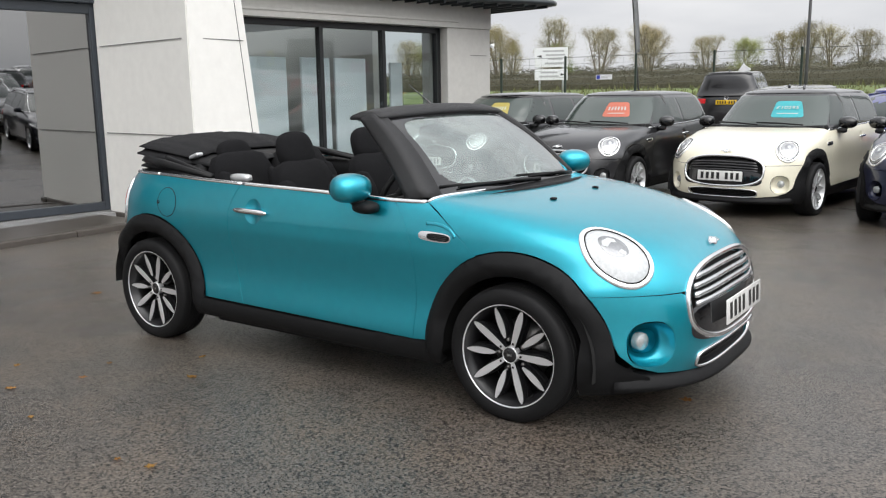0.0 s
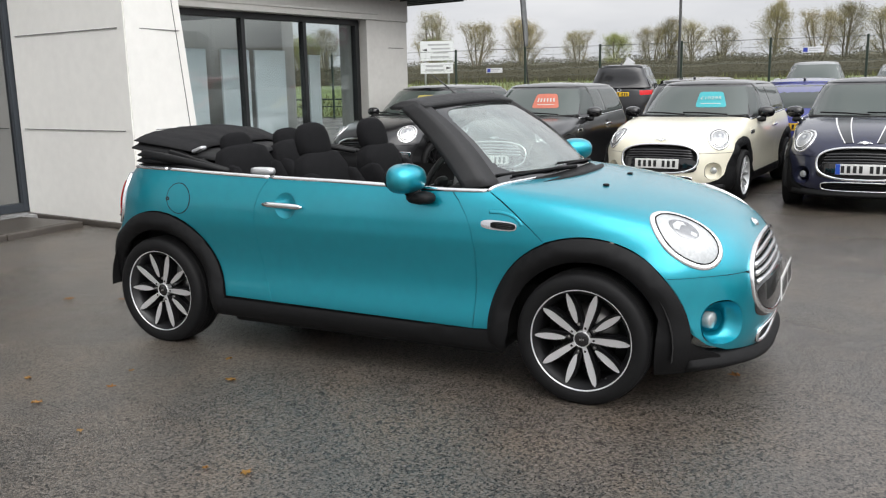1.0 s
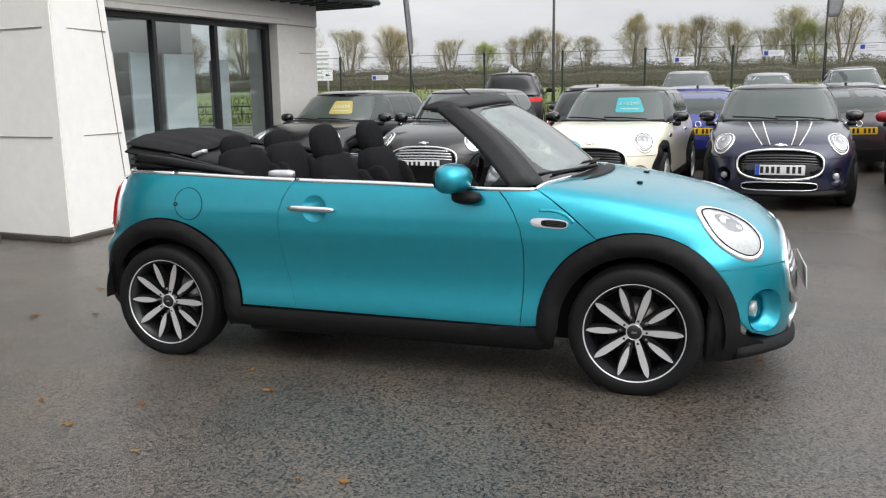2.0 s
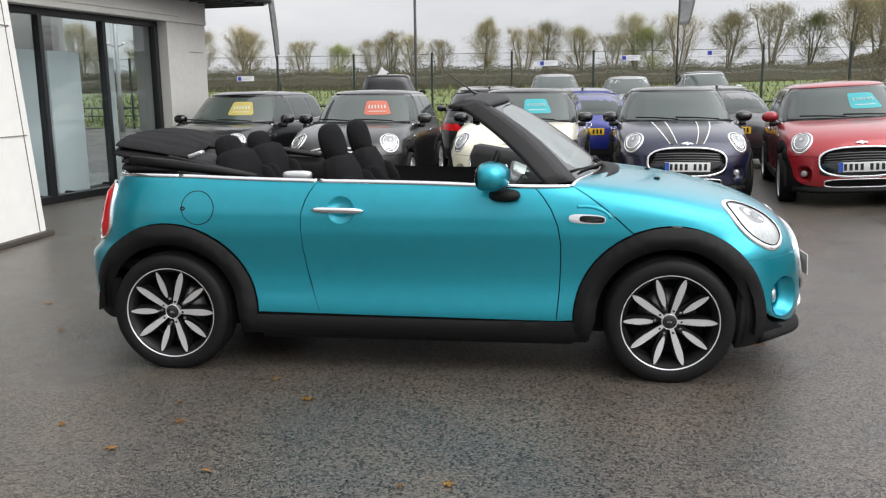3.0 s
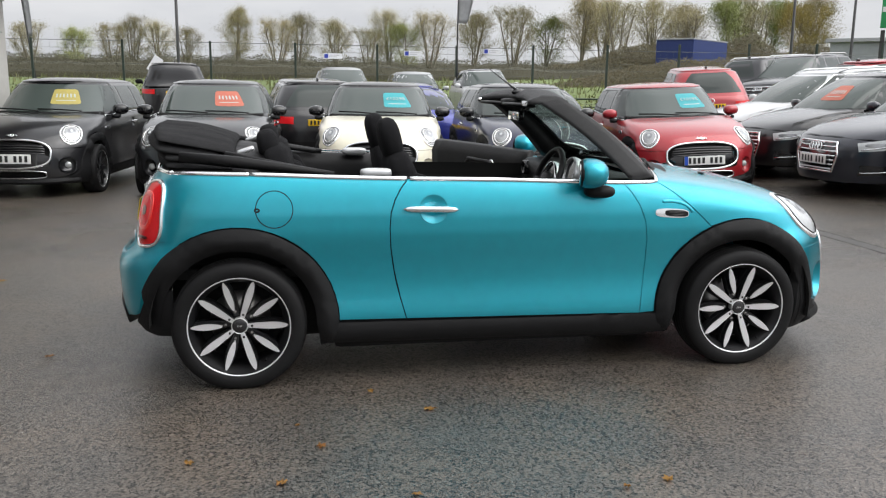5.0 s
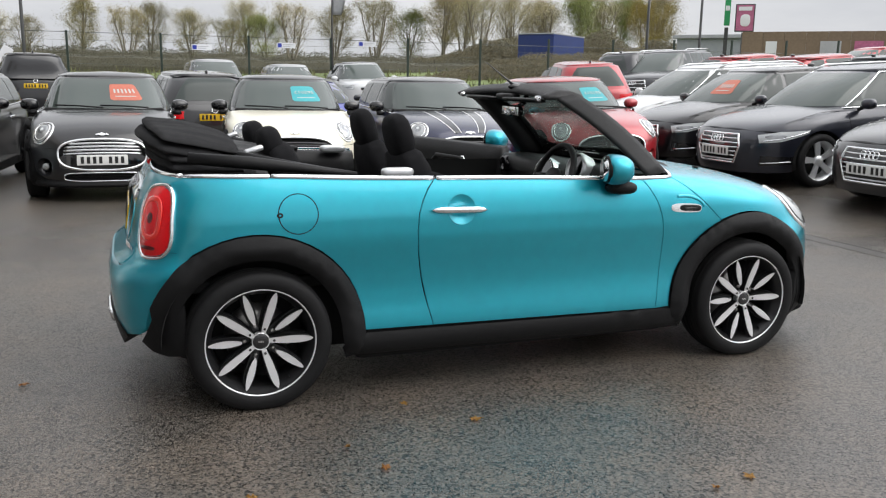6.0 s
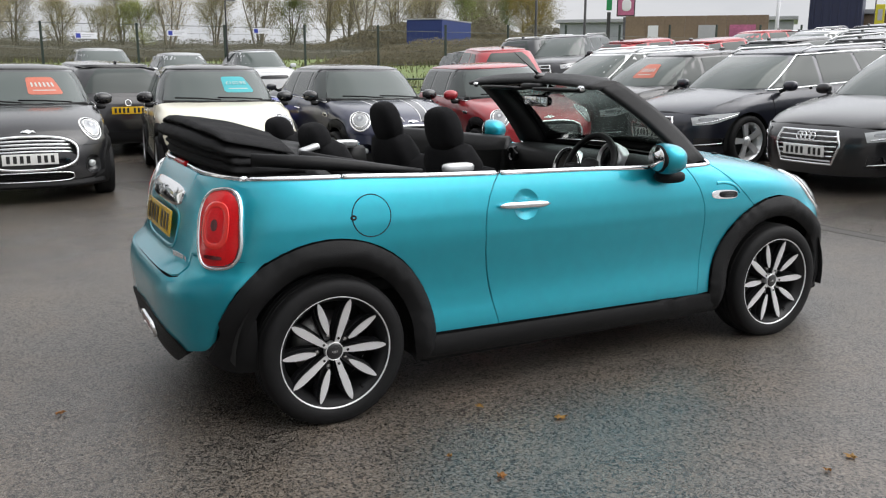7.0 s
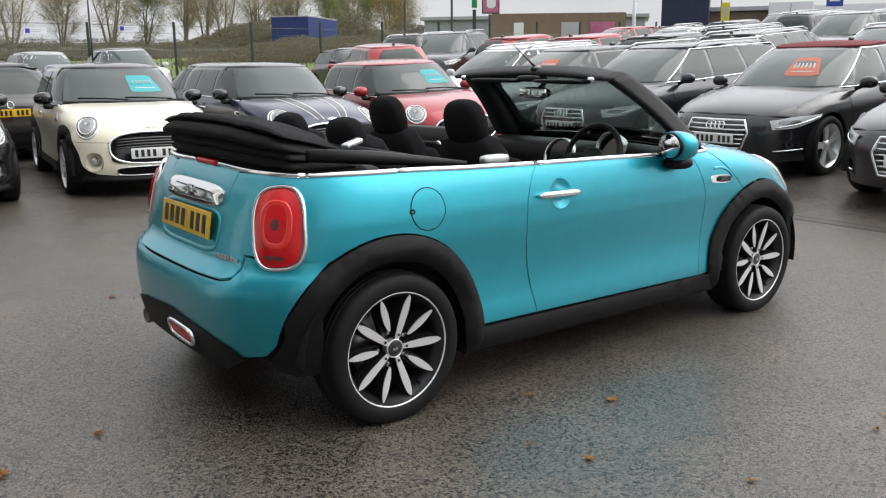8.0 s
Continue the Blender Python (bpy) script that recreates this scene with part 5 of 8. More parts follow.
    for s in (-1, 1):
        for a, b in ((0.62, -0.46), (-0.47, -1.45)):
            if s > 0 and a > 0:
                continue
            rings = []
            for i in range(13):
                x = a + (b - a) * i / 12
                z = float(BELT(x)) - 0.004
                y = 0.758 if x > -1.1 else 0.758 - 0.35 * (x + 1.1) ** 2
                rings.append([(x, s * (y - 0.004), z), (x, s * (y - 0.05), z + 0.004), (x, s * (y - 0.085), z - 0.012), (x, s * (y - 0.10), z - 0.07), (x, s * (y - 0.13), z - 0.42), (x, s * (y - 0.02), z - 0.42)])
            part("door_trim" if a > 0 else "side_trim", loft_bm(rings), LEATHERETTE, car, "black padded inner trim")
    bm.free()
    # dashboard and wheel
    rings = []
    for i in range(21):
        y = -0.68 + 1.36 * i / 20
        hood = 0.035 * math.exp(-((y + 0.37) / 0.17) ** 2)
        rings.append([(0.86, y, 0.93), (0.66, y, 0.948 + hood * 0.4), (0.53, y, 0.942 + hood), (0.50, y, 0.915 + hood * 0.5), (0.52, y, 0.80), (0.58, y, 0.62), (0.86, y, 0.62)])
    dash = part("dashboard", loft_bm(rings), LEATHERETTE, car, "black dashboard")
    sw = lathe_bm([(0.183 + 0.016 * math.cos(2 * math.pi * k / 12), 0.016 * math.sin(2 * math.pi * k / 12)) for k in range(13)], 44)
    for a in (0, 180, 270):
        c, s_ = math.cos(radians(a)), math.sin(radians(a))
        tube_bm([(0.04 * c, 0, 0.04 * s_), (0.175 * c, 0, 0.175 * s_)], [0.026, 0.018], 8, bm=sw)
    superbox_bm(0.13, 0.05, 0.12, 3, seg=16, bm=sw)
    w = part("steering_wheel", sw, LEATHERETTE, car, "three-spoke leather steering wheel")
    w.matrix_basis = pose(0.33, -0.37, 0.90, 0, 0, 90) @ pose(0, 0, 0, 22, 0, 0)
    for y, r, z in ((-0.37, 0.085, 0.945), (0.0, 0.115, 0.86)):
        g = part("instrument_binnacle", lathe_bm([(r - 0.012, 0.0), (r - 0.006, 0.022), (r, 0.022), (r + 0.004, 0.0), (r * 0.9, -0.06)], 40), ALLOYSILVER if y else CHROME, dash, "round instrument binnacle with a bright ring")
        g.matrix_basis = pose(0.475, y, z, 0, 0, 90) @ pose(0, 0, 0, 14, 0, 0)
        f = part("instrument_face", lathe_bm([(0.0005, 0.006), (r - 0.010, 0.006)], 32), GLOSSBLACK, g)
    for y in (-0.60, 0.60):
        v = part("air_vent", lathe_bm([(0.030, 0.0), (0.036, 0.02), (0.044, 0.02), (0.046, -0.02)], 28), GLOSSBLACK, dash, "round air vent")
        v.matrix_basis = pose(0.50, y, 0.885, 0, 0, 90)
    for s in (-1, 1):
        seat(car, -0.41, s * 0.325)
        seat(car, -1.035, s * 0.255, front=False)
    part("centre_console", superbox_bm(0.70, 0.20, 0.22, 4, at=(0.1, 0, 0.70)), LEATHERETTE, car, "black centre console")
    for y in (-0.655, 0.655):
        part("belt_guide", superbox_bm(0.15, 0.055, 0.045, 4, at=(-0.60, y, 0.985)), ALLOYSILVER, car, "silver seat belt guide")
    part("rear_bulkhead", superbox_bm(0.16, 1.30, 0.50, 6, at=(-1.22, 0, 0.78)), LEATHERETTE, car)
    soft_top(car)
    # passenger door, swung open about its front edge
    far = door_panel(car, TEAL, 0.06, mirror=True)
    mu = mirror_unit(far, TEAL, 1)
    rings = []
    for i in range(13):
        x = 0.60 - 1.00 * i / 12
        z = float(BELT(x)) - 0.002
        rings.append([(x, 0.775, z), (x, 0.745, z + 0.034), (x, 0.69, z + 0.022), (x, 0.655, z - 0.05), (x, 0.67, z - 0.30), (x, 0.66, z - 0.62), (x, 0.78, z - 0.64)])
    part("door_lining", loft_bm(rings), LEATHERETTE, far, "black padded door lining")
    part("grab_handle", tube_bm([(0.38, 0.645, 0.80), (0.30, 0.61, 0.88), (0.10, 0.60, 0.89), (0.02, 0.645, 0.84)], 0.016, 10), LEATHERETTE, far)
    part("inner_handle", lathe_bm([(0.030 + 0.007 * math.cos(2 * math.pi * k / 10), 0.007 * math.sin(2 * math.pi * k / 10)) for k in range(11)], 28), CHROME, far, "chrome ring door pull").matrix_basis = pose(0.30, 0.640, 0.845) @ Matrix.Diagonal((0.8, 1, 1.4, 1))
    hinge = Matrix.Translation((0.66, 0.775, 0))
    far.matrix_basis = hinge @ pose(0, 0, 0, 0, 0, -62.5) @ hinge.inverted()
    return car


FABRICSMOOTH = material("black frame covering", (0.017, 0.017, 0.018), rough=0.6, bump=0.35, bump_scale=500, vary=0.3, scale=16)
hero()


# ---- hard-top cars ----
def rise(x, y):
    """The yard lifts gently towards the far fence."""
    t = min(1.0, max(0.0, (y - 9.5) / 11.5))
    far = min(1.0, max(0.0, (y - 14.0) / 12.0))
    run = min(30.0, max(0.0, x - 3.6))
    slope = 0.066 * run * run / (run + 0.8)
    return 0.18 * t * t * (3 - 2 * t) + slope * (1 - 0.65 * far * far * (3 - 2 * far))


def lie(x, y, heading):
    """A car's stance on the sloping yard: turned to its heading, tilted with the ground."""
    c, s = math.cos(radians(heading)), math.sin(radians(heading))
    nose = rise(x + 1.35 * c, y + 1.35 * s) - rise(x - 1.35 * c, y - 1.35 * s)
    side = rise(x - 0.75 * s, y + 0.75 * c) - rise(x + 0.75 * s, y - 0.75 * c)
    z = (rise(x + 1.35 * c, y + 1.35 * s) + rise(x - 1.35 * c, y - 1.35 * s)) / 2
    return pose(x, y, z, 0, 0, heading) @ pose(0, 0, 0, math.degrees(math.atan(side / 1.5)), -math.degrees(math.atan(nose / 2.7)), 0)


def card_price(g, chart, u, z, text, parent):
    """Pale figures on the price card, square to the glass."""
    p, n = g.cast(*chart.rays(np.array([[u, z]])), off=0.0125)
    nz = Vector(n[0])
    nx = Vector((0, 0, 1)).cross(nz).normalized()
    lettering(text, 0.088, CARD_W, parent, "card_figures", Matrix.Translation(p[0]) @ Matrix((nx, nz.cross(nx), nz)).transposed().to_4x4(), 0.0008)


def glasshouse(car, g, xa, nose, roof_mat, pillar_mat, win_side, wind, rearw, belt, roof_z, step=0.09, card=None, front_clear=True, rails=False, price=""):
    """Pillars, glass and roof over a car's waist."""
    s = dict(shell=g, step=step)
    ff, fr = Fan(xa[0], 1), Fan(xa[1], -1)
    mf, mr = math.pi * ff.r / 2, math.pi * fr.r / 2
    lo, hi = belt - 0.03, roof_z - 0.035
    def sym(poly, m):
        p = np.array(poly, float)
        return np.concatenate([p, (p * [-1, 1] + [2 * m, 0])[::-1]])
    put_skin("screen_frame", pillar_mat, car, chart=ff, poly=sym([(0.28, lo), (0.28, hi)], mf), lip=0.0, gap=0, **s)
    put_skin("tail_frame", roof_mat if rearw is None else pillar_mat, car, chart=fr, poly=sym([(0.30, lo), (0.30, hi)], mr), lip=0.0, gap=0, **s)
    for mir in (False, True):
        put_skin("side_frame", pillar_mat, car, chart=SIDE, poly=[(xa[0] + 0.25, lo), (xa[0] + 0.25, hi), (xa[1] - 0.25, hi), (xa[1] - 0.25, lo)], lip=0.0, gap=0, mirror=mir, **s)
        for w in win_side:
            put_skin("side_window", CARDGLASS, car, "dark side window", chart=SIDE, poly=w, off=0.004, lip=0.006, mirror=mir, **s)
    scr = put_skin("windscreen", CARGLASS, car, "windscreen mirroring the grey sky", chart=ff, poly=sym(wind, mf), off=0.004, lip=0.006, **s)
    if card is not None:
        u, z, w, h = mf + 0.20, wind[1][1] * 0.54 + wind[0][1] * 0.46, 0.155, 0.098
        c = put_skin("price_card", card, scr, "price card dulled as if behind reflecting glass", chart=ff, poly=oval(u, z, w, h, 24, 8), off=0.006, lip=0.002, **s)
        if price:
            card_price(g, ff, u, z + 0.012, price, c)
        for k in range(0 if price else 6):
            put_skin("card_bar", CARD_W, c, chart=ff, poly=oval(u - 0.10 + 0.04 * k, z + 0.012, 0.012, 0.026, 12, 6), off=0.0075, lip=0.001, **s)
        put_skin("card_bar", CARD_W, c, chart=ff, poly=oval(u, z - 0.05, 0.105, 0.007, 16, 6), off=0.0075, lip=0.001, **s)
    if rearw is not None:
        put_skin("rear_window", CARDGLASS, car, "dark rear window", chart=fr, poly=sym(rearw, mr), off=0.004, lip=0.006, **s)
    top = Spot((0, 0, 0.5), (0, 0, 1), up=(1, 0, 0), depth=0.0)
    out = []
    zr = roof_z - 0.05
    for sgn, fan in ((1, ff), (-1, fr)):
        uu = np.linspace(0.0, math.pi * fan.r, 28)
        q = g.cast(*fan.rays(np.stack([uu, np.full(28, zr)], -1)))[0]
        q = q[np.abs(q[:, 1]) > -1]
        out.append(q if sgn > 0 else q[::-1])
    ring = np.concatenate([out[0], out[1]])
    put_skin("roof", roof_mat, car, "roof panel", chart=top, poly=top.flat(ring), off=0.008, lip=0.03, gap=0, shell=g, step=step * 1.3)
    p, n = g.cast(*top.rays(top.flat(ring)))
    return scr


MINI_TOP = Shell(
    side=spline((0.90, 0.775), (1.0, 0.755), (1.15, 0.70), (1.28, 0.645), (1.36, 0.60), (1.45, 0.52)),
    front=spline((0.88, 1.02), (0.96, 0.93), (1.1, 0.73), (1.25, 0.52), (1.34, 0.38), (1.42, 0.22)),
    rear=spline((0.90, -1.74), (1.05, -1.71), (1.2, -1.65), (1.32, -1.57), (1.42, -1.44)),
    top=spline((-1.7, 1.375), (-1.2, 1.41), (-0.5, 1.425), (0.1, 1.415), (0.5, 1.37), (1.0, 1.30)),
    crown=spline((-1.5, 0.07), (0.5, 0.07)), nf=3.0, nr=4.0, xf0=-0.25, xr0=-1.05, k=lambda x: 0.05 + 0 * x)


def mini_hardtop(name, at, paint_mat, roof_mat, mirror_mat, label, chrome_slats=False, card=None, five=False, stripes=False, wheels="silver", price=""):
    car = thing(name, at, label, "car", "row of small cars")
    sl = (0.142, 0.105, 0.068, 0.031) if chrome_slats else (0.118, 0.088, 0.058, 0.028)
    mini_body(car, paint_mat, 0.085, sl)
    for mir in (False, True):
        d = door_panel(car, paint_mat, 0.09, mirror=mir)
        mirror_unit(d, mirror_mat, 1 if mir else -1, at=(0.46, 0.875, 1.02))
        p, n = on_shell(MINI, SIDE, belt_line(0.77, -1.5, 24, -0.004), 0.08)
        part("waist_moulding", strip_bm(p, n, 0.014, 0.007, mirror=mir), CHROME, car)
    wd = [(0.70, 0.985), (0.515, 1.335)]
    sides = [[(0.50, 0.985), (-0.40, 0.99), (-0.40, 1.325), (0.20, 1.325)], [(-0.47, 0.995), (-1.30, 1.02), (-1.22, 1.315), (-0.47, 1.325)]]
    if five:
        sides = [[(0.52, 0.985), (-0.10, 0.99), (-0.13, 1.325), (0.22, 1.325)], [(-0.17, 0.99), (-0.80, 0.995), (-0.78, 1.325), (-0.20, 1.325)], [(-0.86, 1.0), (-1.32, 1.03), (-1.24, 1.31), (-0.85, 1.325)]]
    glasshouse(car, MINI_TOP, (-0.25, -1.05), None, roof_mat, GLOSSBLACK, sides, wd, [(0.72, 1.05), (0.75, 1.30)], 0.96, 1.415, card=card, price=price)
    rings_y = np.linspace(-0.68, 0.68, 25)
    cow = [(0.765 + 0.19 * (1 - (abs(y) / 0.715) ** 2.2), y) for y in rings_y]
    part("scuttle", loft_bm([[(x - 0.10, y, 0.985), (x + 0.03, y, 0.972 - 0.035 * y * y), (x + 0.03, y, 0.90), (x - 0.12, y, 0.90)] for x, y in cow]), PLASTIC, car)
    for y0, y1 in ((0.50, -0.05), (-0.02, -0.55)):
        part("wiper", tube_bm([(0.93 - 0.25 * y0 * y0, y0, 1.0), (0.90, (y0 + y1) / 2, 1.02), (0.88 - 0.2 * y1 * y1, y1, 1.025)], 0.009, 6), PLASTIC, car)
    for x in (WHEEL_X, -WHEEL_X):
        for sd in (-1, 1):
            wheel_parts(car, x, sd, wheels)
    # solid near-black box added in place of a shaded cabin
    part("cabin_shade_block", box_bm(2.4, 1.36, 0.5, 0.03, at=(-0.40, 0, 0.74)), DARK, car)
    if stripes:
        r = OVER.r
        for c in (-0.42, 0.42):
            y0 = math.pi / 2 * r + c * 0.86
            for w, m, off in ((0.085, STRIPE_D, 0.0025), (0.012, STRIPE_W, 0.003), (-0.012, STRIPE_W, 0.003)):
                if m is STRIPE_D:
                    poly = [(0.99, y0 - w), (1.86, y0 - w * 0.9), (1.86, y0 + w * 0.9), (0.99, y0 + w)]
                else:
                    e = 0.095 if w > 0 else -0.095
                    poly = [(0.99, y0 + e - 0.009), (1.86, y0 + e * 0.9 - 0.009), (1.86, y0 + e * 0.9 + 0.009), (0.99, y0 + e + 0.009)]
                put_skin("bonnet_stripe", m, car, "bonnet stripe with a pale edge", shell=MINI, chart=OVER, poly=poly, step=0.06, off=off, lip=0.001, gap=0)
    return car


STRIPE_D = material("dark stripe film", (0.02, 0.022, 0.028), rough=0.3, coat=0.6)


def along(front_mid, heading, back=1.64):
    """The pose of a car whose lamps' middle is at front_mid, facing heading."""
    h = radians(heading)
    x, y = front_mid[0] - back * math.cos(h), front_mid[1] - back * math.sin(h)
    return lie(x, y, heading)


mini_hardtop("hatchback_car", along((0.157, 6.08), -96), M_WHITE, GLOSSBLACK, GLOSSBLACK, "cream white small hatchback with a black roof", card=CARD_T, price="£10295")
mini_hardtop("hatchback_car", along((2.31, 5.90), -92.5), M_BLUE, M_GREY, GLOSSBLACK, "dark blue small hatchback with striped bonnet", five=True, stripes=True)
mini_hardtop("hatchback_car", along((4.30, 5.73), -99), M_RED, M_RED, M_RED, "red small hatchback with a price card", card=CARD_T, five=True, price="£10195")
mini_hardtop("hatchback_car", along((-2.00, 6.08), -91.5), M_BLACK, GLOSSBLACK, GLOSSBLACK, "black small hatchback with a bright-barred grille", chrome_slats=True, card=CARD_R)
mini_hardtop("hatchback_car", along((-4.19, 6.45), -96), M_BLACK, GLOSSBLACK, GLOSSBLACK, "black five-door hatchback with a yellow price card", card=CARD_Y, five=True, wheels="black")


def wheel_simple(car, x, y, r, rim_mat, wide=0.22):
    s = 1 if y > 0 else -1
    w = part("wheel", lathe_bm([(r * 0.70, -wide / 2), (r * 0.93, -wide / 2), (r, -wide * 0.4), (r, wide * 0.38), (r * 0.95, wide / 2), (r * 0.74, wide / 2), (r * 0.71, wide * 0.42)], 36), RUBBER, car, "road wheel")
    w.matrix_basis = pose(x, y - s * wide / 2, r * 0.985, 0, 0, 0 if s > 0 else 180)
    part("rim", lathe_bm([(r * 0.74, wide * 0.50), (r * 0.70, wide * 0.42), (r * 0.62, wide * 0.2), (r * 0.62, -wide * 0.3)], 32), rim_mat, w)
    # plain near-black sheet for the shade seen between the spokes
    part("disc", lathe_bm([(0.001, -wide * 0.1), (r * 0.62, -wide * 0.1)], 20), DARK, w)
    bm = loft_bm([[(-0.030, wide * 0.36, 0.05), (0.030, wide * 0.36, 0.05), (0.030, wide * 0.26, 0.05), (-0.030, wide * 0.26, 0.05)], [(-0.042, wide * 0.44, r * 0.71), (0.042, wide * 0.44, r * 0.71), (0.042, wide * 0.30, r * 0.71), (-0.042, wide * 0.30, r * 0.71)]])
    mesh = bpy.data.meshes.new("spoke")
    bm.to_mesh(mesh)
    bm.free()
    mesh.materials.append(rim_mat)
    for i in range(5):
        o = finish("spoke", mesh, None, w, smooth=False)
        o.matrix_basis = pose(0, 0, 0, 0, 72 * i + 11, 0)
    part("hub_cap", lathe_bm([(0.07, wide * 0.25), (0.065, wide * 0.38), (0.001, wide * 0.40)], 20), rim_mat, w)
    return w


def road_car(name, at, paint_mat, label, L=4.5, W=1.82, H=1.43, wb=2.7, fo=0.88, kind="saloon", front="bars", roof_mat=None, rails=False, card=None, chrome_line=False, step=0.11, group="parked cars", rear_detail=True):
    """A parked car of these outer sizes, built like the small ones with fewer panels."""
    car = thing(name, at, label, "car", group)
    roof_mat = roof_mat or paint_mat
    w, xf, ro = W / 2, wb / 2 + fo, L - wb - fo
    xr = -(wb / 2 + ro)
    tall = kind in ("suv", "van")
    belt = 0.64 * H + (0.02 if tall else 0.0)
    cowl_x, cowl_z = wb / 2 - (0.28 if not tall else 0.15), belt + 0.03
    deck = belt + 0.04
    bo_z = belt - (0.17 if not tall else 0.10)
    sh = Shell(
        side=spline((0.15, w * 0.93), (0.3, w * 0.965), (0.5, w * 0.985), (0.68, w), (belt - 0.12, w * 0.985), (belt, w * 0.94), (belt + 0.12, w * 0.88)),
        front=spline((0.15, xf - 0.06), (0.3, xf - 0.01), (0.5, xf), (bo_z - 0.08, xf - 0.03), (bo_z + 0.02, xf - 0.10), (belt + 0.1, xf - 0.3)),
        rear=spline((0.15, xr + 0.08), (0.3, xr + 0.01), (0.5, xr), (belt - 0.1, xr + 0.04), (belt + 0.06, xr + 0.10), (belt + 0.2, xr + 0.2)),
        top=spline((xr, deck), (xr + 0.5, deck + 0.05), (0.0, deck + 0.10), (cowl_x, cowl_z + 0.03), ((cowl_x + xf) / 2, (cowl_z + bo_z) / 2 + 0.05), (xf - 0.12, bo_z + 0.02), (xf + 0.1, bo_z - 0.14)),
        crown=spline((xr, 0.05), (0.0, 0.04), (xf, 0.12)), nf=3.0, nr=4.0, xf0=wb / 2 - 0.3, xr0=-wb / 2 + 0.2, k=lambda x: 0.07 + 0 * x)
    r, zc = (0.335 if not tall else 0.36), 0.33 if not tall else 0.355
    opn = r + 0.045
    b = dict(shell=sh, step=step)
    ff, fr = Fan(wb / 2 - 0.3, 1), Fan(-wb / 2 + 0.2, -1)
    mf, mr = math.pi * ff.r / 2, math.pi * fr.r / 2
    a1 = math.degrees(math.asin(max(-1, (0.21 - zc) / opn)))
    fwd_x, aft_x = wb / 2 + opn + 0.02, -wb / 2 - opn - 0.02
    for mir in (False, True):
        poly = [(wb / 2 + 0.05, belt - 0.01)] + [(fwd_x + 0.1, belt - 0.12), (fwd_x + 0.1, 0.21)] + arc(wb / 2, zc, opn, opn, a1, 180 - a1, 18) + arc(-wb / 2, zc, opn, opn, a1, 180 - a1, 18) + [(aft_x - 0.1, 0.21), (aft_x - 0.1, belt - 0.01)]
        flank = put_skin("body_side", paint_mat, car, chart=SIDE, poly=poly, lip=0.03, gap=0, mirror=mir, **b)
        for x0, tilt in ((wb * 0.33, 0.05), (-wb * 0.08, 0.0), (-wb * 0.42, -0.1)):
            p, n = on_shell(sh, SIDE, [(x0 + tilt, belt - 0.03), (x0 + 0.02, 0.6), (x0, 0.28)], 0.06)
            part("door_seam", strip_bm(p, n, 0.006, 0.002, mirror=mir), DARK, flank)
        for x0 in (-wb * 0.02, -wb * 0.35):
            p, n = on_shell(sh, SIDE, [(x0, belt - 0.13), (x0 + 0.2, belt - 0.13)], 0.05, off=0.012)
            part("door_handle", strip_bm(p, n, 0.026, 0.016, mirror=mir), paint_mat, flank)
        p, n = on_shell(sh, SIDE, [(wb / 2 - opn - 0.03, 0.215), (-wb / 2 + opn + 0.03, 0.215)], 0.1)
        part("sill", strip_bm(p, n, 0.09, 0.02, mirror=mir), PLASTIC, car)
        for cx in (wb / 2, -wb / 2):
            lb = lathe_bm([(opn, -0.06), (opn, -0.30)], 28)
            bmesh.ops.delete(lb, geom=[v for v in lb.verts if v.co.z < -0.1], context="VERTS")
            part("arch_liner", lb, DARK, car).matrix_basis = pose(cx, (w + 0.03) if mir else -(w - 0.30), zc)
    u0 = ff.flat(sh.cast(*SIDE.rays(np.array([[fwd_x + 0.1, 0.5]])))[0])[0, 0]
    nose = put_skin("front_bumper", paint_mat, car, chart=ff, poly=[(u0 - 0.01, 0.21), (2 * mf - u0 + 0.01, 0.21), (2 * mf - u0 + 0.03, bo_z - 0.06), (mf + 0.3, bo_z - 0.02), (mf - 0.3, bo_z - 0.02), (u0 - 0.03, bo_z - 0.06)], lip=0.03, gap=0, **b)
    ov = Over(0.4, 0.9)
    e1 = ov.flat(sh.cast(*SIDE.rays(np.array([(wb / 2 - 0.1, belt - 0.01), (fwd_x, belt - 0.11)])))[0])
    e2 = ov.flat(sh.cast(*ff.rays(np.array([(u0 + 0.02, bo_z - 0.05), (u0 + 0.25, bo_z - 0.03), (mf - 0.3, bo_z - 0.015), (mf, bo_z - 0.012)])))[0])
    hb = np.concatenate([[(cowl_x - 0.16, e1[0, 1])], e1, e2])
    full = np.concatenate([hb, (hb * [1, -1] + [0, math.pi * ov.r])[::-1]])
    put_skin("bonnet", paint_mat, car, chart=ov, poly=full, gap=0.003, lip=0.02, **b)
    v0 = fr.flat(sh.cast(*SIDE.rays(np.array([[aft_x - 0.1, 0.5]])))[0])[0, 0]
    tail = put_skin("tail_panel", paint_mat, car, chart=fr, poly=[(v0 - 0.01, 0.22), (2 * mr - v0 + 0.01, 0.22), (2 * mr - v0 + 0.01, belt), (v0 - 0.01, belt)], lip=0.03, gap=0, **b)
    part("floor_pan", box_bm(L * 0.86, W * 0.70, 0.32, 0.03, at=((xf + xr) / 2, 0, 0.34)), DARK, car)
    # near-black filler box, standing for the shade inside the cabin
    part("cabin_shade_block", box_bm(wb * 0.95, W * 0.80, 0.30, 0.03, at=(-0.25, 0, belt - 0.20)), DARK, car)
    # glass
    wtop_x = cowl_x - (0.72 if not tall else 0.62) * (H - belt) / 0.5
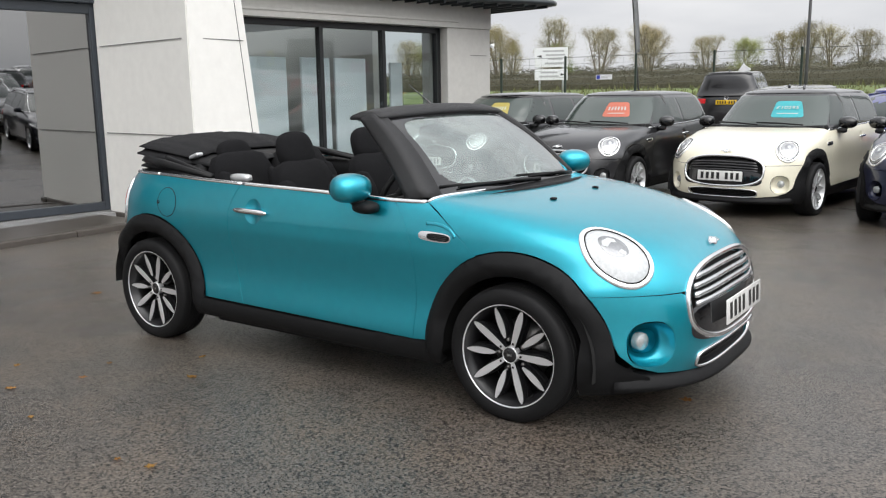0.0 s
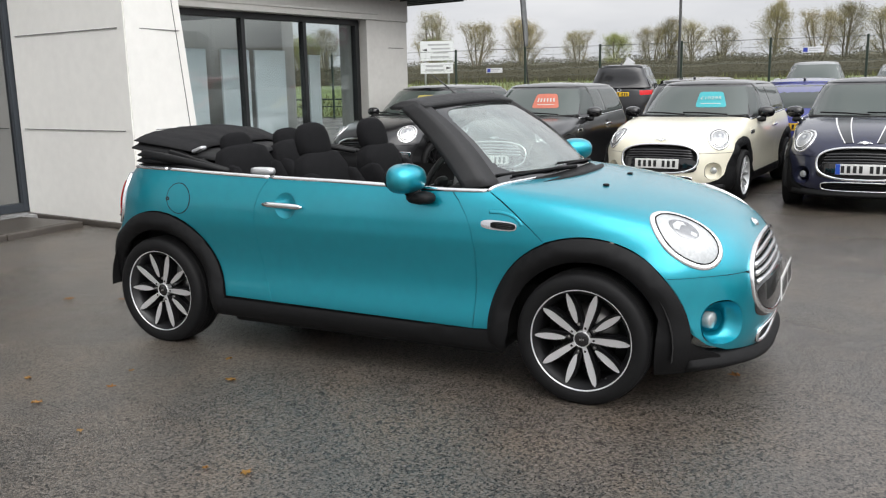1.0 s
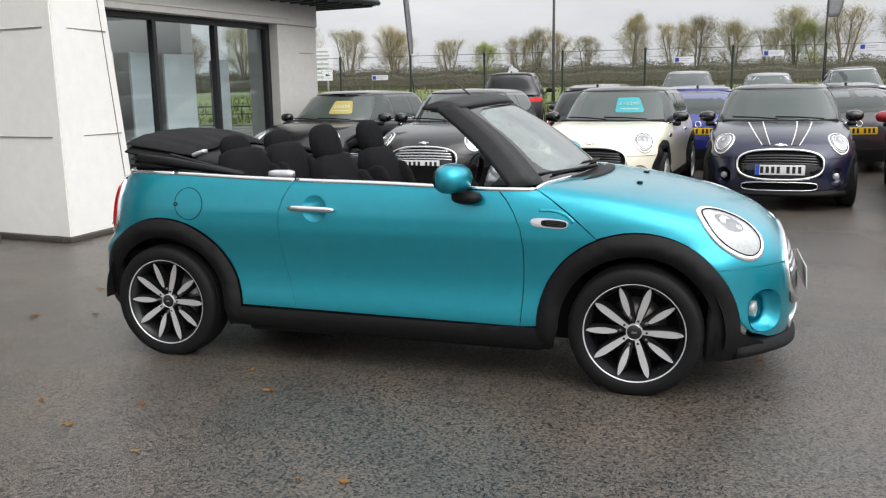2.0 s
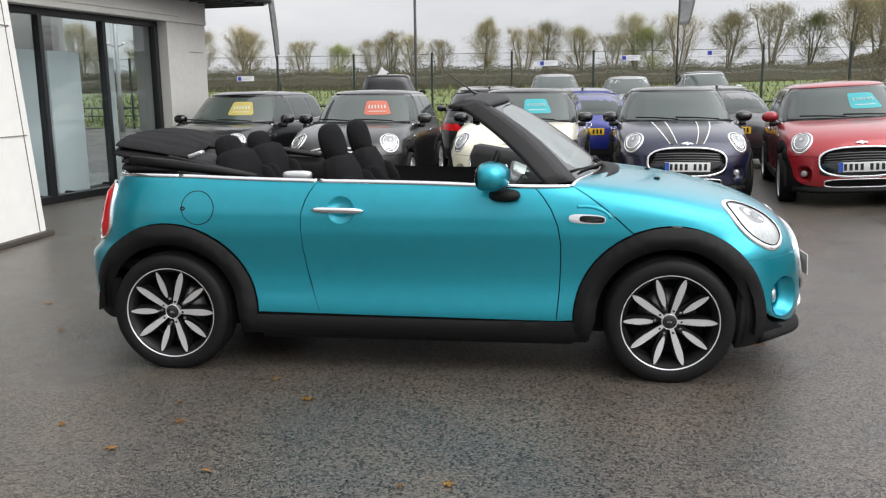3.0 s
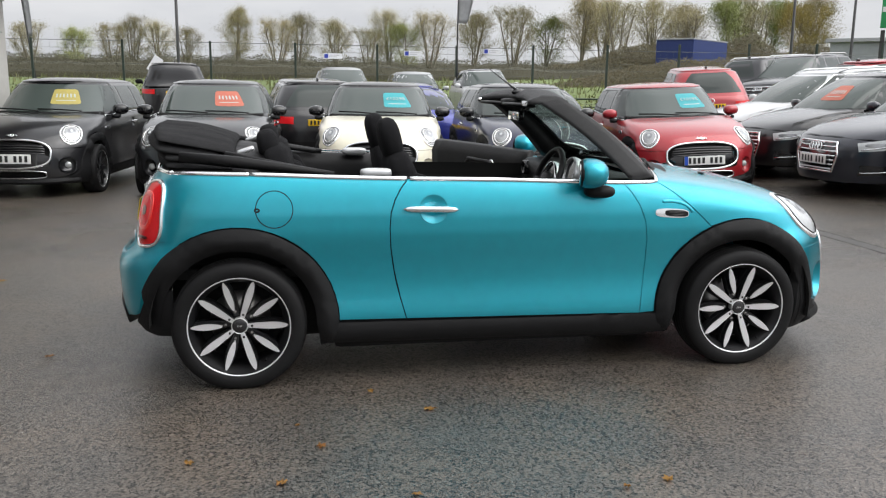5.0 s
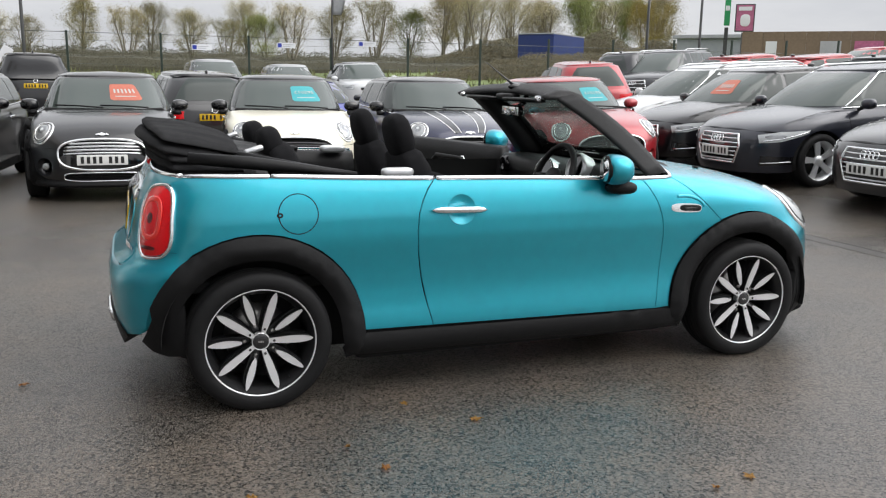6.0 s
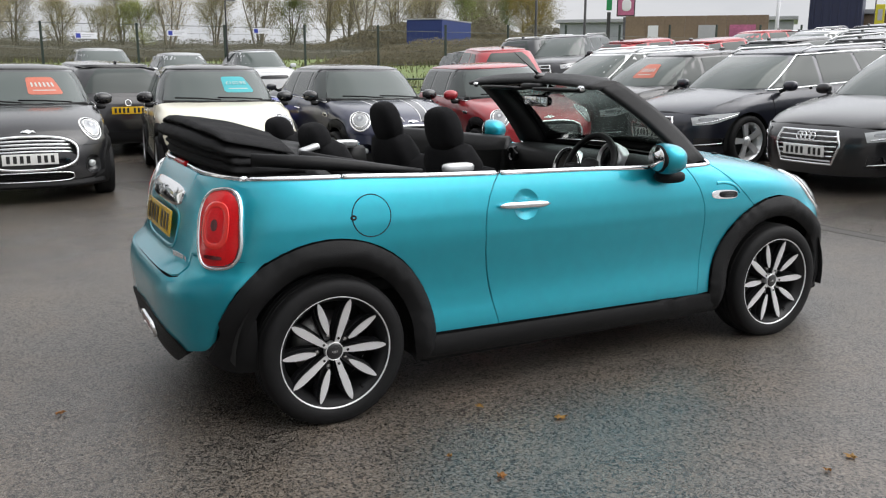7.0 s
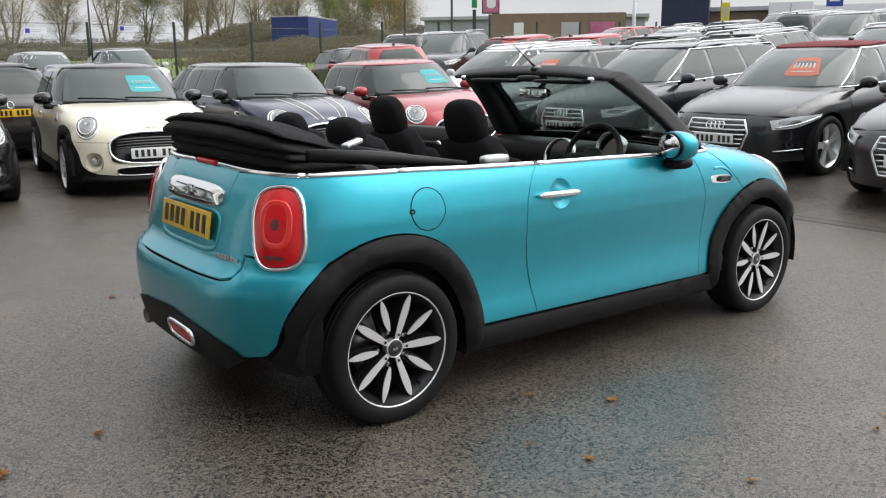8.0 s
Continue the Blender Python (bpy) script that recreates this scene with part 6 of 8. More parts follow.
    ends = {"saloon": (xr + 0.75, xr + 1.35), "hatch": (xr + 0.16, xr + 0.50), "estate": (xr + 0.16, xr + 0.52), "suv": (xr + 0.14, xr + 0.42), "van": (xr + 0.06, xr + 0.16), "coupe": (xr + 0.45, xr + 1.45)}[kind]
    g = Shell(
        side=spline((belt - 0.06, w * 0.94), (belt + 0.1, w * 0.88), (belt + 0.3, w * 0.77), (H - 0.06, w * 0.68), (H + 0.05, w * 0.58)),
        front=spline((belt - 0.06, cowl_x + 0.20), (belt + 0.06, cowl_x + 0.05), ((belt + H) / 2 + 0.03, (cowl_x + wtop_x) / 2 + 0.04), (H - 0.06, wtop_x), (H + 0.05, wtop_x - 0.25)),
        rear=spline((belt - 0.06, ends[0] - 0.05), (belt + 0.08, ends[0] + 0.02), ((belt + H) / 2 + 0.05, ends[0] * 0.55 + ends[1] * 0.45), (H - 0.07, ends[1]), (H + 0.04, ends[1] + 0.3)),
        top=spline((ends[1] - 0.3, H - 0.07), (ends[1] + 0.3, H - 0.025), (0.0, H), (wtop_x, H - 0.02), (wtop_x + 0.5, H - 0.10)),
        crown=spline((-2, 0.06), (1, 0.06)), nf=3.2, nr=4.0, xf0=min(-0.05, wtop_x - 0.45), xr0=ends[1] + 0.35, k=lambda x: 0.05 + 0 * x)
    x1 = wtop_x - 0.02
    bl, tp = belt + 0.035, H - 0.095
    sides = [[(cowl_x - 0.22, bl), (0.02, bl), (-0.02, tp), (x1 - 0.12, tp)], [(-0.05, bl), (-0.85, bl + 0.01), (-0.80, tp - 0.005), (-0.09, tp)]]
    if kind in ("estate", "suv", "van") or ends[1] < -1.3:
        sides.append([(-0.92, bl + 0.012), (ends[0] + 0.28, bl + 0.03), (ends[1] + 0.22, tp - 0.02), (-0.87, tp - 0.008)])
    gf = Fan(g.xf0, 1)
    p0 = gf.flat(g.cast(*gf.rays(np.array([[0.62, belt + 0.03]])))[0])
    glasshouse(car, g, (g.xf0, g.xr0), None, roof_mat, paint_mat if kind != "van" else paint_mat, sides, [(0.62, belt + 0.045), (0.50, H - 0.085)], [(0.62, belt + 0.06), (0.68, H - 0.10)] if kind != "van" else None, belt, H, step=step, card=card)
    if chrome_line:
        for mir in (False, True):
            line = [(cowl_x - 0.20, bl - 0.012), (-0.85, bl - 0.004), (ends[0] + 0.30, bl + 0.018), (ends[1] + 0.12, tp + 0.005), (-0.8, tp + 0.018), (x1 - 0.14, tp + 0.018), (cowl_x - 0.24, bl)]
            p, n = on_shell(g, SIDE, line, 0.05, off=0.003)
            part("window_trim", strip_bm(p, n, 0.018, 0.008, mirror=mir), CHROME, car, "chrome window surround")
    if rails:
        for s_ in (-1, 1):
            part("roof_rail", tube_bm([(x1 - 0.2, s_ * w * 0.66, H - 0.04), (x1 - 0.4, s_ * w * 0.665, H + 0.015), (ends[1] + 0.4, s_ * w * 0.665, H + 0.005), (ends[1] + 0.2, s_ * w * 0.66, H - 0.06)], 0.014, 8), ALLOYSILVER, car, "silver roof rail")
    for s_ in (-1, 1):
        m = part("door_mirror", superbox_bm(0.12, 0.20, 0.13, 2.8, at=(cowl_x - 0.36, s_ * (w + 0.06), belt + 0.075), seg=18), paint_mat if kind != "van" else PLASTIC, car, "door mirror")
        part("mirror_foot", tube_bm([(cowl_x - 0.35, s_ * (w + 0.0), belt + 0.04), (cowl_x - 0.33, s_ * (w - 0.08), belt + 0.0)], 0.025, 8), PLASTIC, m)
        for cx in (wb / 2, -wb / 2):
            wheel_simple(car, cx, s_ * (w - 0.02), r, ALLOYSILVER)
    # face
    gs = Spot((xf - 0.1, 0, 0.0), (1, 0, 0.0), depth=0.6)
    if front == "bars":
        gz0, gz1, gw = 0.33, bo_z - 0.07, 0.40
        out = [(-gw * 0.80, gz0), (gw * 0.80, gz0), (gw, (gz0 + gz1) / 2 + 0.03), (gw * 0.86, gz1), (-gw * 0.86, gz1), (-gw, (gz0 + gz1) / 2 + 0.03)]
        gr = put_skin("grille", GLOSSBLACK, car, "six-sided grille with bright bars", chart=gs, poly=out, off=0.006, lip=0.01, **b)
        p, n = on_shell(sh, gs, out, 0.04, closed=True, off=0.004)
        part("grille_frame", strip_bm(p, n, 0.026, 0.014, closed=True), CHROME, gr)
        for i in range(6):
            z = gz0 + 0.035 + (gz1 - gz0 - 0.06) * i / 5.5
            ww = gw * (0.80 + 0.18 * min(1, (z - gz0) / (gz1 - gz0) * 1.7) - 0.06)
            p, n = on_shell(sh, gs, [(-ww, z), (ww, z)], 0.08, off=0.004)
            part("grille_bar", strip_bm(p, n, 0.018, 0.012), CHROME if i else ALLOYSILVER, gr)
        em = bmesh.new()
        for k in range(4):
            p, n = on_shell(sh, gs, oval(-0.0825 + 0.055 * k, gz1 - 0.058, 0.036, 0.036, 20), 0.03, closed=True, off=0.014)
            strip_bm(p, n, 0.011, 0.009 + 0.001 * (k % 2), em, closed=True)
        part("grille_emblem", em, CHROME, gr, "row of plain bright rings")
        pz = (gz0 + gz1) / 2 - 0.035
    else:
        gz1 = bo_z - 0.10
        gr = put_skin("grille", GLOSSBLACK, car, "dark slim grille", chart=gs, poly=oval(0, gz1 - 0.05, 0.42, 0.055, 32, 4), off=0.005, lip=0.01, **b)
        put_skin("lower_intake", DARK, car, chart=gs, poly=oval(0, 0.33, 0.5, 0.06, 28, 4), off=0.004, lip=0.005, **b)
        pz = 0.47
    pp, pn = sh.cast(*gs.rays(np.array([[0.0, pz]])))
    plate(gr, pose(float(pp[0, 0]) + 0.025, 0, pz, 0, 0, 90))
    for mir in (False, True):
        hz = bo_z - 0.115
        ub = mf - 0.45
        lens = [(ub + 0.01, hz - 0.055), (ub - 0.16, hz - 0.045), (ub - 0.40, hz + 0.040), (ub - 0.42, hz + 0.085), (ub - 0.15, hz + 0.078), (ub + 0.03, hz + 0.045)]
        lmp = put_skin("headlight", WHITELENS, car, "wedge-shaped clear headlight", chart=ff, poly=lens, off=0.006, lip=0.01, mirror=mir, shell=sh, step=0.05)
        p, n = on_shell(sh, ff, [(ub - 0.01, hz - 0.034), (ub - 0.16, hz - 0.008), (ub - 0.40, hz + 0.062)], 0.04, off=0.009)
        part("light_strip", strip_bm(p, n, 0.012, 0.006, mirror=mir), CHROME, lmp)
        put_skin("lamp_core", LAMPDARK, lmp, chart=ff, poly=oval(ub - 0.12, hz + 0.018, 0.09, 0.024, 20, 3), off=0.0075, lip=0.002, mirror=mir, shell=sh, step=0.05)
        put_skin("side_intake", GLOSSBLACK, nose, chart=ff, poly=[(ub + 0.02, 0.30), (ub - 0.28, 0.31), (ub - 0.33, 0.40), (ub + 0.0, 0.43)], off=0.004, lip=0.004, mirror=mir, shell=sh, step=0.08)
        p, n = on_shell(sh, ff, [(ub + 0.0, 0.335), (ub - 0.28, 0.345)], 0.06, off=0.008)
        part("intake_trim", strip_bm(p, n, 0.012, 0.008, mirror=mir), CHROME, nose)
        tz = belt - 0.17
        tl = put_skin("tail_light", REDLENS, car, "red tail light", chart=fr, poly=[(mr - 0.40, tz - 0.06), (mr - 0.80, tz - 0.045), (mr - 0.80, tz + 0.075), (mr - 0.40, tz + 0.065)], off=0.006, lip=0.008, mirror=mir, shell=sh, step=0.07)
    rs = Spot((xr + 0.1, 0, 0.0), (-1, 0, 0), depth=0.6)
    pp, pn = sh.cast(*rs.rays(np.array([[0.0, belt - 0.20]])))
    plate(tail, pose(float(pp[0, 0]) - 0.02, 0, belt - 0.20, 0, 0, -90), yellow=True)
    p, n = on_shell(sh, rs, oval(0, belt - 0.09, 0.045, 0.045, 24), 0.02, closed=True, off=0.004)
    part("tail_emblem", strip_bm(p, n, 0.012, 0.008, closed=True), CHROME, tail)
    put_skin("rear_valance", PLASTIC, tail, chart=fr, poly=[(mr - 0.75, 0.40), (mr + 0.75, 0.40), (mr + 0.8, 0.23), (mr - 0.8, 0.23)], off=0.006, lip=0.02, shell=sh, step=0.1)
    part("roof_aerial", superbox_bm(0.14, 0.05, 0.06, 2, at=(ends[1] + 0.25, 0, H + 0.0), seg=12), GLOSSBLACK, car)
    return car


def stand(x, y, heading):
    return lie(x, y, heading)


# cars facing the row of small ones, and those behind
road_car("estate_car", stand(5.48 + 2.29, 4.92, 180), M_NAVY, "blue-black estate car with chrome window lines", L=4.72, W=1.84, H=1.44, wb=2.82, fo=0.88, kind="estate", rails=True, chrome_line=True, step=0.09)
road_car("cabriolet_car", stand(5.41 + 2.27, 2.40, 180), M_BLACK, "black car with a dark red roof", L=4.67, W=1.85, H=1.42, wb=2.76, fo=0.88, kind="coupe", chrome_line=True, step=0.09, roof_mat=M_MAROON, card=CARD_R)
road_car("hatchback_car", stand(5.65 + 2.05, 6.95, 180), M_BLACK, "black compact hatchback facing the yard", L=3.97, W=1.74, H=1.42, wb=2.47, fo=0.82, kind="hatch", card=CARD_R)
road_car("estate_car", stand(6.0 + 2.3, 8.95, 180), M_PLAINWHITE, "white estate car with silver rails", L=4.7, W=1.84, H=1.46, wb=2.8, fo=0.9, kind="estate", chrome_line=True, rails=True)
road_car("saloon_car", stand(4.85 + 2.25, -0.08, 180), M_BLACK, "black saloon car with a bright grille", L=4.65, W=1.84, H=1.42, wb=2.8, fo=0.88, kind="saloon", chrome_line=True)
road_car("hatchback_car", stand(-0.55, 12.3, 95), M_BLACK, "black hatchback seen from behind", L=4.25, W=1.79, H=1.45, wb=2.62, fo=0.87, kind="hatch", front="slim")
road_car("coupe_car", stand(1.25, 12.4, 92), M_ROYAL, "royal blue coupe seen from behind", L=4.63, W=1.85, H=1.39, wb=2.75, fo=0.9, kind="coupe", front="bars")
road_car("coupe_car", stand(3.75, 12.3, 90), M_GREY, "grey coupe seen from behind", L=4.6, W=1.82, H=1.40, wb=2.75, fo=0.9, kind="coupe", front="slim")
road_car("hatchback_car", stand(8.0, 13.2, 74), M_RED, "bright red hatchback seen from behind", L=3.99, W=1.73, H=1.56, wb=2.47, fo=0.82, kind="hatch", front="slim")
road_car("people_carrier", stand(0.80, 23.0, -88), M_SILVER, "silver people carrier by the fence", L=4.5, W=1.83, H=1.70, wb=2.7, fo=0.9, kind="suv", front="slim")
road_car("hatchback_car", stand(3.10, 23.0, -90), M_SILVER, "silver hatchback by the fence", L=4.2, W=1.77, H=1.60, wb=2.58, fo=0.85, kind="hatch", front="slim")
road_car("hatchback_car", stand(5.45, 23.2, -92), M_PLAINWHITE, "white hatchback with a black roof", L=4.2, W=1.80, H=1.68, wb=2.6, fo=0.85, kind="suv", front="slim", roof_mat=GLOSSBLACK)
road_car("van", stand(-4.05, 20.6, 98), M_BLACK, "black van seen from behind", L=4.4, W=1.76, H=1.72, wb=2.68, fo=0.88, kind="van", front="slim")


# ---- ground ----
def tarmac():
    """Wet tarmac: stones in dark binder, damp films that shine, drier worn patches."""
    m = bpy.data.materials.new("wet tarmac")
    m.use_nodes = True
    nt = m.node_tree
    p = nt.nodes["Principled BSDF"]
    co = nt.nodes.new("ShaderNodeTexCoord")

    def tex(kind, scale, detail=4.0):
        n = nt.nodes.new(kind)
        n.inputs["Scale"].default_value = scale
        if "Detail" in n.inputs:
            n.inputs["Detail"].default_value = detail
        nt.links.new(co.outputs["Object"], n.inputs["Vector"])
        return n

    def ramp(src, a, b, lo, hi):
        n = nt.nodes.new("ShaderNodeMapRange")
        n.inputs["From Min"].default_value, n.inputs["From Max"].default_value = a, b
        n.inputs["To Min"].default_value, n.inputs["To Max"].default_value = lo, hi
        nt.links.new(src, n.inputs["Value"])
        return n.outputs[0]

    def mul(a, b, op="MULTIPLY"):
        n = nt.nodes.new("ShaderNodeMath")
        n.operation = op
        for i, s in enumerate((a, b)):
            if isinstance(s, (int, float)):
                n.inputs[i].default_value = s
            else:
                nt.links.new(s, n.inputs[i])
        return n.outputs[0]

    stones = tex("ShaderNodeTexVoronoi", 95)
    grit = tex("ShaderNodeTexNoise", 140, 3)
    fine = tex("ShaderNodeTexNoise", 75, 5)
    patch = tex("ShaderNodeTexNoise", 0.45, 6)
    streak = tex("ShaderNodeTexNoise", 1.9, 6)
    bw = nt.nodes.new("ShaderNodeRGBToBW")
    nt.links.new(stones.outputs["Color"], bw.inputs[0])
    chip = mul(ramp(bw.outputs[0], 0.62, 0.95, 0.0, 1.0), 2.0, "POWER")
    tone = mul(mul(chip, 10.0), ramp(bw.outputs[0], 0.2, 0.7, 0.35, 1.1), "ADD")
    tone = mul(tone, ramp(patch.outputs["Fac"], 0.35, 0.65, 0.90, 1.10))
    tone = mul(tone, ramp(streak.outputs["Fac"], 0.3, 0.7, 0.90, 1.10))
    tone = mul(tone, ramp(fine.outputs["Fac"], 0.3, 0.7, 0.50, 1.50))
    col = nt.nodes.new("ShaderNodeMix")
    col.data_type = "RGBA"
    col.inputs[6].default_value, col.inputs[7].default_value = (0.0094, 0.0083, 0.0071, 1), (0.0103, 0.0084, 0.0066, 1)
    nt.links.new(ramp(streak.outputs["Fac"], 0.4, 0.65, 0.0, 1.0), col.inputs[0])
    sc = nt.nodes.new("ShaderNodeVectorMath")
    sc.operation = "SCALE"
    nt.links.new(col.outputs[2], sc.inputs[0])
    nt.links.new(tone, sc.inputs["Scale"])
    nt.links.new(sc.outputs[0], p.inputs["Base Color"])
    film = ramp(patch.outputs["Fac"], 0.40, 0.62, 0.25, 0.35)
    nt.links.new(mul(film, ramp(grit.outputs["Fac"], 0.3, 0.7, 0.8, 1.25)), p.inputs["Roughness"])
    wet = mul(ramp(bw.outputs[0], 0.2, 0.8, 0.28, 0.78), ramp(fine.outputs["Fac"], 0.35, 0.65, 0.72, 1.28))
    nt.links.new(wet, p.inputs["Specular IOR Level"])
    b1 = nt.nodes.new("ShaderNodeBump")
    b1.inputs["Strength"].default_value, b1.inputs["Distance"].default_value = 0.70, 0.0036
    nt.links.new(mul(mul(grit.outputs["Fac"], 0.9), mul(bw.outputs[0], 0.35), "ADD"), b1.inputs["Height"])
    b2 = nt.nodes.new("ShaderNodeBump")
    b2.inputs["Strength"].default_value, b2.inputs["Distance"].default_value = 0.08, 0.02
    nt.links.new(streak.outputs["Fac"], b2.inputs["Height"])
    nt.links.new(b2.outputs[0], b1.inputs["Normal"])
    nt.links.new(b1.outputs[0], p.inputs["Normal"])
    return m


def bank(x, y):
    """Height of the land: yard, verge and the grass bank beyond the fence."""
    z = rise(x, y)
    t = min(1.0, max(0.0, (y - 25.5) / 22.0))
    return z + 1.35 * t * t * (3 - 2 * t)


TARMAC = tarmac()
ys = [-600, -60, -20, -6, 0, 4, 8] + [9 + 0.75 * i for i in range(22)] + [26 + 1.5 * i for i in range(17)] + [60, 120, 300, 900]
verts, faces = [], []
xs = [-900, -80, -20, 0, 3, 3.6, 4.0, 4.5, 5, 5.6, 6.4, 7.4, 9, 11, 14, 18, 24, 30, 34, 40, 80, 900]
for yy in ys:
    for xx in xs:
        verts.append((xx, yy, bank(xx, yy) if yy < 55 else bank(xx, 55)))
for j in range(len(ys) - 1):
    for i in range(len(xs) - 1):
        a = j * len(xs) + i
        faces.append((a, a + 1, a + 1 + len(xs), a + len(xs)))
me = bpy.data.meshes.new("ground")
me.from_pydata(verts, [], faces)
tagged(finish("ground", me, TARMAC), "wet dark tarmac yard with shining damp films", "ground", kind="structure")
JOINTPALE = material("worn concrete edging", (0.055, 0.050, 0.044), rough=0.35, vary=0.3, scale=14, bump=0.3, bump_scale=120)


def yard_strip(name, x0, x1, y0, y1, lift, mat, parent):
    """A thin strip laid along the yard, following its slope."""
    rows = []
    for i in range(41):
        y = y0 + (y1 - y0) * i / 40
        wob = 0.012 * noise.noise(Vector((0, y * 1.7, x0)))
        a, b = x0 + wob, x1 + wob
        za, zb = bank(a, y) + lift, bank(b, y) + lift
        rows.append([(a, y, za - 0.03), (a, y, za), (b, y, zb), (b, y, zb - 0.03)])
    return part(name, loft_bm(rows), mat, parent, smooth=False)


edging = thing("yard_joint", pose(0, 0, 0), "pale worn joint across the wet tarmac", "trim", kind="structure")
yard_strip("edging", 4.05, 4.185, -4.0, 4.6, 0.004, JOINTPALE, edging)
yard_strip("crack", 4.185, 4.205, -4.0, 4.6, 0.002, DARK, edging)
GRASS = material("rough grass", (0.125, 0.165, 0.05), rough=0.85, vary=0.45, scale=2.5, bump=0.8, bump_scale=12)
g_y = [25.2 + 1.2 * i for i in range(22)] + [60, 120, 300, 880]
verts, faces = [], []
g_x = [-300, -60, -30, -15, 0, 3, 3.6, 4.0, 4.5, 5, 5.6, 6.4, 7.4, 9, 11, 14, 18, 24, 30, 34, 40, 80, 300]
for yy in g_y:
    for xx in g_x:
        verts.append((xx, yy, (bank(xx, yy) if yy < 55 else bank(xx, 55)) + 0.03))
for j in range(len(g_y) - 1):
    for i in range(len(g_x) - 1):
        a = j * len(g_x) + i
        faces.append((a, a + 1, a + 1 + len(g_x), a + len(g_x)))
me = bpy.data.meshes.new("grass_bank")
me.from_pydata(verts, [], faces)
tagged(finish("grass_bank", me, GRASS), "green rough grass bank beyond the fence", "grass", kind="structure")

# ---- showroom ----
WALL_W = material("white cladding", (0.86, 0.85, 0.81), rough=0.42, vary=0.05, scale=3, bump=0.05, bump_scale=60)
WALL_G = material("pale grey render", (0.50, 0.49, 0.46), rough=0.7, vary=0.08, scale=4, bump=0.1, bump_scale=200)
FRAME_G = material("slate grey window frame", (0.035, 0.042, 0.052), rough=0.4, vary=0.1, scale=6)
FRAME_B = material("black window frame", (0.012, 0.013, 0.014), rough=0.35)
CANOPY = material("dark grey canopy metal", (0.07, 0.08, 0.085), rough=0.4, metal=0.5, vary=0.15, scale=6)
JOINT = material("panel joint", (0.20, 0.195, 0.185), rough=0.9)
PAVE = material("damp brown paving", (0.042, 0.034, 0.027), rough=0.40, vary=0.25, scale=6, bump=0.3, bump_scale=90)
KERB = material("concrete kerb", (0.062, 0.053, 0.045), rough=0.6, vary=0.2, scale=8, bump=0.2, bump_scale=120)
ROOM = material("showroom wall", (0.72, 0.73, 0.73), rough=0.7, vary=0.06, scale=2)
ROOMFLOOR = material("showroom floor", (0.36, 0.36, 0.36), rough=0.25, vary=0.1, scale=4)
BOARD = material("white display board", (0.82, 0.85, 0.87), rough=0.45, vary=0.04, scale=3)


def pane_glass(name, tint, base):
    m = bpy.data.materials.new(name)
    m.use_nodes = True
    nt = m.node_tree
    nt.nodes.clear()
    o, g, t, mx = (nt.nodes.new(k) for k in ("ShaderNodeOutputMaterial", "ShaderNodeBsdfGlossy", "ShaderNodeBsdfTransparent", "ShaderNodeMixShader"))
    g.inputs["Roughness"].default_value = 0.015
    t.inputs["Color"].default_value = (*tint, 1)
    lw, pw, mr = nt.nodes.new("ShaderNodeLayerWeight"), nt.nodes.new("ShaderNodeMath"), nt.nodes.new("ShaderNodeMapRange")
    lw.inputs["Blend"].default_value = 0.5
    pw.operation, pw.inputs[1].default_value = "POWER", 4.0
    mr.inputs["To Min"].default_value, mr.inputs["To Max"].default_value = base, 1.0
    nt.links.new(lw.outputs["Facing"], pw.inputs[0])
    nt.links.new(pw.outputs[0], mr.inputs["Value"])
    nt.links.new(mr.outputs[0], mx.inputs[0])
    nt.links.new(t.outputs[0], mx.inputs[1])
    nt.links.new(g.outputs[0], mx.inputs[2])
    nt.links.new(mx.outputs[0], o.inputs[0])
    return m


PANE = pane_glass("showroom glass", (0.84, 0.88, 0.88), 0.07)
PANE_D = pane_glass("tinted door glass", (0.22, 0.21, 0.20), 0.42)


def wall_box(name, x0, x1, y0, y1, z0, z1, mat, parent=None, label="", bevel=0.01):
    return part(name, box_bm(x1 - x0, y1 - y0, z1 - z0, bevel, at=((x0 + x1) / 2, (y0 + y1) / 2, (z0 + z1) / 2)), mat, parent, label, smooth=False)


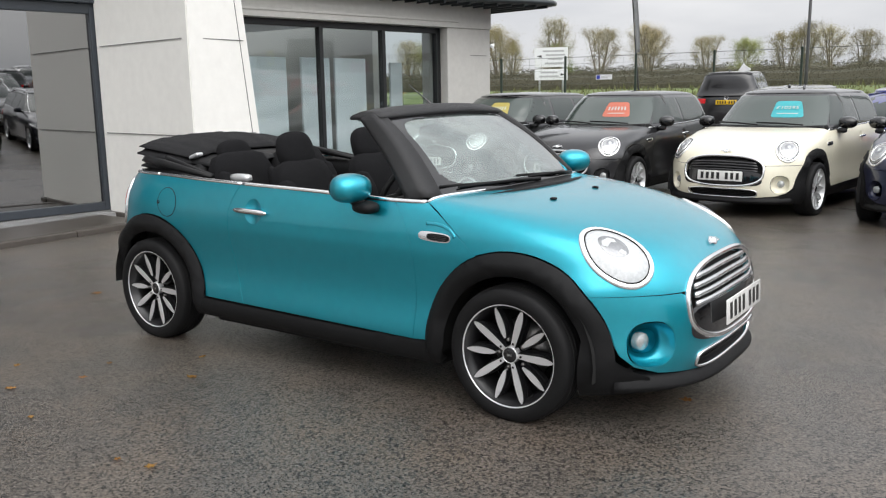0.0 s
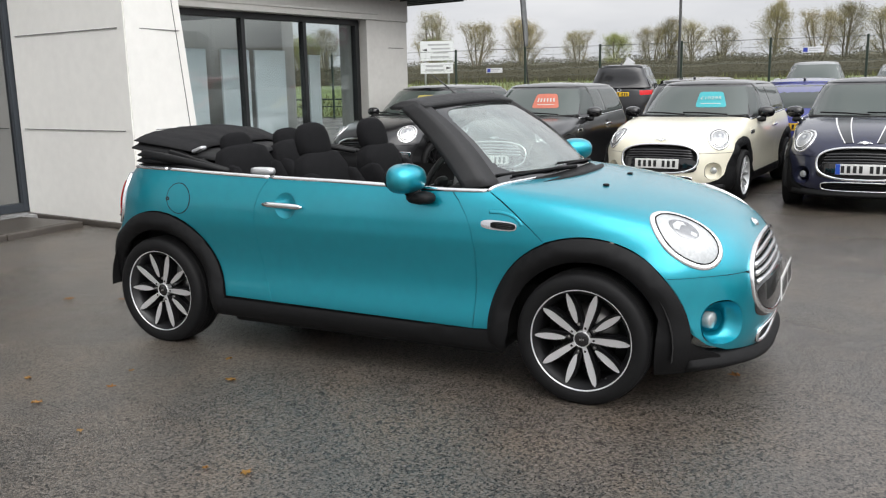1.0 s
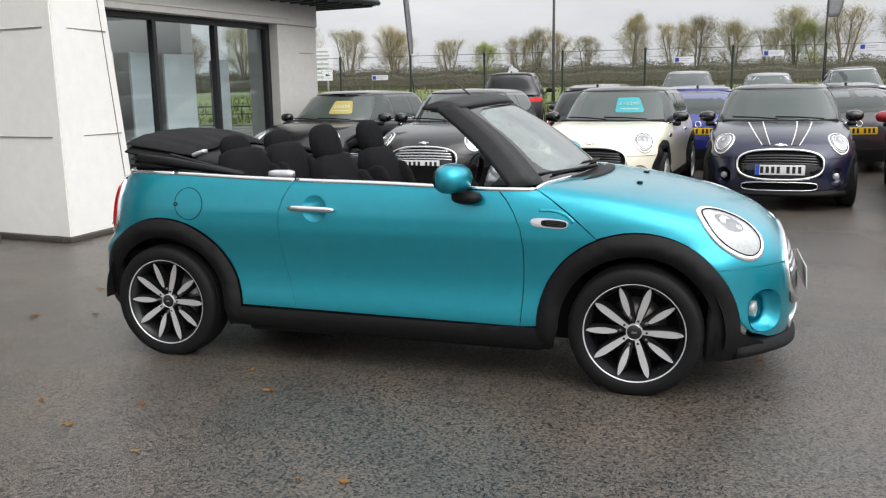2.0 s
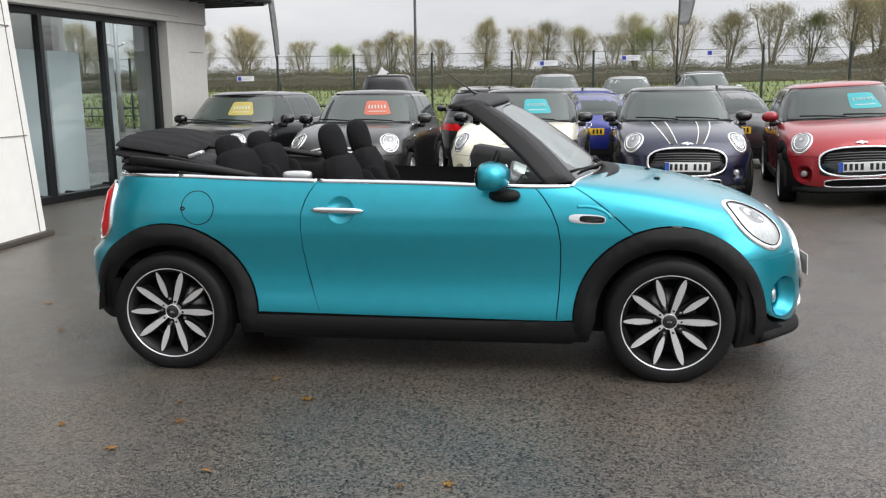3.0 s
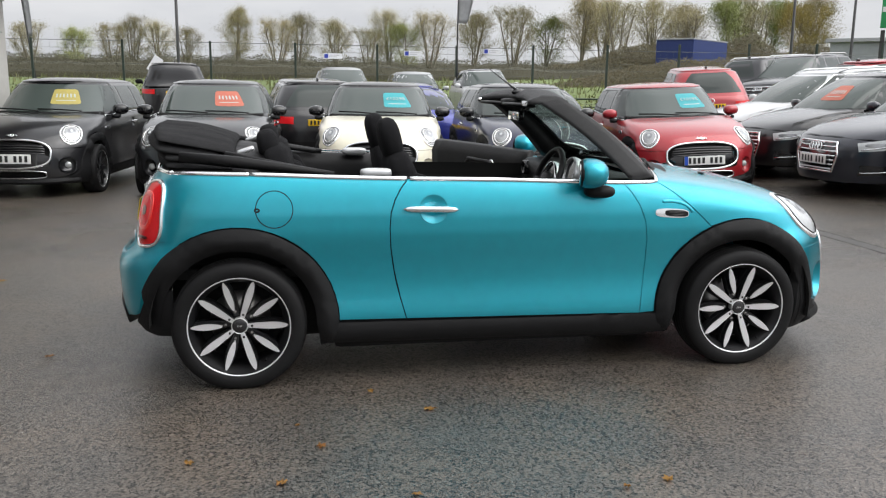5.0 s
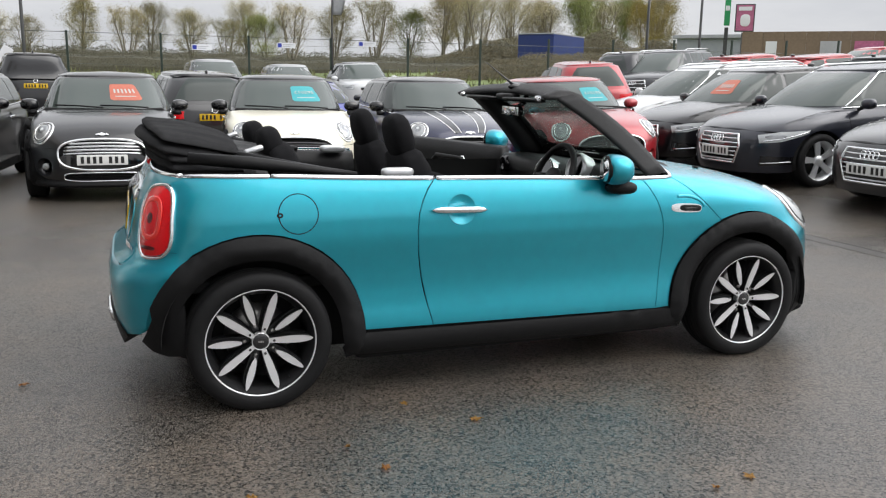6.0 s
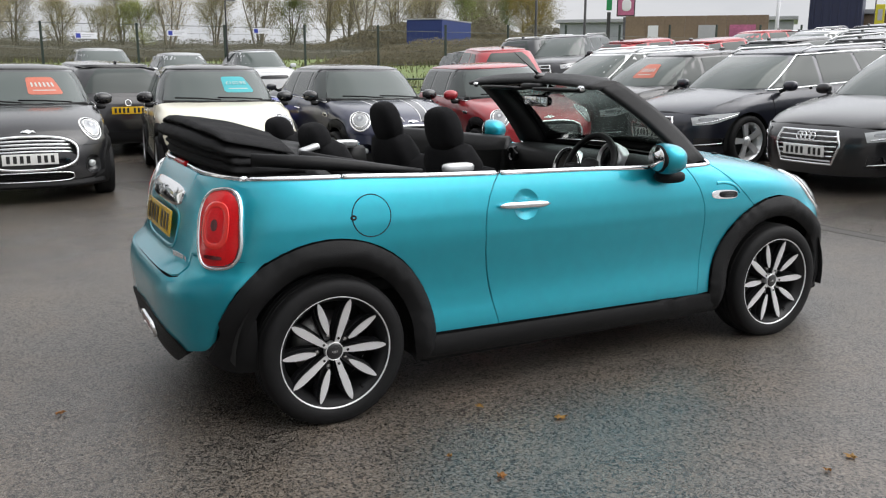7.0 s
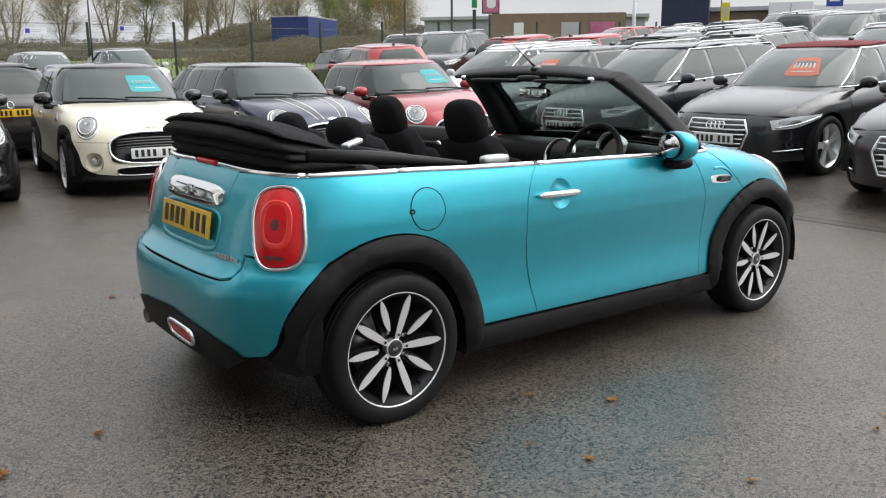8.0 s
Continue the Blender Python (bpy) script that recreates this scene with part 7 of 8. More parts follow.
def showroom():
    b = thing("showroom_building", pose(0, 0, 0), "white-clad car showroom with tall glass walls", "building")
    # tapering white fin wall
    # height above the view is guessed, raised to block light from the west
    z0, z1 = 0.0, 6.8
    sec = []
    for z in (z0, z1):
        yr = 3.14 - 0.115 * z
        sec.append([(-4.38, 2.06, z), (-4.40, yr, z), (-6.70, yr, z), (-6.46, 2.36, z), (-6.44, 2.34, z)])
    bm = loft_bm(sec)
    bmesh.ops.bevel(bm, geom=bm.edges[:], offset=0.012, segments=2, affect="EDGES")
    fin = part("fin_wall", bm, WALL_W, b, "white clad fin wall tapering upwards", smooth=False)
    for z in (1.02, 2.05, 3.1):
        yr = 3.14 - 0.115 * z
        part("panel_joint", box_bm(0.008, yr - 2.06 - 0.14, 0.010, at=(-4.392, (2.06 + yr) / 2, z)), JOINT, fin, smooth=False)
        j = part("panel_joint", box_bm(1.86, 0.008, 0.010), JOINT, fin, smooth=False)
        j.matrix_basis = pose(-5.42, 2.196, z, 0, 0, -7.7)
    part("panel_joint", tube_bm([(-4.394, 3.02, 0.0), (-4.398, 3.02 - 0.115 * 6.8, 6.8)], 0.005, 4), JOINT, fin)
    part("plinth", box_bm(0.30, 1.16, 0.055, 0.008, at=(-4.49, 2.60, 0.027)), KERB, fin, "concrete plinth at the foot")
    part("plinth", box_bm(2.0, 0.05, 0.055, 0.008, at=(0, 0, 0)), KERB, fin).matrix_basis = pose(-5.42, 2.168, 0.027, 0, 0, -7.7)
    # entrance glazing
    turned = pose(-6.50, 2.36, 0, 0, 0, -9) @ pose(6.50, -2.36, 0)
    ent = thing("window_1", turned, "dark tinted glass entrance in slate frames", "window", kind="structure")
    for y0, y1 in ((0.96, 1.06), (2.30, 2.42), (-0.55, -0.47), (-2.05, -1.97), (-3.55, -3.47)):
        wall_box("frame_post", -6.58, -6.46, y0, y1, 0.06, 3.2, FRAME_G, ent)
    for za, zb in ((0.06, 0.16), (2.44, 2.56)):
        wall_box("frame_rail", -6.57, -6.47, -5.0, 2.42, za, zb, FRAME_G, ent)
    for y0, y1 in ((1.06, 2.30), (-0.47, 0.96), (-1.97, -0.55), (-3.47, -2.05)):
        pn = wall_box("pane", -6.525, -6.517, y0, y1, 0.16, 2.44, PANE_D, ent, bevel=0)
        pn.visible_shadow = False
    # fascia and end wall also run up unseen, to cut the western sky
    wall_box("fascia", -6.62, -6.40, -9.0, 2.40, 2.56, 6.6, FRAME_G, b).matrix_basis = turned
    wall_box("end_wall", -14.0, -6.45, -9.2, -5.0, 0.0, 6.6, WALL_G, b)
    # long window, turned ten degrees
    ang = math.degrees(math.atan2(0.42, 2.38))
    base = pose(-5.40, 7.98, 0, 0, 0, 0) @ pose(0, 0, 0, 0, 0, -ang)
    win = thing("window_2", base, "tall showroom window in black frames", "window", kind="structure")
    for y, w in ((0.0, 0.09), (-1.20, 0.07), (-2.42, 0.07), (-3.9, 0.07)):
        wall_box("frame_post", -0.06, 0.05, y - w / 2, y + w / 2, 0.04, 2.47, FRAME_B, win)
    wall_box("frame_rail", -0.06, 0.05, -5.2, 0.04, 2.41, 2.50, FRAME_B, win)
    wall_box("frame_rail", -0.06, 0.05, -5.2, 0.04, 0.0, 0.10, FRAME_B, win)
    for y0, y1 in ((-1.165, -0.045), (-2.385, -1.235), (-3.865, -2.455), (-5.2, -3.935)):
        pn = wall_box("pane", -0.012, -0.004, y0, y1, 0.10, 2.41, PANE, win, bevel=0)
        pn.visible_shadow = False
    w = part("corner_wall", box_bm(0.62, 1.05, 3.0, 0.01, at=(-0.10, 0.575, 1.5)), WALL_G, b, "pale grey corner pier", smooth=False)
    w.matrix_basis = base
    fs = part("window_fascia", box_bm(0.36, 6.4, 0.62, 0.01, at=(0.06, -2.10, 2.81)), WALL_G, b, "pale grey band over the window", smooth=False)
    fs.matrix_basis = base
    jt = part("panel_joint", box_bm(0.01, 0.40, 0.012, at=(0.213, 0.80, 2.06)), JOINT, b, smooth=False)
    jt.matrix_basis = base
    tr = part("fascia_trim", box_bm(0.02, 5.0, 0.03, 0.005, at=(0.245, -2.2, 2.60)), WALL_G, b, smooth=False)
    tr.matrix_basis = base
    sw = part("side_wall", box_bm(5.2, 0.30, 6.6, 0.01, at=(-5.2, 0.95, 3.3)), WALL_G, b, smooth=False)
    sw.matrix_basis = base
    # wall out of view, added height that shades the yard from the west
    up = part("unseen_upper_wall", box_bm(0.3, 7.2, 3.5, 0.01, at=(-0.55, -2.55, 4.85)), WALL_G, b, smooth=False)
    up.matrix_basis = base
    # ribbed canopy with a curved leading edge
    cn = thing("canopy", base @ pose(0, 0, 0), "dark ribbed metal canopy over the window", "canopy")
    edge = spline((-5.0, 0.45), (-1.8, 0.55), (0.2, 0.72), (1.2, 0.98), (1.75, 1.05), (1.95, 0.95))
    rings = []
    for i in range(29):
        y = -5.0 + 6.95 * i / 28
        e = float(edge(y))
        zz = 2.92 + 0.02 * math.sin(i)
        zz = 2.93
        rings.append([(-1.2, y, zz - 0.05), (-1.2, y, zz + 0.06), (e - 0.05, y, zz + 0.05), (e, y, zz), (e - 0.04, y, zz - 0.05)])
    part("canopy_deck", loft_bm(rings), CANOPY, cn, smooth=False)
    for i in range(26):
        y = -4.8 + 0.26 * i
        e = float(edge(y))
        part("canopy_rib", box_bm(e + 1.1, 0.035, 0.05, 0.006, at=((e - 1.2) / 2, y, 2.862)), CANOPY, cn, smooth=False)
    nose_ = [(float(edge(y)) + 0.012, y, 2.925) for y in np.linspace(-5.0, 1.93, 40)]
    part("canopy_edge", tube_bm(nose_, 0.045, 10), CANOPY, cn, "rounded metal leading edge")
    # room behind the glass
    rf = wall_box("room_floor", -14.0, -6.2, -9.0, 9.2, -0.05, 0.05, ROOMFLOOR, b, bevel=0)
    wall_box("room_ceiling", -14.0, -6.6, -9.0, 8.8, 2.75, 2.9, ROOM, b, bevel=0)
    for y0, y1 in ((-9.0, 0.5), (2.2, 4.2), (5.3, 6.0), (7.2, 9.2)):
        wall_box("room_back_wall", -14.1, -13.9, y0, y1, 0, 2.9, ROOM, b, bevel=0)
    wall_box("room_back_wall", -14.1, -13.9, -9.0, 9.2, 2.3, 2.9, ROOM, b, bevel=0)
    wall_box("room_divider", -12.0, -6.75, 2.55, 2.75, 0, 2.9, ROOM, b, bevel=0)
    for k, (x, y, w_, h_) in enumerate(((-6.42, 4.75, 1.25, 1.95), (-6.20, 5.88, 0.60, 1.95), (-6.08, 6.55, 0.62, 1.95), (-6.0, 7.62, 0.30, 1.9))):
        bd = thing("display_board", pose(x, y, 0.05, 0, 0, -10 + 8 * (k % 2)), "pale upright display board on the showroom floor", "board", "display boards")
        part("board_panel", box_bm(0.04, w_, h_, 0.006, at=(0, 0, h_ / 2)), BOARD, bd, smooth=False)
        part("board_foot", box_bm(0.35, 0.06, 0.03, 0.006, at=(0, -w_ * 0.3, 0.015)), FRAME_B, bd, smooth=False)
    dk = thing("reception_desk", pose(-9.5, 1.2, 0.05), "dark reception desk behind the entrance glass", "desk")
    part("desk_front", box_bm(0.7, 1.8, 1.05, 0.02, at=(0, 0, 0.525)), FRAME_G, dk, smooth=False)
    part("desk_top", box_bm(0.85, 1.9, 0.05, 0.01, at=(0, 0, 1.075)), BOARD, dk, smooth=False)
    return b


showroom()
pv = wall_box("pavement", -6.5, -5.30, -30.0, 2.05, -0.2, 0.05, PAVE, bevel=0.008)
tagged(pv, "damp brown paving along the showroom", "pavement", kind="structure")
kb = thing("kerb", pose(0, 0, 0), "low worn concrete kerb stones", "kerb", kind="structure")
stone = bpy.data.meshes.new("kerb_stone")
_b = box_bm(0.13, 0.905, 0.26, 0.014, at=(0, 0, -0.07))
_b.to_mesh(stone)
_b.free()
stone.materials.append(KERB)
for i in range(12):
    o = finish("kerb_stone", stone, None, kb, smooth=False)
    o.matrix_basis = pose(-5.235, 1.55 - 0.915 * i, 0.002)

# ---- fence, rail, signs, flags, posts ----
POSTGREEN = material("dark green post", (0.020, 0.035, 0.025), rough=0.5)
WIRE = material("fence wire", (0.10, 0.11, 0.10), rough=0.5, metal=0.4)
SIGNWHITE = material("white sign", (0.75, 0.76, 0.78), rough=0.5)
SIGNBLUE = material("blue sign", (0.03, 0.05, 0.35), rough=0.5)
GALV = material("galvanised steel", (0.42, 0.43, 0.44), rough=0.45, metal=0.7, vary=0.15, scale=6)
DARKPOST = material("dark lamp post", (0.05, 0.05, 0.052), rough=0.5)
FLAGGREY = material("dark grey flag cloth", (0.42, 0.425, 0.44), rough=0.8, vary=0.15, scale=5)
FENCE_Y = 24.6


def fence():
    f = thing("fence", pose(0, 0, 0), "dark green wire mesh fence along the verge", "fence")
    post = bpy.data.meshes.new("post")
    pb = box_bm(0.07, 0.07, 2.75, 0.008, at=(0, 0, 1.375))
    pb.to_mesh(post)
    pb.free()
    post.materials.append(POSTGREEN)
    for i in range(-14, 24):
        o = finish("post", post, None, f, smooth=False)
        x = -0.63 + 2.72 * i
        o.matrix_basis = pose(x, FENCE_Y, bank(x, FENCE_Y) - 0.25)
    bm = bmesh.new()
    for k in range(11):
        z = bank(0, FENCE_Y) + 0.1 + 0.235 * k
        tube_bm([(-38, FENCE_Y, z), (62, FENCE_Y, z)], 0.0035 if k < 10 else 0.008, 4, bm)
    for i in range(400):
        x = -38 + 0.25 * i
        tube_bm([(x, FENCE_Y - 0.008, bank(0, FENCE_Y) + 0.08), (x, FENCE_Y - 0.008, bank(0, FENCE_Y) + 2.45)], 0.0022, 3, bm, caps=False)
    tagged(part("wire_mesh", bm, WIRE, f, "thin wire mesh", smooth=False), kind="stuff")
    r = thing("railing", pose(0, 0, 0), "low dark steel railing on the verge", "railing")
    part("rail", tube_bm([(-30, 28.5, bank(0, 28.5) + 0.62), (30, 28.5, bank(0, 28.5) + 0.62), (55, 26, bank(0, 26) + 0.8)], 0.035, 8), POSTGREEN, r)
    part("rail", tube_bm([(-30, 28.5, bank(0, 28.5) + 0.30), (30, 28.5, bank(0, 28.5) + 0.30), (55, 26, bank(0, 26) + 0.45)], 0.025, 8), POSTGREEN, r)
    for i in range(24):
        x = -28 + 2.5 * i
        part("rail_post", tube_bm([(x, 28.5, bank(0, 28.5) - 0.1), (x, 28.5, bank(0, 28.5) + 0.64)], 0.03, 6), POSTGREEN, r)


fence()


def parking_sign(x, z):
    s = thing("parking_sign", pose(x, FENCE_Y - 0.06, z), "white and blue parking sign on the fence", "sign", "parking signs")
    part("sign_plate", box_bm(0.62, 0.012, 0.17, 0.004), SIGNWHITE, s, smooth=False)
    part("sign_square", box_bm(0.13, 0.006, 0.13, at=(-0.215, -0.009, 0)), SIGNBLUE, s, smooth=False)
    for dz, w in ((0.03, 0.34), (-0.025, 0.26)):
        part("text_bar", box_bm(w, 0.004, 0.022, at=(-0.12 + w / 2, -0.008, dz)), FLAGGREY, s, smooth=False)


for x, z in ((-9.95, 1.90), (0.60, 2.27), (3.30, 2.40), (6.05, 2.52)):
    parking_sign(x, z)


def feather_flag(x, y, h, lean, low=0.36, wide=0.3):
    f = thing("feather_flag", pose(x, y, bank(x, y), 0, lean, 0), "grey feather flag on a bent pole", "flag", "feather flags")
    part("flag_pole", tube_bm([(0, 0, 0), (0, 0, h * 0.45), (0.02, 0, h * 0.85), (0.12, 0, h), (0.38, 0, h + 0.1)], [0.03, 0.025, 0.018, 0.014, 0.01], 8), DARKPOST, f)
    bm = bmesh.new()
    cols = []
    for i in range(23):
        t = i / 22
        z = h * (low + (1 - low) * t)
        w = wide * math.sin(math.pi * min(1, 0.12 + t * 0.80)) ** 0.6
        row = [bm.verts.new((0.02 + w * k / 6, 0.04 * math.sin(5 * t + 2.2 * k / 6), z + 0.05 * (k / 6) * t)) for k in range(7)]
        cols.append(row)
    for a, b in zip(cols, cols[1:]):
        for k in range(6):
            bm.faces.new((a[k], a[k + 1], b[k + 1], b[k]))
    bmesh.ops.solidify(bm, geom=bm.faces[:], thickness=0.006)
    part("flag_cloth", bm, FLAGGREY, f, "dark grey printed cloth")
    for i in range(4):
        part("flag_mark", box_bm(wide * 0.3, 0.008, 0.12, at=(wide * 0.5, -0.035, h * (low + 0.12 + 0.05 * i))), GALV, f, smooth=False)


feather_flag(-8.7, 25.0, 5.8, -6, 0.44, 0.20)
feather_flag(4.72, 24.0, 6.4, 0, 0.50, 0.55)


def lamp_post(x, y, h, mat, camera_arm=False):
    p = thing("lamp_post", pose(x, y, bank(x, y)), "tall slim steel lamp post", "lamp post", "lamp posts")
    part("post_shaft", tube_bm([(0, 0, 0), (0, 0, 1.4), (0, 0, h)], [0.09, 0.07, 0.05], 10), mat, p)
    if camera_arm:
        for s in (-1, 1):
            part("bracket", tube_bm([(0, 0, 2.75), (s * 0.22, 0, 2.85)], 0.02, 6), mat, p)
            part("camera_housing", superbox_bm(0.12, 0.16, 0.11, 3, at=(s * 0.27, 0, 2.88)), SIGNWHITE, p)
    part("lamp_head", superbox_bm(0.7, 0.25, 0.12, 3, at=(0.25, 0, h)), mat, p)
    return p


lamp_post(-5.6, 35.5, 9.5, DARKPOST)
lamp_post(-13.6, 22.5, 8.0, GALV, True)
lamp_post(22.0, 32.0, 9.5, DARKPOST)
lamp_post(26.5, 34.0, 9.0, DARKPOST)
rs = thing("road_sign", pose(-16.3, 32.5, bank(0, 32.5), 0, 0, 22), "white road direction sign with two panels", "sign")
for s in (-0.55, 0.55):
    part("sign_post", tube_bm([(s, 0.04, -0.2), (s, 0.04, 2.9)], 0.045, 8), GALV, rs)
for z0, z1 in ((2.05, 2.95), (1.45, 1.95)):
    part("sign_panel", box_bm(1.55, 0.03, z1 - z0, 0.01, at=(0, 0, (z0 + z1) / 2)), SIGNWHITE, rs, smooth=False)
for z, w, c in ((2.78, 1.0, 0.1), (2.6, 0.9, 0.2), (2.42, 0.7, 0.2), (2.22, 0.9, 0.15), (1.80, 0.8, -0.1), (1.62, 0.9, -0.1)):
    part("text_bar", box_bm(w, 0.012, 0.075, at=(c, -0.018, z)), FLAGGREY, rs, smooth=False)
for z, s in ((2.55, -1), (1.70, 1)):
    part("arrow", tube_bm([(s * 0.68, -0.022, z), (s * 0.45, -0.022, z)], [0.005, 0.06], 4), INK, rs, smooth=False)

# ---- trees, hedge and scrub ----
BARK = material("grey bark", (0.20, 0.175, 0.14), rough=0.9, vary=0.3, scale=6)


def leaf_material(name, a, b):
    m = bpy.data.materials.new(name)
    m.use_nodes = True
    nt = m.node_tree
    p = nt.nodes["Principled BSDF"]
    p.inputs["Roughness"].default_value = 0.7
    geo, mix, info = nt.nodes.new("ShaderNodeNewGeometry"), nt.nodes.new("ShaderNodeMix"), nt.nodes.new("ShaderNodeObjectInfo")
    mix.data_type = "RGBA"
    mix.inputs[6].default_value, mix.inputs[7].default_value = (*a, 1), (*b, 1)
    add = nt.nodes.new("ShaderNodeMath")
    add.operation = "MULTIPLY_ADD"
    add.inputs[1].default_value = 0.55
    sub = nt.nodes.new("ShaderNodeMath")
    sub.operation = "MULTIPLY"
    sub.inputs[1].default_value = 0.45
    nt.links.new(info.outputs["Random"], sub.inputs[0])
    nt.links.new(geo.outputs["Random Per Island"], add.inputs[0])
    nt.links.new(sub.outputs[0], add.inputs[2])
    nt.links.new(add.outputs[0], mix.inputs[0])
    nt.links.new(mix.outputs[2], p.inputs["Base Color"])
    p.inputs["Transmission Weight"].default_value = 0.0
    return m


LEAF_Y = leaf_material("yellowing leaves", (0.22, 0.215, 0.10), (0.36, 0.29, 0.15))
LEAF_G = leaf_material("green leaves", (0.12, 0.18, 0.05), (0.26, 0.27, 0.08))
LEAF_H = leaf_material("hedge leaves", (0.046, 0.048, 0.026), (0.074, 0.066, 0.037))
LEAF_S = leaf_material("autumn scrub", (0.060, 0.062, 0.028), (0.115, 0.088, 0.042))
LEAF_O = leaf_material("golden leaves", (0.22, 0.20, 0.045), (0.32, 0.22, 0.05))


def tree(name, seed, h, w, leaves, mat, label, stems=3, leaf=0.088, low=0.22):
    rng = random.Random(seed)
    t = thing(name, pose(0, 0, 0), label, "tree", "row of trees")
    bm, tips = bmesh.new(), []
    for s in range(stems):
        a = rng.uniform(0, 6.28)
        lean = rng.uniform(0.05, 0.26)
        pts, rad = [], []
        for k in range(8):
            u = k / 7
            pts.append((math.cos(a) * lean * w * u * 1.6 + rng.uniform(-0.06, 0.06), math.sin(a) * lean * w * u * 1.6 + rng.uniform(-0.06, 0.06), h * 0.93 * u))
            rad.append(0.13 * h / 8 * (1 - u) ** 0.8 + 0.012)
        tube_bm(pts, rad, 6, bm)
        for b in range(15):
            u = rng.uniform(low, 0.95)
            i = min(6, int(u * 7))
            p0 = Vector(pts[i]).lerp(Vector(pts[i + 1]), u * 7 - i)
            a2 = rng.uniform(0, 6.28)
            ln = w * 0.5 * math.sin(math.pi * min(0.97, 0.2 + u * 0.78)) * rng.uniform(0.6, 1.1)
            d = Vector((math.cos(a2), math.sin(a2), rng.uniform(0.7, 1.6))).normalized()
            p1, p2 = p0 + d * ln * 0.5 + Vector((0, 0, 0.05)), p0 + d * ln + Vector((0, 0, ln * 0.15))
            tube_bm([p0, p1, p2], [0.035 * h / 8, 0.02 * h / 8, 0.006], 5, bm, caps=False)
            tips += [p1, p2, p0.lerp(p2, 0.75), p2 + Vector((rng.gauss(0, 0.2), rng.gauss(0, 0.2), rng.gauss(0.1, 0.25)))]
            for _ in range(6):
                d2 = (d + Vector((rng.gauss(0, 0.6), rng.gauss(0, 0.6), rng.gauss(0.2, 0.4)))).normalized()
                q = p1.lerp(p2, rng.random())
                e = q + d2 * ln * 0.45
                tube_bm([q, e], [0.012 * h / 8 + 0.004, 0.004], 4, bm, caps=False)
                tips += [e, q.lerp(e, 0.6)]
    part("trunk", bm, BARK, t, "bare grey trunk and limbs")
    verts, faces = [], []
    for _ in range(leaves):
        c = Vector(rng.choice(tips)) + Vector((rng.gauss(0, 0.17), rng.gauss(0, 0.17), rng.gauss(0, 0.17))) * (w / 3.2)
        sz = leaf * rng.uniform(0.5, 1.25)
        u = Vector((rng.gauss(0, 1), rng.gauss(0, 1), rng.gauss(0, 1))).normalized()
        v = u.orthogonal().normalized()
        k = len(verts)
        verts += [c - u * sz * 0.5, c + v * sz * 0.32, c + u * sz * 0.5, c - v * sz * 0.32]
        faces.append((k, k + 1, k + 2, k + 3))
    me = bpy.data.meshes.new("crown")
    me.from_pydata([tuple(v) for v in verts], [], faces)
    tagged(finish("crown", me, mat, t, "thin autumn foliage with gaps", smooth=False), kind="stuff")
    return t


kinds = [tree("tree", 3, 7.6, 5.4, 16000, LEAF_Y, "sparse multi-stemmed tree with yellowing leaves", 4),
         tree("tree", 5, 7.0, 4.8, 9000, LEAF_Y, "thin multi-stemmed tree nearly bare of leaves", 4),
         tree("tree", 8, 6.6, 5.0, 20000, LEAF_G, "rounded tree with green leaves", 3, low=0.12),
         tree("tree", 11, 8.6, 5.0, 16000, LEAF_Y, "tall slender tree with autumn leaves", 4),
         tree("tree", 14, 7.4, 6.0, 21000, LEAF_O, "broad tree with golden leaves", 3, low=0.1)]
rng = random.Random(21)
TREE_END = 46.0
spots = []
for i in range(58):
    x = -48 + 2.1 * i + rng.uniform(-0.9, 0.9)
    far = 62 + rng.uniform(-4, 5)
    gap = i in (14, 20, 29)
    if gap or x > TREE_END:
        continue
    big = 0.66 + 0.17 * max(0.0, (x - 4) / 18)
    k = [0, 1, 0, 2, 1, 3, 0, 1, 2, 3, 1, 0][i % 12] if x < 38 else [0, 4, 2, 4][i % 4]
    spots.append((x, far, k, min(1.06, 0.98 * big) * rng.uniform(0.84, 1.10), rng.uniform(0, 360)))
used = set()
for x, y, k, s, a in spots:
    m = pose(x, y, bank(x, 50) - 0.1, 0, 0, a)
    if k not in used:
        used.add(k)
        kinds[k].matrix_basis = m @ Matrix.Diagonal((s, s, s, 1))
    else:
        c = copy_thing(kinds[k], m)
        c.scale = (s, s, s)


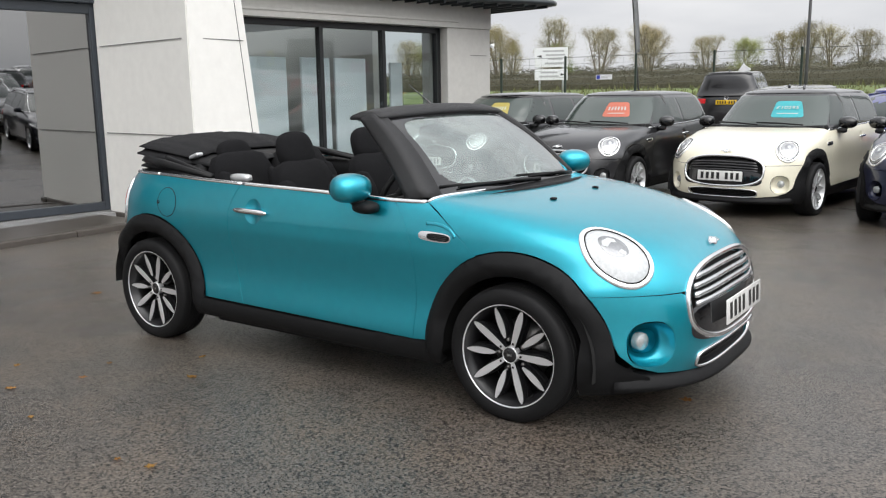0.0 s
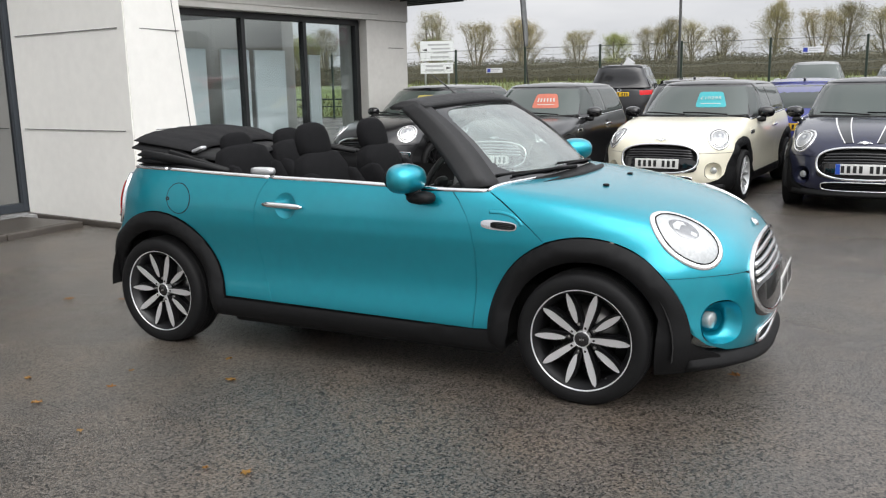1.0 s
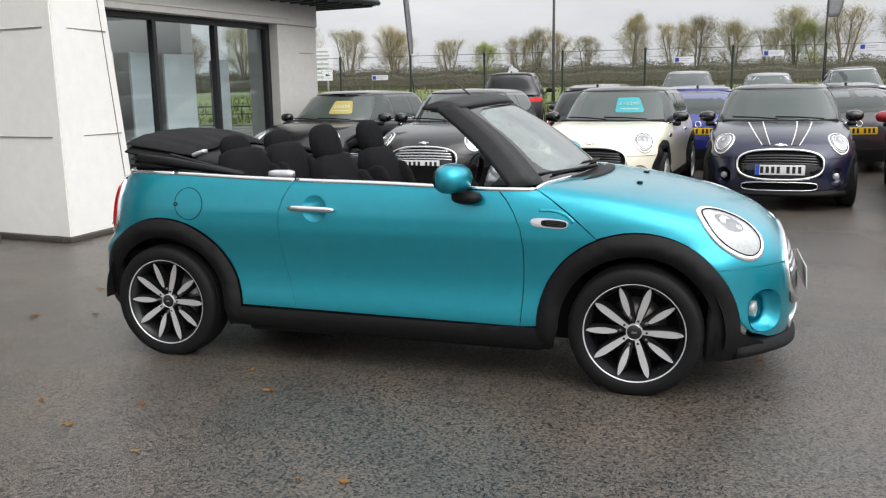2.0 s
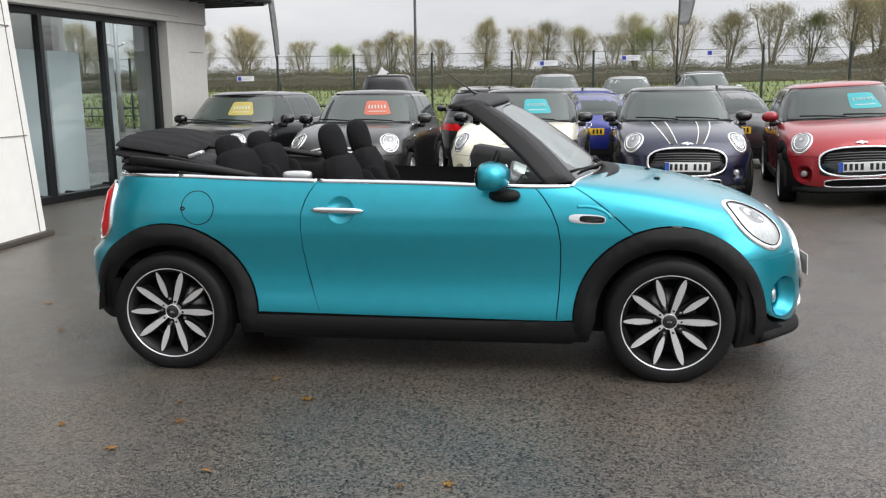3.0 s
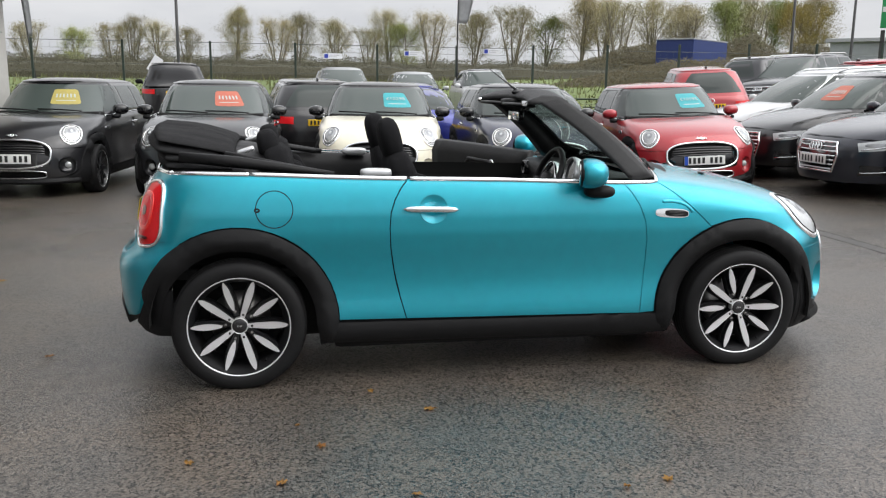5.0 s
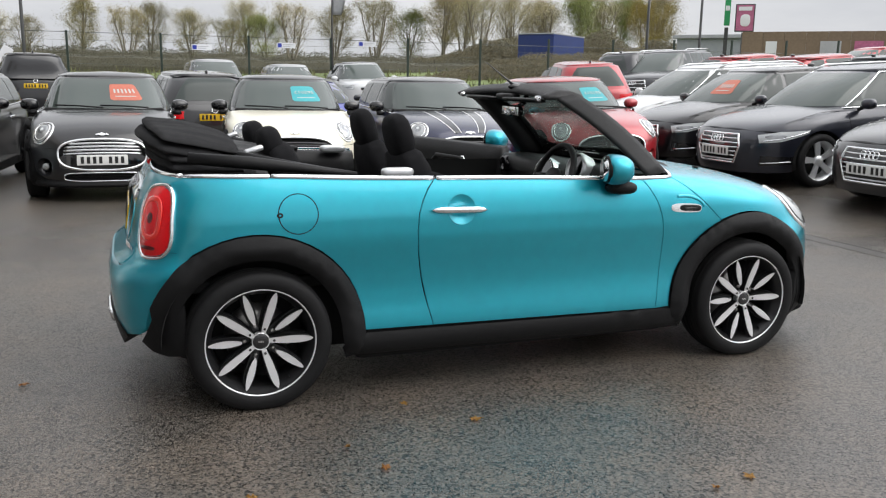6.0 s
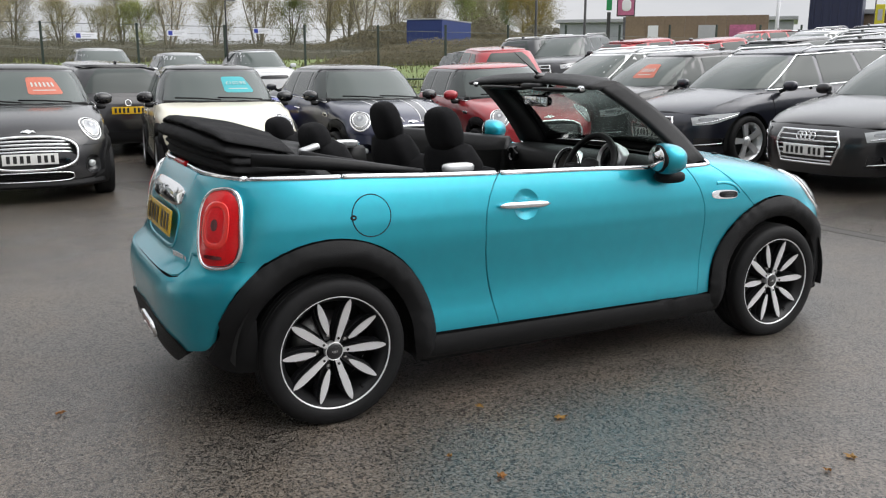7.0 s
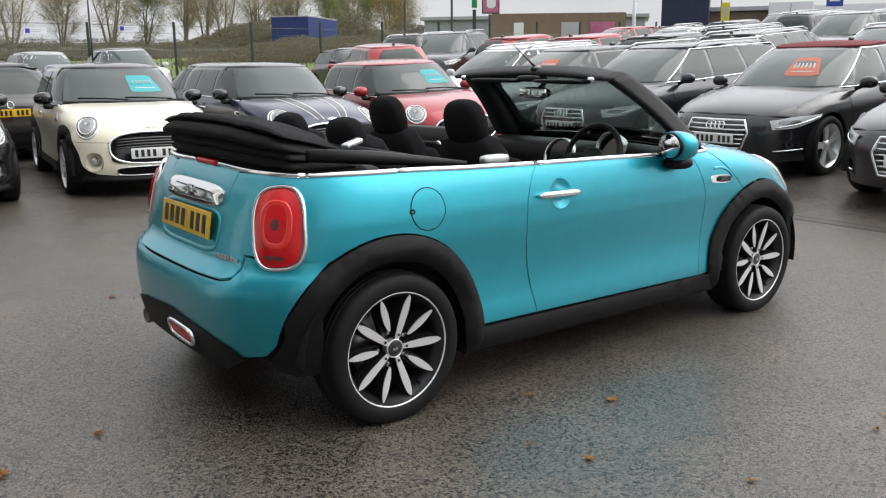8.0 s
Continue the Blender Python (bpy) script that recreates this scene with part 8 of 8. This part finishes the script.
def scrub(name, x0, x1, y, depth, z0, h, n, mat, label, seed, leaf=0.13, hump=0.35):
    """A bank of scrub: twiggy leaf sprays over an uneven mound."""
    rng = random.Random(seed)
    verts, faces = [], []

    soft = min(9.0, 0.3 * (x1 - x0))

    def top(x):
        end = max(0.05, min(1.0, (x - x0) / soft, (x1 - x) / soft)) ** 0.8
        return end * h * (0.75 + hump * noise.noise(Vector((x * 0.35, seed, 0))) + 0.5 * hump * noise.noise(Vector((x * 1.3, seed, 4))))

    for _ in range(n):
        x, d = rng.uniform(x0, x1), rng.uniform(-depth / 2, depth / 2)
        t = top(x) * math.sqrt(max(0.05, 1 - (2 * d / depth) ** 2))
        z = z0 + t * (1 - 0.75 * rng.random() ** 1.8) + rng.gauss(0, 0.06)
        c = Vector((x, y + d, z))
        u = Vector((rng.gauss(0, 1), rng.gauss(0, 0.5), rng.gauss(0.5, 1))).normalized()
        v = u.orthogonal().normalized()
        sz = leaf * rng.uniform(0.5, 1.4)
        k = len(verts)
        verts += [tuple(c - u * sz * 0.6), tuple(c + v * sz * 0.3), tuple(c + u * sz * 0.6), tuple(c - v * sz * 0.3)]
        faces.append((k, k + 1, k + 2, k + 3))
    nx = int((x1 - x0) / 0.8)
    base = len(verts)
    for i in range(nx + 1):
        x = x0 + (x1 - x0) * i / nx
        for a in range(7):
            an = math.pi * a / 6
            verts.append((x, y - 0.42 * depth * math.cos(an), z0 - 0.2 + (top(x) * 0.84 + 0.2) * math.sin(an)))
    for i in range(nx):
        for a in range(6):
            k = base + i * 7 + a
            faces.append((k, k + 7, k + 8, k + 1))
    me = bpy.data.meshes.new(name)
    me.from_pydata(verts, [], faces)
    return tagged(finish(name, me, mat, smooth=False), label, "hedge", kind="stuff")


scrub("hedge", -60, 30, 46, 3.0, bank(0, 46) - 0.1, 1.50, 170000, LEAF_H, "dark brown-green hedge along the bank", 2, leaf=0.062, hump=0.20)
scrub("scrub", 13, 38, 40.5, 4.0, bank(0, 40), 2.35, 90000, LEAF_S, "tall scrub thicket with autumn twigs", 5, leaf=0.085, hump=0.22)
scrub("scrub", 14, 46, 50.0, 5.0, bank(0, 48), 3.6, 130000, LEAF_S, "tall brown thicket", 9, leaf=0.11, hump=0.28)
scrub("far_woodland", -140, 60, 110, 10, bank(0, 50), 4.2, 110000, LEAF_H, "distant band of woodland", 12, leaf=0.15, hump=0.20)
for x in (-3.3, 9.5, 2.0):
    scrub("bush", x - 0.9, x + 0.9, 26.8, 1.4, bank(0, 26.8) - 0.05, 1.0, 900, LEAF_G, "small green bush on the verge", int(x * 7) + 40, leaf=0.12)
rngg = random.Random(4)
verts, faces = [], []
for _ in range(9000):
    x, y = rngg.uniform(-25, 45), 25.6 + 19 * rngg.random() ** 1.3
    z = bank(x, y)
    hgt = rngg.uniform(0.10, 0.42)
    a = rngg.uniform(0, 3.14)
    dx, dy = 0.05 * math.cos(a), 0.05 * math.sin(a)
    k = len(verts)
    verts += [(x - dx, y - dy, z), (x + dx, y + dy, z), (x + rngg.gauss(0, 0.08), y + rngg.gauss(0, 0.08), z + hgt)]
    faces.append((k, k + 1, k + 2))
me = bpy.data.meshes.new("long_grass")
me.from_pydata(verts, [], faces)
tagged(finish("long_grass", me, leaf_material("grass blades", (0.07, 0.10, 0.025), (0.18, 0.17, 0.065)), smooth=False), "tufts of long verge grass", "grass", kind="stuff")

# ---- far right: lorry, boards, shops ----
LORRY = material("blue lorry side", (0.013, 0.032, 0.15), rough=0.5, vary=0.1, scale=2)
BRICKBROWN = material("brown boarding", (0.22, 0.16, 0.11), rough=0.8, vary=0.2, scale=3)
POSTER = material("pink poster", (0.42, 0.12, 0.22), rough=0.5, vary=0.5, scale=6)
TOTEM = material("green sign", (0.02, 0.30, 0.10), rough=0.5)
GREYCLAD = material("grey cladding", (0.34, 0.36, 0.38), rough=0.6, vary=0.1, scale=1.5)
lr = thing("lorry", pose(23.2, 44.3, bank(0, 44) + 0.35, 0, 0, 40), "blue-sided lorry trailer behind the scrub", "lorry")
part("trailer_body", box_bm(5.0, 2.3, 1.5, 0.04, at=(0, 0, 1.55)), LORRY, lr, smooth=False)
part("trailer_skirt", box_bm(4.7, 2.2, 0.35, 0.03, at=(0.1, 0, 0.62)), SIGNWHITE, lr, smooth=False)
part("trailer_roof", box_bm(5.1, 2.35, 0.07, 0.02, at=(0, 0, 2.33)), GALV, lr, smooth=False)
for x in (-1.9, -0.8, 1.8):
    part("trailer_wheel", lathe_bm([(0.001, -0.12), (0.48, -0.12), (0.48, 0.12), (0.001, 0.12)], 24), RUBBER, lr).matrix_basis = pose(x, -1.2, 0.13)
bb = thing("poster_panel", pose(29.1, 33.8, bank(0, 33) - 0.1, 0, 0, -38), "large pink poster panel on a post", "sign")
part("panel_post", tube_bm([(0, 0, 0), (0, 0, 3.6)], 0.12, 8), DARKPOST, bb)
part("panel_frame", box_bm(0.98, 0.18, 1.42, 0.03, at=(0, 0, 4.35)), DARKPOST, bb, smooth=False)
part("poster", box_bm(0.86, 0.02, 1.30, at=(0, -0.10, 4.35)), POSTER, bb, smooth=False)
part("text_bar", box_bm(0.66, 0.02, 0.20, at=(0, -0.115, 4.82)), SIGNWHITE, bb, smooth=False)
part("poster_figure", superbox_bm(0.5, 0.03, 0.62, 3, at=(0.02, -0.115, 4.22)), SIGNWHITE, bb)
tt = thing("green_totem", pose(28.75, 34.8, bank(0, 33), 0, 0, -38), "green and white totem sign", "sign")
part("totem_panel", box_bm(0.30, 0.2, 2.0, 0.03, at=(0, 0, 4.9)), TOTEM, tt, smooth=False)
part("totem_post", box_bm(0.2, 0.15, 3.8, 0.02, at=(0, 0, 1.9)), DARKPOST, tt, smooth=False)
for z in (5.4, 4.8):
    part("text_bar", box_bm(0.22, 0.02, 0.25, at=(0, -0.11, z)), SIGNWHITE, tt, smooth=False)
bf = thing("board_fence", pose(28.8, 28.2, 0.55, 0, 0, -45), "brown boarded wall beyond the car park", "wall")
board = bpy.data.meshes.new("wall_board")
_b = box_bm(0.955, 0.08, 3.3, 0.01, at=(0, 0, 1.65))
_b.to_mesh(board)
_b.free()
board.materials.append(BRICKBROWN)
for i in range(7):
    o = finish("wall_board", board, None, bf, smooth=False)
    o.matrix_basis = pose(-2.88 + 0.96 * i, 0.01 * (i % 2), 0)
for x, w, m in ((-2.0, 0.5, SIGNWHITE), (0.6, 0.9, FLAGGREY), (2.2, 1.2, POSTER)):
    part("wall_poster", box_bm(w, 0.03, 0.9, at=(x, -0.07, 2.4)), m, bf, smooth=False)


def shop(x, y, a, w, d, h, wall, label, band=None):
    s = thing("shop_building", pose(x, y, 0.6, 0, 0, a), label, "building")
    part("shop_wall", box_bm(w, d, h, 0.03, at=(0, 0, h / 2)), wall, s, smooth=False)
    part("shop_roof", box_bm(w + 0.5, d + 0.5, 0.25, 0.03, at=(0, 0, h + 0.12)), GALV, s, smooth=False)
    if band:
        part("shop_band", box_bm(w + 0.55, 0.1, 0.7, 0.02, at=(0, -d / 2 - 0.27, h - 0.15)), band, s, smooth=False)
    n = max(2, int(w / 2.4))
    for i in range(n):
        wx = -w / 2 + w * (i + 0.5) / n
        wi = part("shop_window", box_bm(w / n * 0.72, 0.06, h * 0.45, 0.01, at=(wx, -d / 2 - 0.02, h * 0.42)), CARDGLASS, s, smooth=False)
        part("window_frame", box_bm(w / n * 0.76, 0.03, 0.08, at=(wx, -d / 2 - 0.04, h * 0.66)), SIGNWHITE, wi, smooth=False)
    return s


shop(40.5, 42.0, -50, 15, 6, 3.7, GREYCLAD, "low grey retail building beyond the boards")
shop(52.0, 23.5, -64, 9, 6, 3.9, GREYCLAD, "small shop with a red and white front", SIGNWHITE)
shop(42.8, 27.2, -58, 5, 5, 3.6, BRICKBROWN, "brown boarded shed behind the parked cars")
NAVYSTEEL = material("navy steel", (0.012, 0.018, 0.055), rough=0.45, vary=0.15, scale=2)
ct = thing("blue_container", pose(37.6, 27.0, 1.0, 0, 0, -55), "dark blue steel container", "container")
part("container_body", box_bm(2.4, 6.0, 4.1, 0.05, at=(0, 0, 2.05)), NAVYSTEEL, ct, smooth=False)
for i in range(6):
    part("container_rib", box_bm(0.10, 0.06, 3.8, 0.02, at=(-1.0 + 0.4 * i, -3.02, 2.05)), NAVYSTEEL, ct, smooth=False)
part("text_bar", box_bm(0.5, 0.02, 0.14, at=(-0.2, -3.06, 2.3)), SIGNWHITE, ct, smooth=False)
YELLOWSIGN = material("yellow banner cloth", (0.62, 0.55, 0.03), rough=0.6, vary=0.15, scale=6)
for dx, dy in ((0.45, -0.55),):
    yb = thing("yellow_banner", pose(34.4 + dx, 23.2 + dy, bank(34, 23), 0, 0, -55), "upright yellow banner on a post", "banner", "yellow banners")
    part("banner_cloth", box_bm(0.42, 0.05, 0.95, 0.02, at=(0, 0, 2.75)), YELLOWSIGN, yb, smooth=False)
    part("banner_post", tube_bm([(-0.2, 0, 0), (-0.2, 0, 3.5)], 0.03, 8), DARKPOST, yb)
    part("text_bar", box_bm(0.2, 0.02, 0.5, at=(0.02, -0.035, 2.75)), FLAGGREY, yb, smooth=False)
wb_ = thing("box_trailer", pose(41.6, 23.2, 1.2, 0, 0, -58), "plain white box trailer", "trailer")
part("trailer_body", box_bm(2.2, 4.0, 2.2, 0.05, at=(0, 0, 2.2)), SIGNWHITE, wb_, smooth=False)
part("trailer_door_bar", box_bm(0.05, 0.05, 2.0, 0.01, at=(0, -2.02, 2.2)), GALV, wb_, smooth=False)
for x in (-0.95, 0.95):
    part("trailer_wheel", lathe_bm([(0.001, -0.1), (0.42, -0.1), (0.42, 0.1), (0.001, 0.1)], 20), RUBBER, wb_).matrix_basis = pose(x, 0, 0.42, 0, 0, 90)
    part("trailer_leg", box_bm(0.1, 2.6, 0.8, 0.02, at=(x * 0.8, 0, 0.75)), DARKPOST, wb_, smooth=False)
bs = thing("blue_sign", pose(40.9, 20.3, bank(40, 20), 0, 0, -60), "small blue direction sign on a post", "sign")
part("sign_panel", box_bm(0.8, 0.04, 0.5, 0.01, at=(0, 0, 2.95)), SIGNBLUE, bs, smooth=False)
part("sign_post", tube_bm([(0, 0.04, 0), (0, 0.04, 3.2)], 0.04, 8), GALV, bs)
part("text_bar", box_bm(0.5, 0.02, 0.1, at=(0, -0.03, 3.0)), SIGNWHITE, bs, smooth=False)
lp = thing("white_post", pose(31.5, 25.6, bank(31, 25)), "tall white painted post", "post")
part("post_shaft", tube_bm([(0, 0, 0), (0, 0, 5.5)], [0.10, 0.08], 10), SIGNWHITE, lp)
tb = thing("tilted_board", pose(-5.05, 24.3, bank(-5, 24.3)), "small white board tilted on a pole", "sign")
part("board_pole", tube_bm([(0, 0, 0), (0.02, 0, 2.05)], 0.03, 8), GALV, tb)
part("board_panel", box_bm(0.30, 0.04, 0.52, 0.01, at=(0, 0, 0)), SIGNWHITE, tb, smooth=False).matrix_basis = pose(0.0, -0.05, 1.72, 0, 33, 0)


# ---- fallen leaves ----
LEAFLIT = leaf_material("fallen leaves", (0.48, 0.32, 0.08), (0.34, 0.15, 0.045))


def fallen_leaf(x, y, a, size, seed):
    rng = random.Random(seed)
    bm = bmesh.new()
    outline = []
    for i in range(16):
        t = 2 * math.pi * i / 16
        r = size * (0.75 + 0.25 * math.cos(5 * t) + rng.uniform(-0.1, 0.1)) * (0.6 + 0.4 * abs(math.cos(t / 2)))
        outline.append(bm.verts.new((r * math.cos(t), r * 0.75 * math.sin(t), 0.004 + 0.010 * rng.random() * (i % 2))))
    c = bm.verts.new((0, 0, 0.004))
    for i in range(16):
        bm.faces.new((outline[i], outline[(i + 1) % 16], c))
    bmesh.ops.solidify(bm, geom=bm.faces[:], thickness=0.0012)
    o = part("fallen_leaf", bm, LEAFLIT, smooth=False)
    o.matrix_basis = pose(x, y, 0.003, 0, 0, a)
    return tagged(o, "curled yellow-brown leaf on the tarmac", "leaf", "fallen leaves")


for i, (x, y, s) in enumerate(((-0.43, -1.22, 0.040), (-0.91, -1.54, 0.034), (0.32, -2.02, 0.036), (-1.40, -1.62, 0.03), (1.83, -0.17, 0.045), (-1.06, -1.83, 0.034), (-0.66, -0.96, 0.03), (-0.60, -1.99, 0.026), (-2.24, -0.22, 0.034), (-1.58, 1.78, 0.045), (0.15, -2.05, 0.022),
                                (-3.0, 1.6, 0.05), (-2.7, 0.4, 0.045), (-2.6, -0.35, 0.05), (-2.2, -1.5, 0.04), (0.55, -2.6, 0.035), (-3.8, 2.9, 0.05), (-1.0, -1.32, 0.018), (2.6, -1.7, 0.03))):
    fallen_leaf(x, y, 47 * i, s, i)

# ---- more parked cars behind the facing row ----
far_kinds = [road_car("estate_car", stand(13.6, 4.2, 180), M_BLACK, "black estate car with silver roof rails", L=4.7, W=1.84, H=1.46, wb=2.8, kind="estate", rails=True, chrome_line=True, step=0.14, group="far parked cars"),
             road_car("hatchback_car", stand(14.0, 11.8, 0), M_RED, "red hatchback with a black spoiler", L=4.1, W=1.77, H=1.48, wb=2.55, kind="hatch", front="slim", step=0.14, group="far parked cars"),
             road_car("off_road_car", stand(12.5, 16.3, 212), M_GREY, "dark grey off-road car with dark windows", L=4.4, W=1.84, H=1.66, wb=2.65, kind="suv", rails=True, step=0.14, group="far parked cars"),
             road_car("saloon_car", stand(13.7, 1.6, 180), M_SILVER, "silver saloon car in the far rows", L=4.6, W=1.82, H=1.43, wb=2.75, kind="saloon", front="slim", step=0.14, group="far parked cars"),
             road_car("hatchback_car", stand(13.8, 9.3, 4), M_GREY, "dark grey hatchback in the far rows", L=4.2, W=1.79, H=1.46, wb=2.6, kind="hatch", front="slim", step=0.14, group="far parked cars")]
rngf = random.Random(8)
order = [0, 4, 2, 0, 3, 1, 4, 0, 2, 4, 0, 3]
for row, (x0, y0, y1, a) in enumerate(((13.9, 6.8, 7.0, 0), (13.9, 14.3, 15.0, 0), (19.3, -2.2, 17.0, 180), (24.6, -1.0, 20.0, 0), (30.0, 1.0, 22.0, 180))):
    y = y0
    i = row * 5
    while y < y1:
        copy_thing(far_kinds[order[i % 12]], stand(x0 + rngf.uniform(-0.25, 0.25), y, a + (180 if i % 4 == 3 else 0) + rngf.uniform(-2, 2)))
        y += rngf.uniform(2.45, 2.75)
        i += 1
for k, x, y, a in ((4, 13.5, -1.0, 180), (2, 12.9, 17.5, 20), (4, 12.6, 21.8, -100)):
    copy_thing(far_kinds[k], stand(x, y, a))
